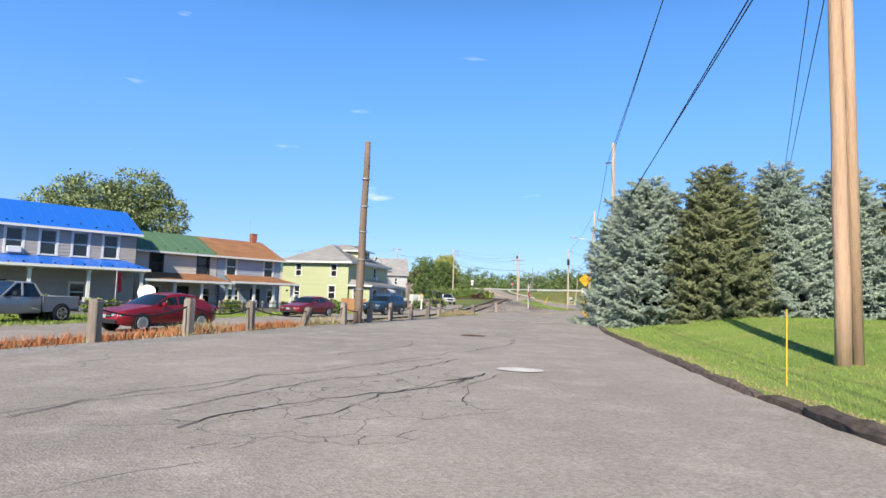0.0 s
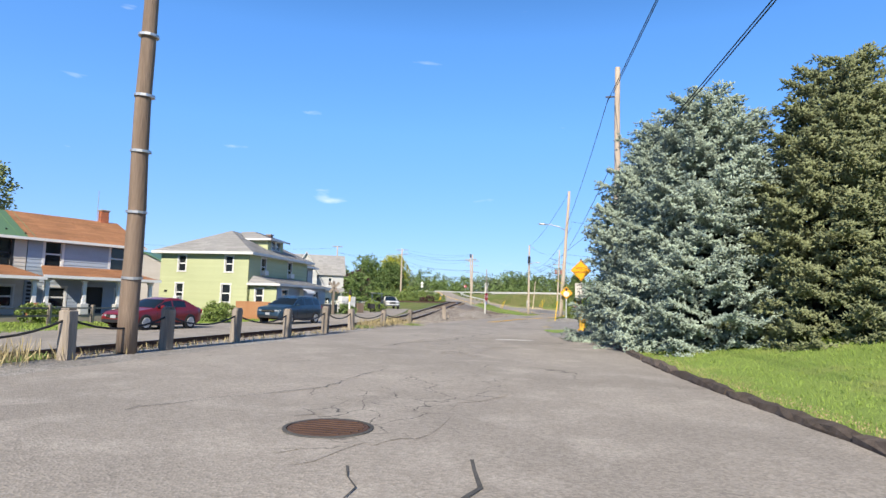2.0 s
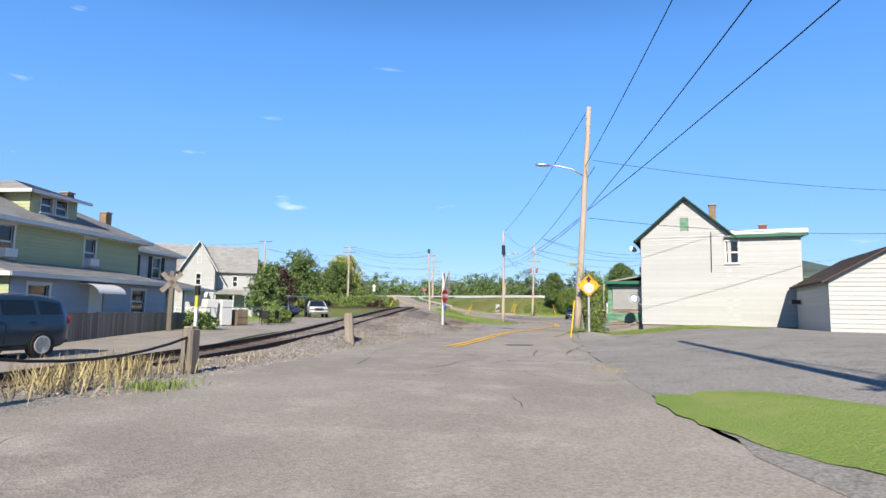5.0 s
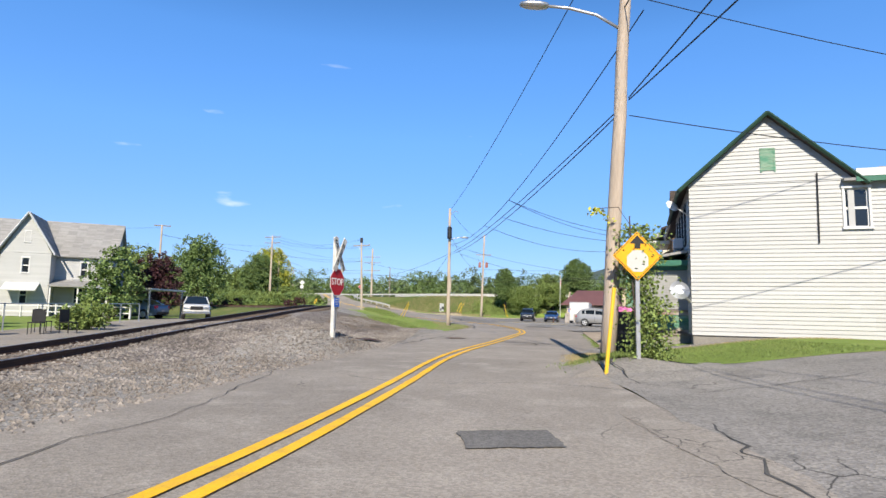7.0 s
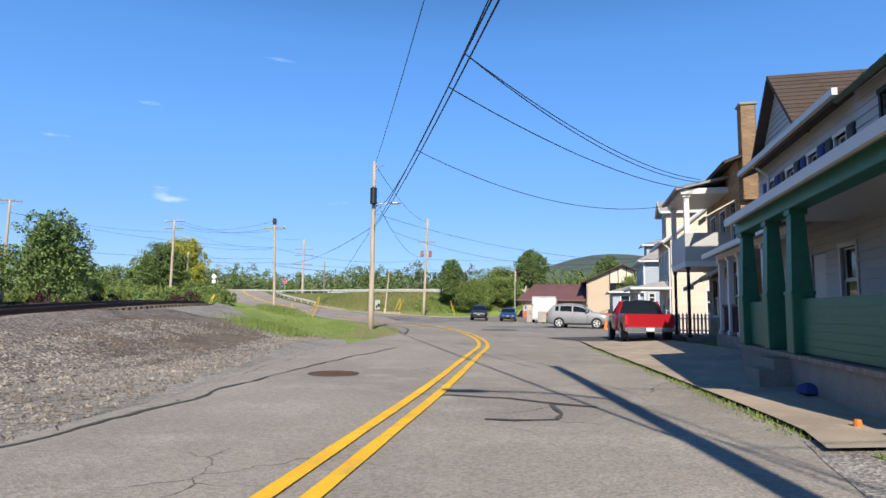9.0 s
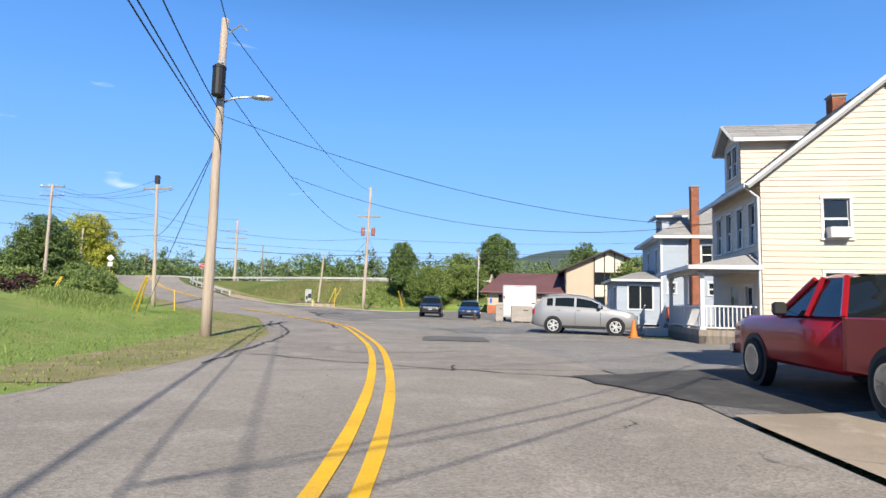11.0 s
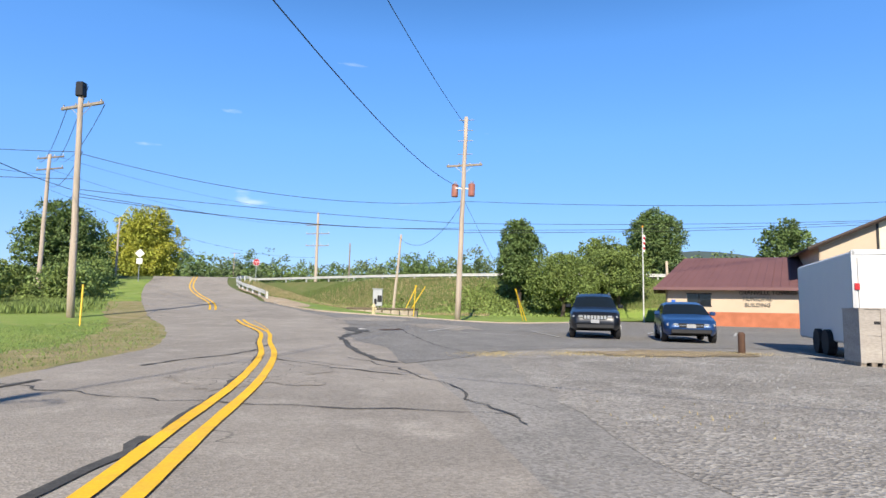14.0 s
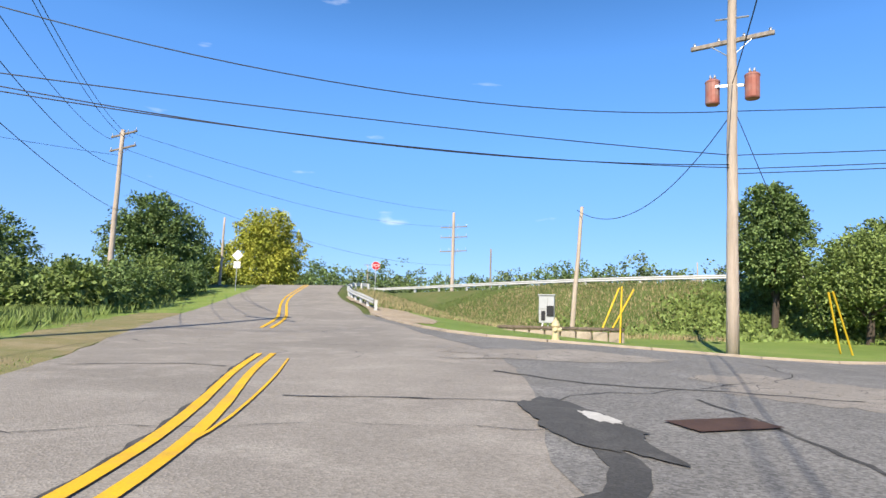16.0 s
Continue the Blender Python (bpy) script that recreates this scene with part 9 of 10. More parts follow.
def woods():
    """Far belt of trees behind the highway."""
    rng = np.random.default_rng(5)
    for mat_, seed, off, label in ((LEAF_DARK, 1, 0, "far belt of dark green woods"), (LEAF_HAZY, 2, 12, "far belt of mid green woods")):
        lobes = []
        for k in range(300):
            t = rng.uniform(0, 1)
            ang = radians(-55 + 118 * t)
            d = rng.uniform(205, 290) + off
            x, y = -10 - d * math.sin(ang), 90 + d * math.cos(ang) * 0.75
            if near_line(x, y, np.c_[HIGH_LINE, HIGH_LINE[:, 1]])[0][0] < 14 or y < 100:
                continue
            h = rng.uniform(7.5, 12.5)
            for q in range(3):
                lobes.append((x + rng.uniform(-4, 4), y + rng.uniform(-4, 4), 3.5 + h * rng.uniform(0.35, 0.75), rng.uniform(3.2, 5.6), h * 0.36))
        P, D = crown_points(rng, lobes, 190000)
        stuff_cloud("far_woods", P, D, 0.5, 0.3, mat_, label, "woods", seed)


woods()


def grass_tufts(name, n, where, length, width, material, label, seed, lean=0.35):
    """Blades scattered where a function of the random generator says."""
    rng = np.random.default_rng(seed)
    xy = where(rng, n)
    z = height(xy[:, 0], xy[:, 1]) + 0.02
    P = np.c_[xy, z]
    D = np.c_[rng.normal(0, lean, (len(xy), 2)), np.ones(len(xy))]
    stuff_cloud(name, P, D, length, width, material, label, "grass", seed)


def along(line, spread):
    p = np.array(line, float)

    def place(rng, n):
        i = rng.integers(0, len(p) - 1, n)
        t = rng.uniform(0, 1, (n, 1))
        return p[i] + (p[i + 1] - p[i]) * t + rng.normal(0, spread, (n, 2))
    return place


def patch_at(spots, spread):
    s = np.array(spots, float)

    def place(rng, n):
        return s[rng.integers(0, len(s), n)] + rng.normal(0, spread, (n, 2))
    return place


def area(x0, x1, y0, y1, ok=None):
    def place(rng, n):
        q = np.c_[rng.uniform(x0, x1, n), rng.uniform(y0, y1, n)]
        return q[ok(q[:, 0], q[:, 1])] if ok else q
    return place


on_lawn = lambda x, y: (x > lerp_table(ROAD_R, y) + 0.3) & (x < 1.4 + 0.9 * np.maximum(y, 4) + 6)  # noqa: E731
grass_tufts("lawn_grass", 90000, area(0.4, 22, 2, 31, on_lawn), 0.075, 0.008, GRASS, "short mown grass blades of the lawn", 201)
grass_tufts("lawn_edge_grass", 9000, along([(3.6, 2), (3.4, 4), (2.95, 6.7), (2.0, 14.9), (1.2, 23), (1.0, 31)], 0.13), 0.05, 0.008, DRYGRASS, "drying yellow grass along the timbers", 202)
grass_tufts("weeds", 900, along([(-9.9, 4), (-9.9, 20), (-9.5, 30), (-9.3, 47)], 0.22), 0.16, 0.01, DRYGRASS, "dry weeds along the railway posts", 203)
grass_tufts("weeds", 1500, patch_at([(-10.7, 13), (-10.9, 12.2), (-10.2, 19.5), (-9.7, 38), (-9.5, 40.5), (-9.6, 42)], 0.4), 0.42, 0.008, DRYGRASS, "tall dry weeds by the posts", 204)
grass_tufts("rust_weeds", 5200, along([(-10.9, 5.5), (-10.9, 9), (-10.8, 12.4), (-10.7, 15.6), (-10.6, 17.5)], 0.32), 0.3, 0.007, RUSTWEED, "rust-red seeding weeds beside the rails", 241)
grass_tufts("lawn_rim_grass", 7000, along([(-1.1, 60.4), (-1.0, 62.4), (-0.6, 64.4), (-0.1, 65.25), (1.6, 65.35), (5.0, 65.4), (7.6, 65.4)], 0.16), 0.07, 0.009, DRYGRASS, "drying grass at the lawn's ragged edge", 231)
grass_tufts("lot_straw", 2400, patch_at([(2.4, 120.5), (4.9, 120.8), (5.6, 121.3), (6.4, 120.9), (7.2, 121.4)], 0.5), 0.04, 0.009, DRYGRASS, "straw and dry weeds on the dirt", 232)
grass_tufts("kerb_weeds", 260, patch_at([(-1.7, 45.5), (-1.5, 45.1), (-1.75, 46.0)], 0.12), 0.07, 0.006, DRYGRASS, "dry yellow weeds at the lot's edge", 242)
grass_tufts("lot_weeds", 900, along([(5.5, 110.5), (6.4, 110.4), (7.5, 110.15)], 0.09), 0.06, 0.009, DRYGRASS, "dry weeds in a joint of the lot", 233)
grass_tufts("weeds", 900, patch_at([(-10.4, 20.5), (-9.6, 36.5), (-8.4, 41)], 0.22), 0.14, 0.009, WEED, "green weeds on the gravel", 205)
grass_tufts("house_grass", 26000, area(-1.0, 5, 60.4, 65.3, lambda x, y: x > np.interp(y, [60, 62.2, 64.2, 65.2], [-1.0, -0.9, -0.6, 0.1])), 0.075, 0.006, WEED, "uncut grass beside the white house", 206)
grass_tufts("pole_grass", 5000, patch_at([(-0.8, 60.5), (-0.4, 61.4), (0.2, 62.4), (-0.8, 61.2)], 0.35), 0.11, 0.006, WEED, "long grass round the pole", 207)
grass_tufts("base_blades", 5000, area(1.0, 5, 67.1, 68.0), 0.08, 0.006, WEED, "grass blades along the porch base", 217)
grass_tufts("sidewalk_grass", 2500, along([(1.0, 68.6), (1.8, 73), (3.3, 82)], 0.1), 0.07, 0.008, WEED, "grass growing along the sidewalk edge", 208)
grass_tufts("verge_blades", 30000, area(-16, -3, 86, 132, lambda x, y: (x < lerp_table(ROAD_L, y) - 0.2) & (x > lerp_table(ROAD_L, y) - 7)), 0.07, 0.012, WEED, "grass blades of the verge", 209)
grass_tufts("verge_dry", 15000, along([(-3.6, 92), (-3.4, 100), (-4.8, 106), (-7.8, 118), (-12.8, 130), (-21, 144)], 0.9), 0.035, 0.008, DRYGRASS, "straw-coloured grass at the road edge", 210)
grass_tufts("bank_weeds", 9000, patch_at([(-8.2, 88.5), (-8.8, 90.5), (-11.2, 104), (-11.8, 106), (-12.6, 108.5)], 0.8), 0.22, 0.012, WEED, "tall green weeds on the bank", 211)
grass_tufts("dry_tufts", 6000, patch_at([(1.3, 120.4), (3.4, 120.6), (4.6, 120.2), (5.6, 120.8), (6.6, 121.0), (7.8, 121.6)], 0.42), 0.055, 0.008, DRYGRASS, "dry yellow grass between the lots", 212)
grass_tufts("embankment_grass", 115000, area(-27, 30, 154, 176, lambda x, y: (x > lerp_table(ROAD_R, y) + 1.2) & (y > 159 - 0.25 * np.maximum(0, -x - 4))), 0.2, 0.02, EMBANK_GRASS, "long grass on the highway embankment", 213)
grass_tufts("embankment_vines", 16000, patch_at([(-3, 160.5), (0, 161.5), (2.5, 160.5), (5, 162), (7.5, 161), (10, 163), (1, 164), (6, 165), (-8, 164), (-13, 163.5)], 1.0), 0.34, 0.13, LEAF_MID, "leafy vines climbing the embankment", 251, lean=0.9)
grass_tufts("embankment_straw", 20000, area(-26, 2, 156, 174, lambda x, y: x > lerp_table(ROAD_R, y) + 1.5), 0.3, 0.018, DRYGRASS, "dry seeding grass on the embankment", 252)
grass_tufts("roadside_weeds", 30000, along([(-21, 134), (-26, 141), (-31, 149), (-36, 157), (-43, 166)], 1.1), 0.45, 0.03, WEED, "tall weeds beside the rise", 214)
grass_tufts("gravel_tufts", 500, patch_at([(4.4, 108), (6.5, 106.4), (3.2, 112), (7.4, 104.6), (10.5, 101.5), (12, 102.3)], 0.5), 0.06, 0.008, DRYGRASS, "sparse dry grass in the gravel", 215)
grass_tufts("yard_grass", 30000, area(-27, -21, 8, 62), 0.14, 0.016, GRASS, "grass of the front yards", 216)


def vines():
    rng = np.random.default_rng(9)
    k = 4200
    z = rng.uniform(0, 1, k) ** 1.2 * 2.7
    P = np.c_[-0.2 + rng.normal(0, 0.2, k) + 0.35 * (z < 1.2) * rng.uniform(0, 1, k), 60.25 + rng.normal(0, 0.14, k), z + height(-0.3, 60)]
    D = rng.normal(size=(k, 3))
    root = thing("vine", pose(0, 0, 0), "green creeper climbing the pole and sign post", "vine")
    part("foliage", tri_cloud("foliage", P, D, 0.075, 0.028, LEAF_MID, 0.3, rng), None, root)
    part("stem", Geo().tube([(-0.3, 60.0, height(-0.3, 60)), (-0.38, 60.05, 1.6), (-0.42, 60.1, 3.2)], 0.015, 5), BARK, root)
    s = Geo().tube([(-0.4, 60.1, 3.0), (-0.7, 59.9, 3.35), (-1.1, 59.8, 3.3)], 0.008, 4)
    part("stem", s, BARK, root)
    q = np.array([(-0.7 - 0.5 * t, 60.4 - 0.15 * t, 3.1 + 0.25 * math.sin(t * 2.6)) for t in np.linspace(0, 1, 60)]) + rng.normal(0, 0.03, (60, 3))
    part("foliage", tri_cloud("foliage", q, rng.normal(size=(60, 3)), 0.09, 0.03, LEAF_YELLOW, 0.3, rng), None, root)


vines()


def stones():
    """Loose stones over the gravel verge and the ballast."""
    rng = np.random.default_rng(21)
    for name, n, x0, x1, y0, y1, size, material, label in (("gravel_stones", 26000, -10.4, -6.0, 40, 90, 0.034, BALLAST, "loose grey crushed stone on the bank"), ("ballast_stones", 18000, -13.8, -9.8, 26, 76, 0.036, BALLAST, "ballast stones along the rails"),
                                                           ("lot_stones", 12000, 3.6, 12.5, 103.5, 121.5, 0.017, GRAVEL_DARK, "loose stones on the gravel lot")):
        x, y = rng.uniform(x0, x1, n), rng.uniform(y0, y1, n)
        if name != "lot_stones":
            keep = (x < lerp_table(ROAD_L, y) + 0.3) & (np.hypot(x + 7.25, y - 68.6) > 0.75)
            x, y = x[keep], y[keep]
        z = height(x, y) + 0.045
        m = len(x)
        s = size * rng.uniform(0.5, 1.5, (m, 1, 1))
        base = np.array([(1, 0, 0), (-1, 0, 0), (0, 1, 0), (0, -1, 0), (0, 0, 0.8), (0, 0, -0.6)], float)
        v = np.c_[x, y, z][:, None, :] + base[None] * s * rng.uniform(0.6, 1.3, (m, 6, 3))
        f = np.array([(0, 2, 4), (2, 1, 4), (1, 3, 4), (3, 0, 4), (2, 0, 5), (1, 2, 5), (3, 1, 5), (0, 3, 5)])
        me = bpy.data.meshes.new(name)
        me.from_pydata(v.reshape(-1, 3).tolist(), [], (np.arange(m)[:, None, None] * 6 + f[None]).reshape(-1, 3).tolist())
        me.materials.append(material)
        tagged(new(name, me), label, "stones", kind="stuff")


stones()


# ---- vehicles ----
def wheel(parent, x, y, r, w=0.22, rim=None):
    out = 1 if x > 0 else -1
    m = pose(x, y, r, 0, 90, 0)
    t = part("wheel", Geo().lathe([(r * 0.62, -w / 2), (r * 0.93, -w / 2), (r, -w / 3), (r, w / 3), (r * 0.93, w / 2), (r * 0.62, w / 2)], 22, m), TYRE, parent, "black tyre")
    part("rim", Geo().lathe([(r * 0.64, -0.012), (r * 0.64, 0.006), (r * 0.5, 0.002), (r * 0.1, 0.0)], 20, m @ pose(0, 0, out * (w / 2 - 0.016))), DARKMETAL, t)
    g = Geo()
    for k in range(5):
        for e in (-11, 11):
            g.box(r * 0.1, r * 0.62, -0.021, 0.021, -0.01, 0.014, m @ pose(0, 0, out * (w / 2 + 0.004)) @ pose(0, 0, 0, 0, 0, 72 * k + 18 + e))
    g.lathe([(r * 0.15, -0.01), (r * 0.15, 0.016), (0.01, 0.018)], 12, m @ pose(0, 0, out * (w / 2 + 0.004)))
    g.lathe([(r * 0.69, -0.012), (r * 0.69, 0.012), (r * 0.6, 0.012), (r * 0.6, -0.012)], 24, m @ pose(0, 0, out * (w / 2 + 0.002)))
    part("spoke_ring", g, rim or CHROME, t, "silver spokes")


def loft(stations, n=1.0):
    """Rings of a car body: each station is y, z0, z1, half width low, half width high, corner."""
    g = Geo()
    k = 12
    for y, z0, z1, w0, w1, c in stations:
        ring = [(-w0 + c, z0), (w0 - c, z0), (w0, z0 + c), (w0 * 1.0, z0 + (z1 - z0) * 0.5), ((w0 + w1) / 2, z0 + (z1 - z0) * 0.75), (w1, z1 - c), (w1 - c, z1)]
        ring = ring + [(-a, b) for a, b in ring[::-1]][:-1]
        ring = ring[:12] if len(ring) > 12 else ring
        k = len(ring)
        g.v += [(a, y, b) for a, b in ring]
    for i in range(len(stations) - 1):
        g.f += [(i * k + j, i * k + (j + 1) % k, i * k + k + (j + 1) % k, i * k + k + j) for j in range(k)]
    g.f += [tuple(range(k - 1, -1, -1)), tuple(range((len(stations) - 1) * k, len(stations) * k))]
    return g


ALLOY = mat("silver_alloy", (0.62, 0.63, 0.64), 0.42, 0.35, var=0.08, fine=60, coarse=3, bump=0.0)
PLATE = mat("dull_number_plate", (0.3, 0.31, 0.33), 0.5, var=0.1, bump=0.0)
LENS = mat("headlamp_lens", (0.4, 0.42, 0.44), 0.15, 0.3, var=0.1, fine=40, coarse=6, bump=0.0, coat=0.8)
TOPS = {"sedan": [(-2.27, 0.62), (-2.25, 0.9), (-2.1, 0.99), (-1.8, 1.03), (-1.15, 1.34), (-0.8, 1.42), (-0.3, 1.43), (0.2, 1.34), (0.95, 0.94), (1.4, 0.88), (2.0, 0.78), (2.2, 0.68), (2.27, 0.55)],
        "suv": [(-2.31, 0.62), (-2.29, 0.98), (-2.2, 1.16), (-1.85, 1.58), (-1.4, 1.67), (-0.7, 1.71), (-0.1, 1.68), (0.35, 1.57), (1.15, 1.12), (1.6, 1.06), (2.1, 0.96), (2.26, 0.84), (2.31, 0.6)],
        "van": [(-2.5, 0.62), (-2.49, 1.0), (-2.42, 1.2), (-2.15, 1.62), (-1.7, 1.72), (-0.7, 1.75), (0.0, 1.72), (0.45, 1.6), (1.25, 1.15), (1.7, 1.1), (2.25, 1.02), (2.43, 0.88), (2.5, 0.6)]}
BELT = {"sedan": [(-2.27, 0.95), (-1.8, 0.98), (0.95, 0.9), (2.27, 0.8)], "suv": [(-2.31, 1.12), (-1.85, 1.17), (1.15, 1.06), (2.31, 0.9)], "van": [(-2.5, 1.12), (-2.15, 1.16), (1.25, 1.1), (2.5, 0.95)]}


def car(m, colour, label, kind="sedan", group="", slots=False):
    """A parked car; y is the way it faces, origin on the ground at its middle."""
    paint = mat("car_paint", colour, 0.34, 0.25, var=0.06, fine=200, coarse=1.0, bump=0.0, coat=0.35)
    W, R, lo, wb, screen, back, pillars = {"sedan": (0.88, 0.32, 0.2, 2.68, (0.95, 0.2), (-1.15, -1.8), ((-1.2, -1.05), (-0.28, -0.2))),
                                           "suv": (0.91, 0.36, 0.26, 2.71, (1.15, 0.35), (-1.85, -2.2), ((-1.35, -1.24), (-0.4, -0.3))),
                                           "van": (0.97, 0.36, 0.26, 2.95, (1.25, 0.45), (-2.15, -2.42), ((-1.4, -1.28), (-0.3, -0.2)))}[kind]
    top, belt = TOPS[kind], BELT[kind]
    h = top[-1][0]
    r = thing("suv" if kind == "van" else kind, m, label, "car", group)
    ys = sorted({round(v, 3) for v in np.linspace(-h, h, 61)} | {p[0] for p in top} | {v for q in pillars for v in q} | set(screen) | set(back))
    ys = [ys[0]] + [b for a, b in zip(ys[:-1], ys[1:]) if b - a > 0.004]

    def section(y):
        end = max(0.0, (abs(y) - (h - 0.6)) / 0.6)
        w = W * (1 - 0.24 * end ** 2.4)
        zt = float(np.interp(y, [p[0] for p in top], [p[1] for p in top]))
        zb = min(float(np.interp(y, [p[0] for p in belt], [p[1] for p in belt])), zt - 0.035)
        z0 = lo + 0.12 * end ** 2
        up = min(1.0, max(0.0, (zt - zb - 0.05) / 0.5))
        e = w * (0.93 - 0.2 * up)
        return [(w * 0.84, z0), (w * 0.985, z0 + 0.13), (w, z0 + (zb - z0) * 0.55), (w * 0.985, zb - 0.05), (w * 0.945, zb), (w * 0.945 + (e - w * 0.945) * 0.1, zb + (zt - 0.02 - 0.035 * up - zb) * 0.1), (w * 0.945 + (e - w * 0.945) * 0.84, zb + (zt - 0.02 - 0.035 * up - zb) * 0.84), (e, zt - 0.02 - 0.035 * up), (e * 0.82, zt - 0.006), (e * 0.4, zt + 0.006), (0, zt + 0.01)]

    secs = [section(y) for y in ys]
    groups = collections.defaultdict(Geo)
    nr = 11
    for i in range(len(ys) - 1):
        y0, y1 = ys[i], ys[i + 1]
        c = (y0 + y1) / 2
        for s in (-1, 1):
            for j in range(nr - 1):
                key = "body"
                if j >= 7 and screen[1] < c < screen[0] - 0.05:
                    key = "windscreen"
                elif j >= 7 and back[1] + 0.03 < c < back[0]:
                    key = "rear_window"
                elif j == 5 and back[0] + (0.22 if kind == "suv" else -0.05) < c < screen[0] - 0.3 and not any(a < c < b for a, b in pillars):
                    key = ("side_window", s, sum(c > b for a, b in pillars))
                a, b = secs[i], secs[i + 1]
                q = [(s * a[j][0], y0, a[j][1]), (s * b[j][0], y1, b[j][1]), (s * b[j + 1][0], y1, b[j + 1][1]), (s * a[j + 1][0], y0, a[j + 1][1])]
                groups[key].add(q, [(0, 1, 2, 3)] if s > 0 else [(3, 2, 1, 0)])
    for i in (0, -1):
        ring = [(x, ys[i], z) for x, z in secs[i]] + [(-x, ys[i], z) for x, z in secs[i][-2::-1]]
        groups["body"].add(ring, [tuple(range(len(ring)))])
    for key, g in groups.items():
        name = key if isinstance(key, str) else key[0]
        me = g.mesh(name, paint if name == "body" else CARGLASS)
        bm = bmesh.new()
        bm.from_mesh(me)
        bmesh.ops.remove_doubles(bm, verts=bm.verts, dist=0.002)
        bmesh.ops.recalc_face_normals(bm, faces=bm.faces)
        for fc in bm.faces:
            fc.smooth = True
        bm.to_mesh(me)
        bm.free()
        part(name, me, None, r)
    wf, wr = wb / 2 + 0.03, -wb / 2 + 0.03
    zh = float(np.interp(h - 0.12, [p[0] for p in top], [p[1] for p in top]))
    zr = float(np.interp(-h + 0.06, [p[0] for p in top], [p[1] for p in top]))
    bz = belt[1][1]
    for s in (-1, 1):
        part("mirror", Geo().box(s * (W + 0.08) - 0.1, s * (W + 0.08) + 0.1, screen[0] - 0.5, screen[0] - 0.36, bz - 0.05, bz + 0.1, c=0.035), paint, r)
        for yy in (wf, wr):
            # no cut-out in the body: a black disc paints the shaded wheel well
            part("wheel_arch", Geo().tube([(s * (W - 0.14), yy, R), (s * (W + 0.004), yy, R)], R * 1.13, 26), PLASTIC, r)
            wheel(r, s * (W - 0.085), yy, R, rim=ALLOY)
        part("headlight", Geo().box(-0.2, 0.2, -0.12, 0.04, -0.06, 0.045, pose(s * W * 0.68, h - 0.09, zh - 0.1, 0, 0, -s * 20), c=0.03), LENS, r)
        part("tail_light", Geo().box(-0.13, 0.13, -0.03, 0.12, -0.1, 0.12, pose(s * W * 0.76, -h + 0.06, zr - 0.12, 0, 0, s * 20), c=0.03), RED_SIGN, r)
        for yy in (-0.2, -1.1):
            part("door_handle", Geo().box(s * W * 0.985 - 0.025, s * W * 0.985 + 0.025, yy - 0.09, yy + 0.09, bz - 0.16, bz - 0.125, c=0.008), paint, r)
        for yy in (-0.35, 0.75):
            part("door_seam", Geo().box(s * W - 0.006, s * W + 0.003, yy - 0.006, yy + 0.006, lo + 0.16, bz - 0.22), DARKMETAL, r)
        if kind != "sedan":
            part("roof_rail", Geo().tube([(s * W * 0.66, screen[1] - 0.2, top[6][1] - 0.02), (s * W * 0.67, -0.7, top[5][1] + 0.035), (s * W * 0.66, back[0] + 0.15, top[4][1] - 0.01)], 0.02, 6), STEEL, r)
    gr = part("grille", Geo().box(-W * 0.46, W * 0.46, h - 0.05, h + 0.012, zh - 0.2, zh - 0.05, c=0.02), DARKMETAL, r)
    if slots:
        for k in range(7):
            part("slot", Geo().box(-0.042 + (k - 3) * 0.118, 0.042 + (k - 3) * 0.118, h + 0.008, h + 0.022, zh - 0.19, zh - 0.06, c=0.006), LENS, gr)
    else:
        part("chrome_strip", Geo().box(-W * 0.44, W * 0.44, h + 0.006, h + 0.022, zh - 0.135, zh - 0.11), CHROME, gr)
    part("bumper", Geo().box(-W * 0.74, W * 0.74, h - 0.1, h + 0.02, lo + 0.1, lo + 0.26, c=0.03), PLASTIC, r)
    part("bumper", Geo().box(-W * 0.74, W * 0.74, -h - 0.02, -h + 0.1, lo + 0.12, lo + 0.3, c=0.03), PLASTIC, r)
    part("sill", Geo().box(-W * 0.99, W * 0.99, wr + 0.42, wf - 0.42, lo - 0.02, lo + 0.1, c=0.03), PLASTIC, r)
    for yy in (-h - 0.012, h + 0.02):
        part("number_plate", Geo().box(-0.15, 0.15, yy - 0.006, yy + 0.006, lo + 0.3, lo + 0.43), PLATE, r, "blank number plate")
    return r


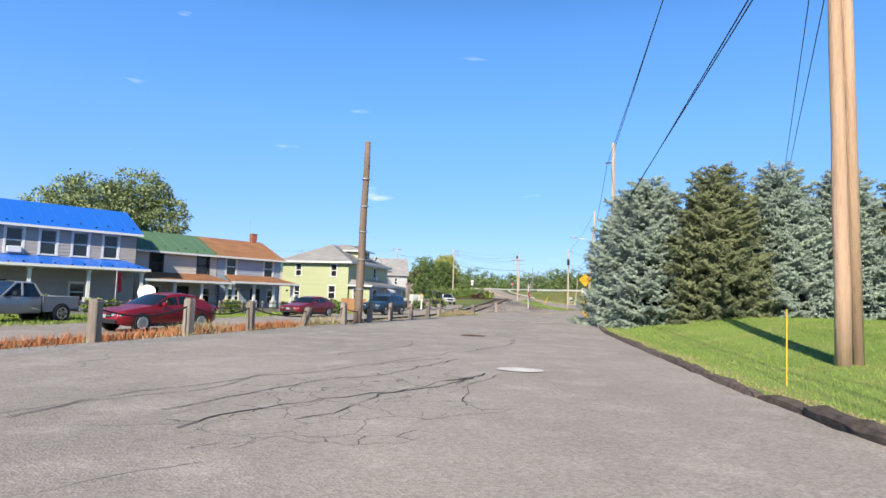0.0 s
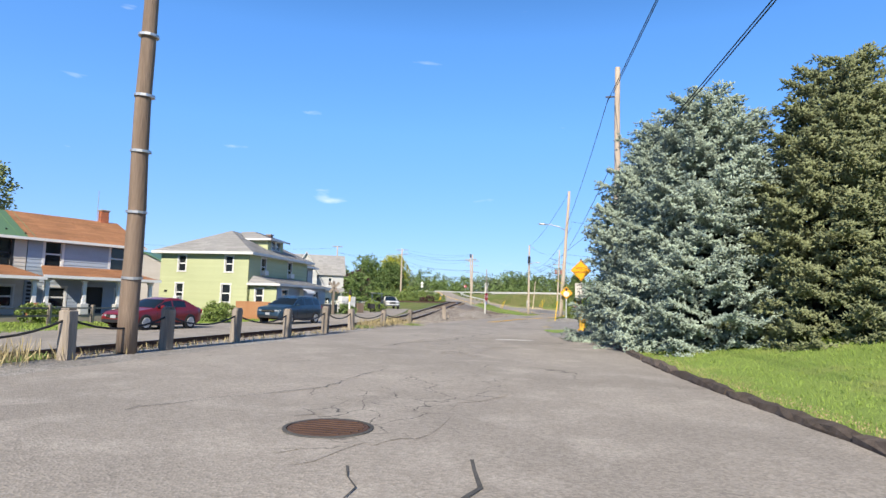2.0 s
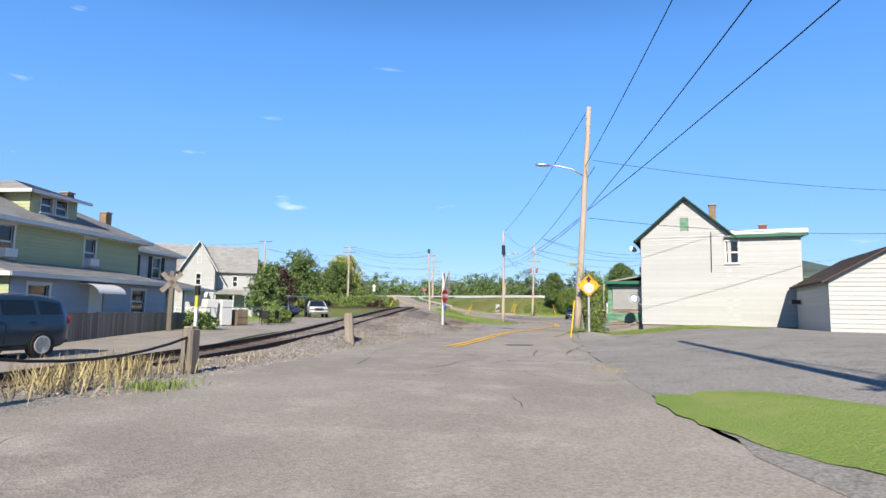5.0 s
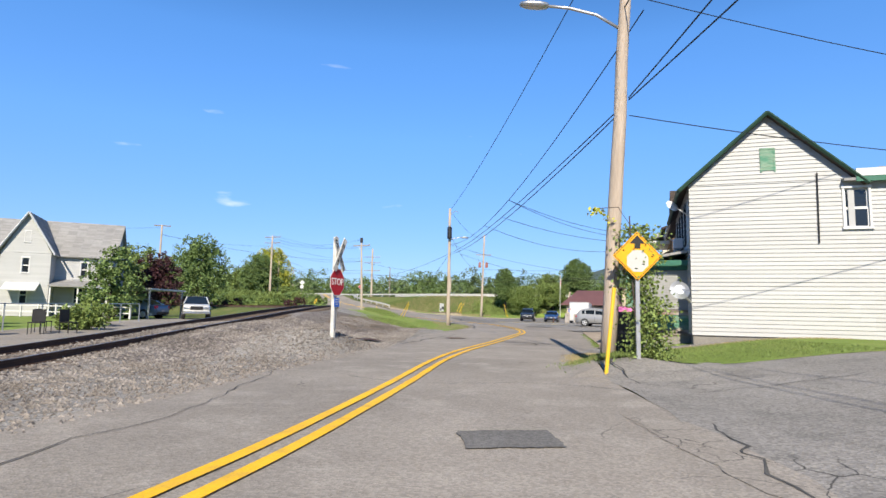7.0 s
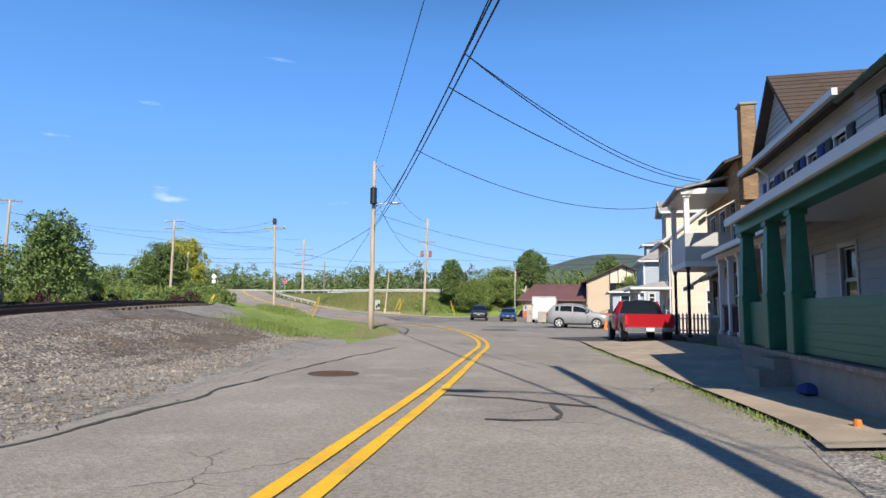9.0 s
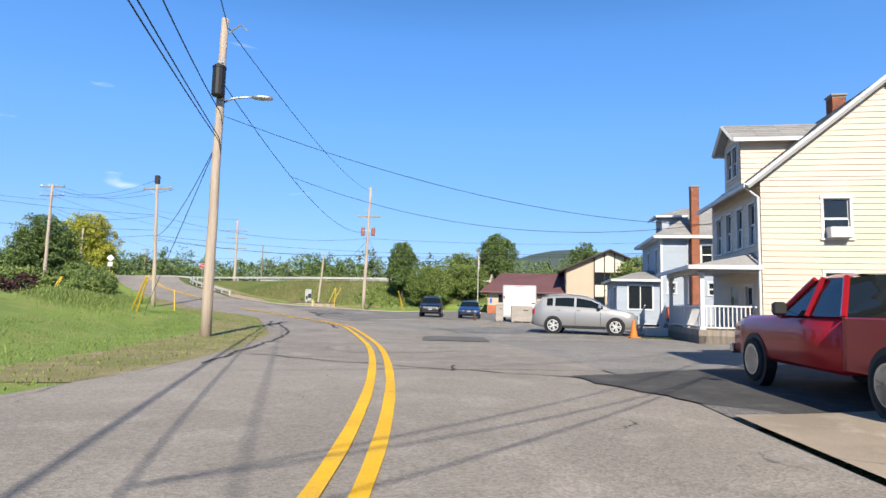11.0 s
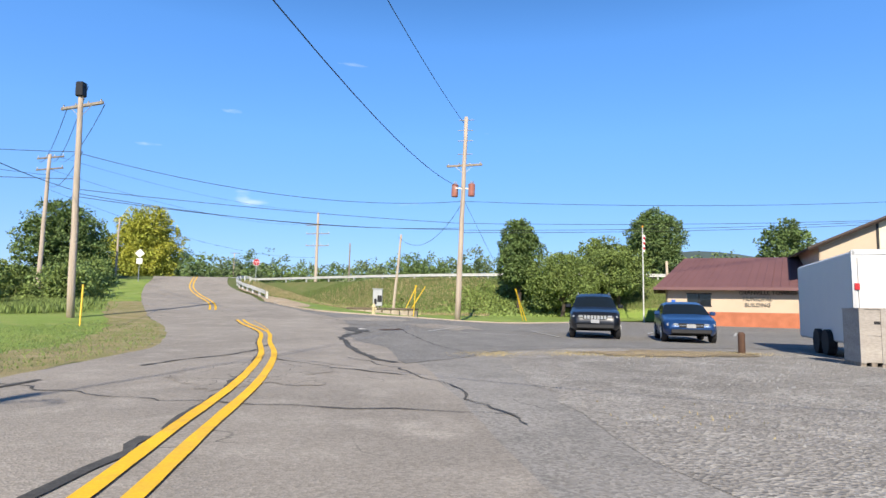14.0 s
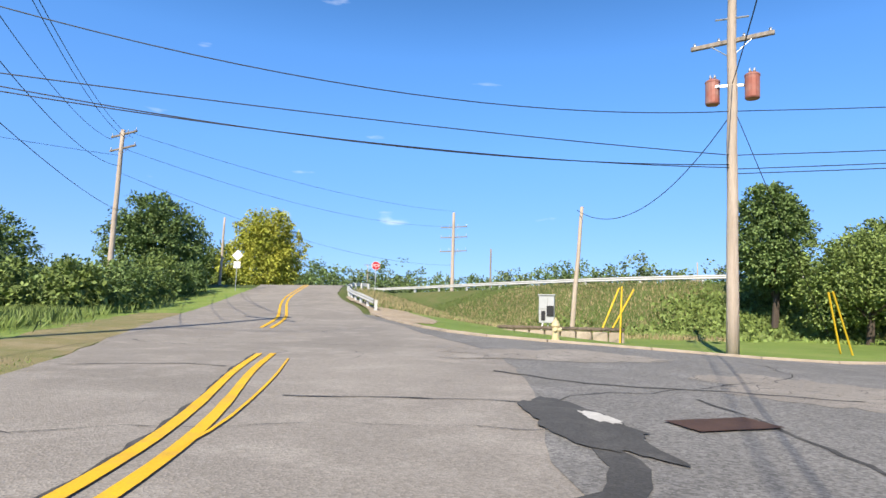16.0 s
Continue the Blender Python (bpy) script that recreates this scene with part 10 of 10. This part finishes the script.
def pickup(m, colour, label, cap=False):
    paint = mat("truck_paint", colour, 0.3, 0.3, var=0.08, fine=200, coarse=1.2, bump=0.0, coat=0.5)
    r = thing("pickup_truck", m, label, "pickup truck")
    W, h, R = 0.95, 2.65, 0.37
    hz, bz = 1.1, 1.12
    st = [(h, 0.5, 0.95, W * 0.86, W * 0.84, 0.06), (h - 0.08, 0.42, 1.04, W * 0.97, W * 0.92, 0.08), (h - 0.5, 0.4, hz, W, W * 0.95, 0.08), (0.95, 0.38, hz + 0.03, W, W * 0.96, 0.07), (0.3, 0.38, bz, W, W * 0.96, 0.06), (-0.75, 0.38, bz, W, W * 0.96, 0.06)]
    part("cab", fix_normals(loft(st).mesh("cab", paint, True)), None, r)
    bed = Geo().box(-W, -W + 0.07, -h, -0.82, 0.45, 1.12, c=0.02).box(W - 0.07, W, -h, -0.82, 0.45, 1.12, c=0.02).box(-W, W, -0.9, -0.83, 0.45, 1.12).box(-W, W, -h, -0.82, 0.45, 0.56)
    part("bed", bed, paint, r)
    part("tailgate", Geo().box(-W + 0.08, W - 0.08, -h - 0.02, -h + 0.06, 0.5, 1.12, c=0.02), paint, r)
    a0, a1, a2, a3, rz = 0.95, 0.25, -0.55, -0.78, 1.72
    wb_, wt = W * 0.94, W * 0.74
    roof = Geo()
    for y, z, w in ((a1, rz - 0.02, wt * 0.97), (-0.1, rz, wt), (a2, rz - 0.02, wt * 0.98)):
        roof.v += [(-w, y, z - 0.06), (-w * 0.8, y, z), (0, y, z + 0.015), (w * 0.8, y, z), (w, y, z - 0.06)]
    roof.f = [(i * 5 + j, i * 5 + j + 1, i * 5 + 6 + j, i * 5 + 5 + j) for i in range(2) for j in range(4)]
    part("roof", roof, paint, r, smooth=True)
    part("windscreen", Geo().add([(-wb_, a0, bz), (wb_, a0, bz), (wt * 0.97, a1, rz - 0.08), (0, a1, rz), (-wt * 0.97, a1, rz - 0.08)], [(0, 1, 2, 3, 4)]), CARGLASS, r)
    part("rear_window", Geo().add([(-wb_, a3, bz), (wb_, a3, bz), (wt, a2, rz - 0.08), (0, a2, rz), (-wt, a2, rz - 0.08)], [(4, 3, 2, 1, 0)]), CARGLASS, r)
    for s in (-1, 1):
        part("side_window", Geo().add([(s * wb_, a0, bz), (s * wb_, a3, bz), (s * wt, a2, rz - 0.08), (s * wt * 0.97, a1, rz - 0.08)], [(0, 1, 2, 3)]), CARGLASS, r)
        for p, q in (((wb_, a0, bz), (wt * 0.97, a1, rz - 0.06)), ((wb_, a3, bz), (wt, a2, rz - 0.06)), ((wb_, 0.1, bz), (wt, 0.0, rz - 0.05))):
            part("pillar", Geo().tube([(s * (p[0] + 0.01), p[1], p[2]), (s * (q[0] + 0.01), q[1], q[2])], 0.04, 6), paint, r)
        part("mirror", Geo().box(s * (W + 0.12) - 0.1, s * (W + 0.12) + 0.1, 0.5, 0.6, bz, bz + 0.2, c=0.03), PLASTIC, r)
        for yy in (1.7, -1.75):
            # black disc on the flank stands in for the wheel well's shade
            part("wheel_arch", Geo().tube([(s * (W - 0.15), yy, R), (s * (W + 0.012), yy, R)], R * 1.2, 22), PLASTIC, r)
            wheel(r, s * (W - 0.08), yy, R, 0.25)
        part("tail_light", Geo().box(s * (W - 0.06) - 0.06, s * (W - 0.06) + 0.06, -h - 0.03, -h + 0.05, 0.7, 1.05, c=0.01), RED_SIGN, r)
        part("headlight", Geo().box(s * 0.68 - 0.2, s * 0.68 + 0.2, h - 0.06, h + 0.015, 0.72, 0.9, c=0.03), CHROME, r)
    part("bumper", Geo().box(-W, W, -h - 0.16, -h - 0.02, 0.42, 0.6, c=0.03), CHROME, r, "chrome rear bumper")
    part("bumper", Geo().box(-W, W, h - 0.02, h + 0.1, 0.4, 0.58, c=0.03), CHROME, r, "chrome front bumper")
    part("grille", Geo().box(-0.45, 0.45, h - 0.03, h + 0.02, 0.68, 0.95, c=0.02), DARKMETAL, r)
    part("number_plate", Geo().box(-0.15, 0.15, -h - 0.17, -h - 0.16, 0.45, 0.58), SIGN_WHITE, r, "blank number plate")
    if cap:
        part("bed_cap", Geo().box(-W, W, -h, -0.8, 1.12, 1.75, c=0.08), DARKMETAL, r, "dark bed cover")
    return r


def at_ground(x, y, yaw, lift=0.05):
    return pose(x, y, height(x, y) + lift, 0, 0, yaw)


pickup(at_ground(-23.6, 17.4, 180), (0.26, 0.27, 0.28), "grey pickup truck parked by the row houses")
car(at_ground(-16.2, 17.6, 170), (0.24, 0.012, 0.02), "dark red sedan parked beside the railway")
car(at_ground(-19.6, 36.3, 172), (0.2, 0.014, 0.018), "dark red sedan parked on the side street", "sedan")
car(at_ground(-18.0, 47.4, 172), (0.02, 0.045, 0.075), "dark blue SUV parked before the lime house", "van")
car(at_ground(9.45, 104.2, -114.6, 0.06) @ Matrix.Diagonal((1, 0.94, 0.97, 1)), (0.3, 0.305, 0.315), "silver SUV parked across the lot", "suv")
pickup(at_ground(6.45, 86.3, -12, 0.07) @ Matrix.Scale(0.9, 4), (0.42, 0.012, 0.02), "bright red pickup truck parked in the driveway")
car(at_ground(5.7, 130.0, 170, 0.08), (0.012, 0.014, 0.02), "black SUV facing the street with chrome grille", "suv", slots=True)
car(at_ground(8.8, 128.8, 168, 0.08), (0.015, 0.055, 0.17), "blue sedan facing the street", "sedan")
pickup(at_ground(-24.2, 93.4, 205), (0.68, 0.68, 0.67), "white pickup truck with a dark covered bed", True)
car(at_ground(-27.6, 91.0, 80), (0.1, 0.16, 0.24), "blue-grey car under the carport", "sedan")


# ---- loose things ----
def trash_cart(x, y, yaw):
    r = thing("trash_cart", at_ground(x, y, yaw) @ Matrix.Scale(1.14, 4), "black wheeled trash cart stuffed with pink bags", "trash cart")
    g = Geo().add([(-0.26, -0.3, 0.08), (0.26, -0.3, 0.08), (0.26, 0.25, 0.08), (-0.26, 0.25, 0.08), (-0.33, -0.4, 1.02), (0.33, -0.4, 1.02), (0.33, 0.36, 1.02), (-0.33, 0.36, 1.02)], [(3, 2, 1, 0), (0, 1, 5, 4), (1, 2, 6, 5), (2, 3, 7, 6), (3, 0, 4, 7)])
    b = part("bin", g, PLASTIC, r)
    part("rim", Geo().box(-0.36, 0.36, -0.43, -0.36, 0.97, 1.04).box(-0.36, 0.36, 0.33, 0.4, 0.97, 1.04).box(-0.36, -0.3, -0.4, 0.36, 0.97, 1.04).box(0.3, 0.36, -0.4, 0.36, 0.97, 1.04), PLASTIC, r)
    for s in (-1, 1):
        part("wheel", Geo().tube([(s * 0.24, 0.28, 0.12), (s * 0.31, 0.28, 0.12)], 0.12, 12), TYRE, r)
    bag = Geo().lathe([(0.3, 0.92), (0.34, 1.02), (0.3, 1.1), (0.15, 1.15), (0.02, 1.16)], 10)
    part("bag", bag, PINK, r, "pink plastic bag", smooth=True)
    part("lid", Geo().box(-0.34, 0.34, 0.36, 0.4, 0.5, 1.02, c=0.01), PLASTIC, r)
    part("mark", Geo().box(-0.08, 0.08, -0.365, -0.36, 0.62, 0.7, pose(0, 0, 0, -6, 0, 0)), SIGN_WHITE, b)


trash_cart(0.3, 63.05, -38)
c_ = thing("traffic_cone", at_ground(10.5, 101.7, 0), "orange traffic cone by the porch steps", "traffic cone")
part("cone", Geo().lathe([(0.16, 0.03), (0.03, 0.7), (0.02, 0.72)], 14), ORANGE, c_)
part("base", Geo().box(-0.2, 0.2, -0.2, 0.2, 0, 0.04, c=0.01), ORANGE, c_)
for x_, y_, m_ in ((1.62, 68.3, GREEN_PAINT), (1.66, 68.95, ORANGE)):
    single("stub_post", Geo().lathe([(0.07, 0), (0.055, 0.2), (0.04, 0.24)] if m_ is GREEN_PAINT else [(0.04, 0), (0.035, 0.1), (0.03, 0.12)], 8), m_, "short plastic stub beside the porch", "stub", m=at_ground(x_, y_, 0))
single("crumpled_bag", Geo().lathe([(0.05, 0), (0.16, 0.04), (0.13, 0.12), (0.03, 0.16)], 7), NAVY, "crumpled blue bag on the sidewalk", "bag", m=at_ground(2.55, 70.9, 20, 0.1))


def cargo_trailer():
    r = thing("cargo_trailer", pose(9.5, 119.7, 0.15, 0, 0, -16), "white enclosed cargo trailer on double wheels", "trailer")
    W, L, H = 2.25, 5.2, 2.5
    part("box_body", Geo().box(0, W, 0, L, 0.35, H, c=0.05), WHITE, r)
    part("corner_trim", Geo().box(-0.02, 0.06, -0.02, 0.06, 0.35, H).box(W - 0.06, W + 0.02, -0.02, 0.06, 0.35, H).box(0, W, -0.02, 0.05, H - 0.1, H + 0.02).box(0, W, -0.03, 0.05, 0.3, 0.42), STEEL, r)
    part("rear_door", Geo().box(0.1, W - 0.1, -0.03, 0.0, 0.45, H - 0.15), WHITE, r)
    part("door_bar", Geo().tube([(W - 0.3, -0.05, 1.3), (W - 0.06, -0.05, 1.28)], 0.03, 6), DARKMETAL, r)
    for y in (2.0, 2.85):
        for x in (-0.02, W + 0.02):
            part("wheel", Geo().tube([(x - 0.1, y, 0.33), (x + 0.1, y, 0.33)], 0.33, 18), TYRE, r)
    for k in range(3):
        part("marker_light", Geo().box(W / 2 - 0.25 + 0.2 * k, W / 2 - 0.17 + 0.2 * k, -0.035, -0.02, H - 0.08, H - 0.03), RED_SIGN, r)
    part("tail_light", Geo().box(0.02, 0.12, -0.045, -0.02, 1.6, 1.75), RED_SIGN, r)


cargo_trailer()


def crate(x, y, w, d, h, yaw):
    """A closed box of wide sheet panels with corner battens, a base runner and a hand slot."""
    r = thing("wooden_crate", at_ground(x, y, yaw), "weathered grey wooden crate on the lot edge", "crate")
    for sx in (-1, 1):
        part("side_panel", Geo().box(sx * w / 2 - 0.012, sx * w / 2 + 0.012, -d / 2, d / 2, 0.08, h), CRATE_GREY, r)
        for sy in (-1, 1):
            part("batten", Geo().box(sx * (w / 2 - 0.035) - 0.05, sx * (w / 2 - 0.035) + 0.05, sy * (d / 2 + 0.014) - 0.012, sy * (d / 2 + 0.014) + 0.012, 0.06, h + 0.005, c=0.005), CRATE_GREY, r)
    for k in range(2):
        part("front_panel", Geo().box(-w / 2, w / 2, -d / 2 - 0.012, -d / 2 + 0.012, 0.08 + k * (h - 0.08) / 2 + 0.004, 0.08 + (k + 1) * (h - 0.08) / 2 - 0.004), CRATE_GREY, r)
    part("back_panel", Geo().box(-w / 2, w / 2, d / 2 - 0.012, d / 2 + 0.012, 0.08, h), CRATE_GREY, r)
    part("lid", Geo().box(-w / 2 - 0.02, w / 2 + 0.02, -d / 2 - 0.03, d / 2 + 0.03, h, h + 0.025), CRATE_GREY, r)
    for k in (-1, 0, 1):
        part("runner", Geo().box(k * w * 0.42 - 0.05, k * w * 0.42 + 0.05, -d / 2, d / 2, 0.0, 0.08), WOOD_GREY, r)
    part("hand_slot", Geo().box(0.05 * w, 0.3 * w, -d / 2 - 0.018, -d / 2 - 0.01, h * 0.74, h * 0.79), DARKMETAL, r, "dark hand slot")


crate(10.3, 117.7, 1.35, 0.9, 1.05, -12)
crate(9.0, 118.6, 0.45, 0.8, 1.15, -12)


def pallet(x, y, z, yaw):
    r = thing("pallet", pose(x, y, z, 0, 0, yaw), "grey timber pallet in a stack", "pallet", "stack of pallets")
    for k in range(6):
        part("slat", Geo().box(-0.55, 0.55, -0.5 + 0.18 * k, -0.4 + 0.18 * k, 0.1, 0.125), WOOD_GREY, r)
    for k in (-0.5, 0, 0.5):
        part("bearer", Geo().box(k - 0.04, k + 0.04, -0.5, 0.5, 0.0, 0.1), WOOD_GREY, r)


for k_ in range(7):
    pallet(13.5 + random.uniform(-0.04, 0.04), 119.3, height(13.5, 119.3) + 0.06 + 0.127 * k_, -14 + random.uniform(-3, 3))
    if k_ < 3:
        pallet(16.2, 119.0, height(16.2, 119) + 0.06 + 0.127 * k_, 10 + random.uniform(-5, 5))
single("steel_drum", Geo().tube([(-0.5, 0, 0.3), (0.5, 0, 0.3)], 0.3, 16), RUST, "rusty drum lying on the pallets", "drum", m=pose(13.5, 119.3, height(13.5, 119.3) + 0.95, 0, 0, -14))
single("stub_post", Geo().lathe([(0.09, 0), (0.09, 0.5), (0.05, 0.55)], 10), RUST, "rusty iron stub pipe", "post", m=at_ground(7.9, 121.8, 0))

f_ = thing("flagpole", pose(14.0, 152.6, height(14.0, 152.6)), "white flagpole with a limp striped flag", "flagpole")
part("pole_shaft", Geo().tube([(0, 0, 0), (0, 0, 7.4)], [0.06, 0.035], 10), WHITE, f_)
part("finial", Geo().lathe([(0.02, 7.4), (0.07, 7.45), (0.07, 7.5), (0.02, 7.56)], 10), YELLOW, f_)
for k_ in range(7):
    part("stripe", Geo().add([(0.05, 0.01 * (k_ % 2), 6.9 - 0.2 * k_), (0.22 - 0.01 * k_, 0.06, 6.8 - 0.2 * k_), (0.24 - 0.01 * k_, 0.02, 6.6 - 0.2 * k_), (0.05, 0.0, 6.7 - 0.2 * k_), (0.14, -0.06, 6.85 - 0.2 * k_), (0.14, -0.06, 6.65 - 0.2 * k_)], [(0, 4, 5, 3), (4, 1, 2, 5)]), RED if k_ % 2 else SIGN_WHITE, f_)
for x_, y_, z_, lab_ in ((-27.0, 26.6, 1.95, "striped flag hanging on the blue porch"), (-30.5, 93.5, 2.0, "small flag by the farmhouse")):
    f_ = thing("flag", pose(x_, y_, z_), lab_, "flag")
    part("staff", Geo().tube([(0, 0, -1.6), (0, 0, 0.35)], 0.02, 5), WHITE, f_)
    part("cloth", Geo().add([(0, 0, 0.3), (0.03, 0.3, 0.15), (0.0, 0.45, -0.9), (0.05, 0.12, -1.0)], [(0, 1, 2, 3)]), RED, f_)
for x_, y_ in ((-27.1, 26.4), (-26.0, 32.0)):
    b_ = thing("bunting", pose(x_, y_, 0.5, 0, 0, -28), "red, white and blue half-round bunting on the porch rail", "bunting")
    for k_, mm_ in enumerate((RED, SIGN_WHITE, NAVY)):
        r0_, r1_ = 0.55 - 0.18 * k_, 0.37 - 0.18 * k_
        part("band", Geo().add([(0.01 * k_, r * math.cos(math.pi + math.pi * i / 10), r * math.sin(math.pi + math.pi * i / 10)) for i in range(11) for r in (r0_, max(0.01, r1_))], [(2 * i, 2 * i + 1, 2 * i + 3, 2 * i + 2) for i in range(10)]), mm_, b_)
for x_, y_, rr_, z_ in ((-25.9, 27.8, 0.5, 1.35), (-24.9, 29.3, 0.45, 0.95)):
    d_ = thing("satellite_dish", pose(x_, y_, height(x_, y_)), "white satellite dish on a pole in the yard", "satellite dish")
    part("mast", Geo().tube([(0, 0, 0), (0, 0, z_)], 0.03, 6), STEEL, d_)
    part("dish", Geo().lathe([(0.0, 0.0), (rr_ * 0.6, 0.06), (rr_, 0.18)], 18, pose(0.05, 0, z_, 60, 0, 30)), SIGN_WHITE, d_)

# wooden yard fence of the row houses
yf_ = thing("rail_fence", pose(0, 0, 0), "weathered post-and-rail yard fence", "fence")
for k_ in range(12):
    y_ = 17 + 2.6 * k_
    part("fence_post", Geo().box(-0.07, 0.07, -0.07, 0.07, 0, 1.0, c=0.015), WOOD_GREY, yf_, at=pose(-24.2, y_, height(-24.2, y_)))
    if k_ < 11:
        part("rail", Geo().box(-0.03, 0.03, 0, 2.6, 0.45, 0.53).box(-0.03, 0.03, 0, 2.6, 0.8, 0.88), WOOD_GREY, yf_, at=pose(-24.2, y_, height(-24.2, y_)))
cf_ = thing("chain_link_fence", pose(0, 0, 0), "grey chain-link fence posts before the yards", "fence")
for k_ in range(9):
    part("fence_post", Geo().tube([(0, 0, 0), (0, 0, 1.1)], 0.03, 6), STEEL, cf_, at=pose(-20.6 - 0.35 * k_, 63 + 2.6 * k_, height(-20.6 - 0.35 * k_, 63 + 2.6 * k_)))
part("top_rail", Geo().tube([(-20.6, 63, height(-20.6, 63) + 1.1), (-23.4, 83.8, height(-23.4, 83.8) + 1.1)], 0.02, 5), STEEL, cf_)


# ---- far hill ----
def far_hill():
    g = Geo()
    xs = np.linspace(-2600, 2600, 90)
    rows = ((900, 0.0), (1300, 0.55), (1700, 1.0), (2300, 0.7))
    for d, k in rows:
        for x in xs:
            hh = 170 * math.exp(-((x - 640) / 430) ** 2) + 34 * math.exp(-((x + 1500) / 700) ** 2) + 10
            g.v.append((x, 90 + d, max(0, (hh + 10 * noise.noise((x * 0.004, d * 0.004, 1))) * k - 2)))
    n = len(xs)
    g.f = [(i * n + j, i * n + j + 1, i * n + n + j + 1, i * n + n + j) for i in range(3) for j in range(n - 1)]
    hill = mat("far_wooded_hill", (0.075, 0.105, 0.085), 0.95, var=0.3, fine=0.03, coarse=0.004, bump=0.6, col2=(0.06, 0.085, 0.08), dist=4.0)
    single("far_hill", g, hill, "blue-green wooded ridge in the distance", "hill", kind="structure", smooth=True)


far_hill()
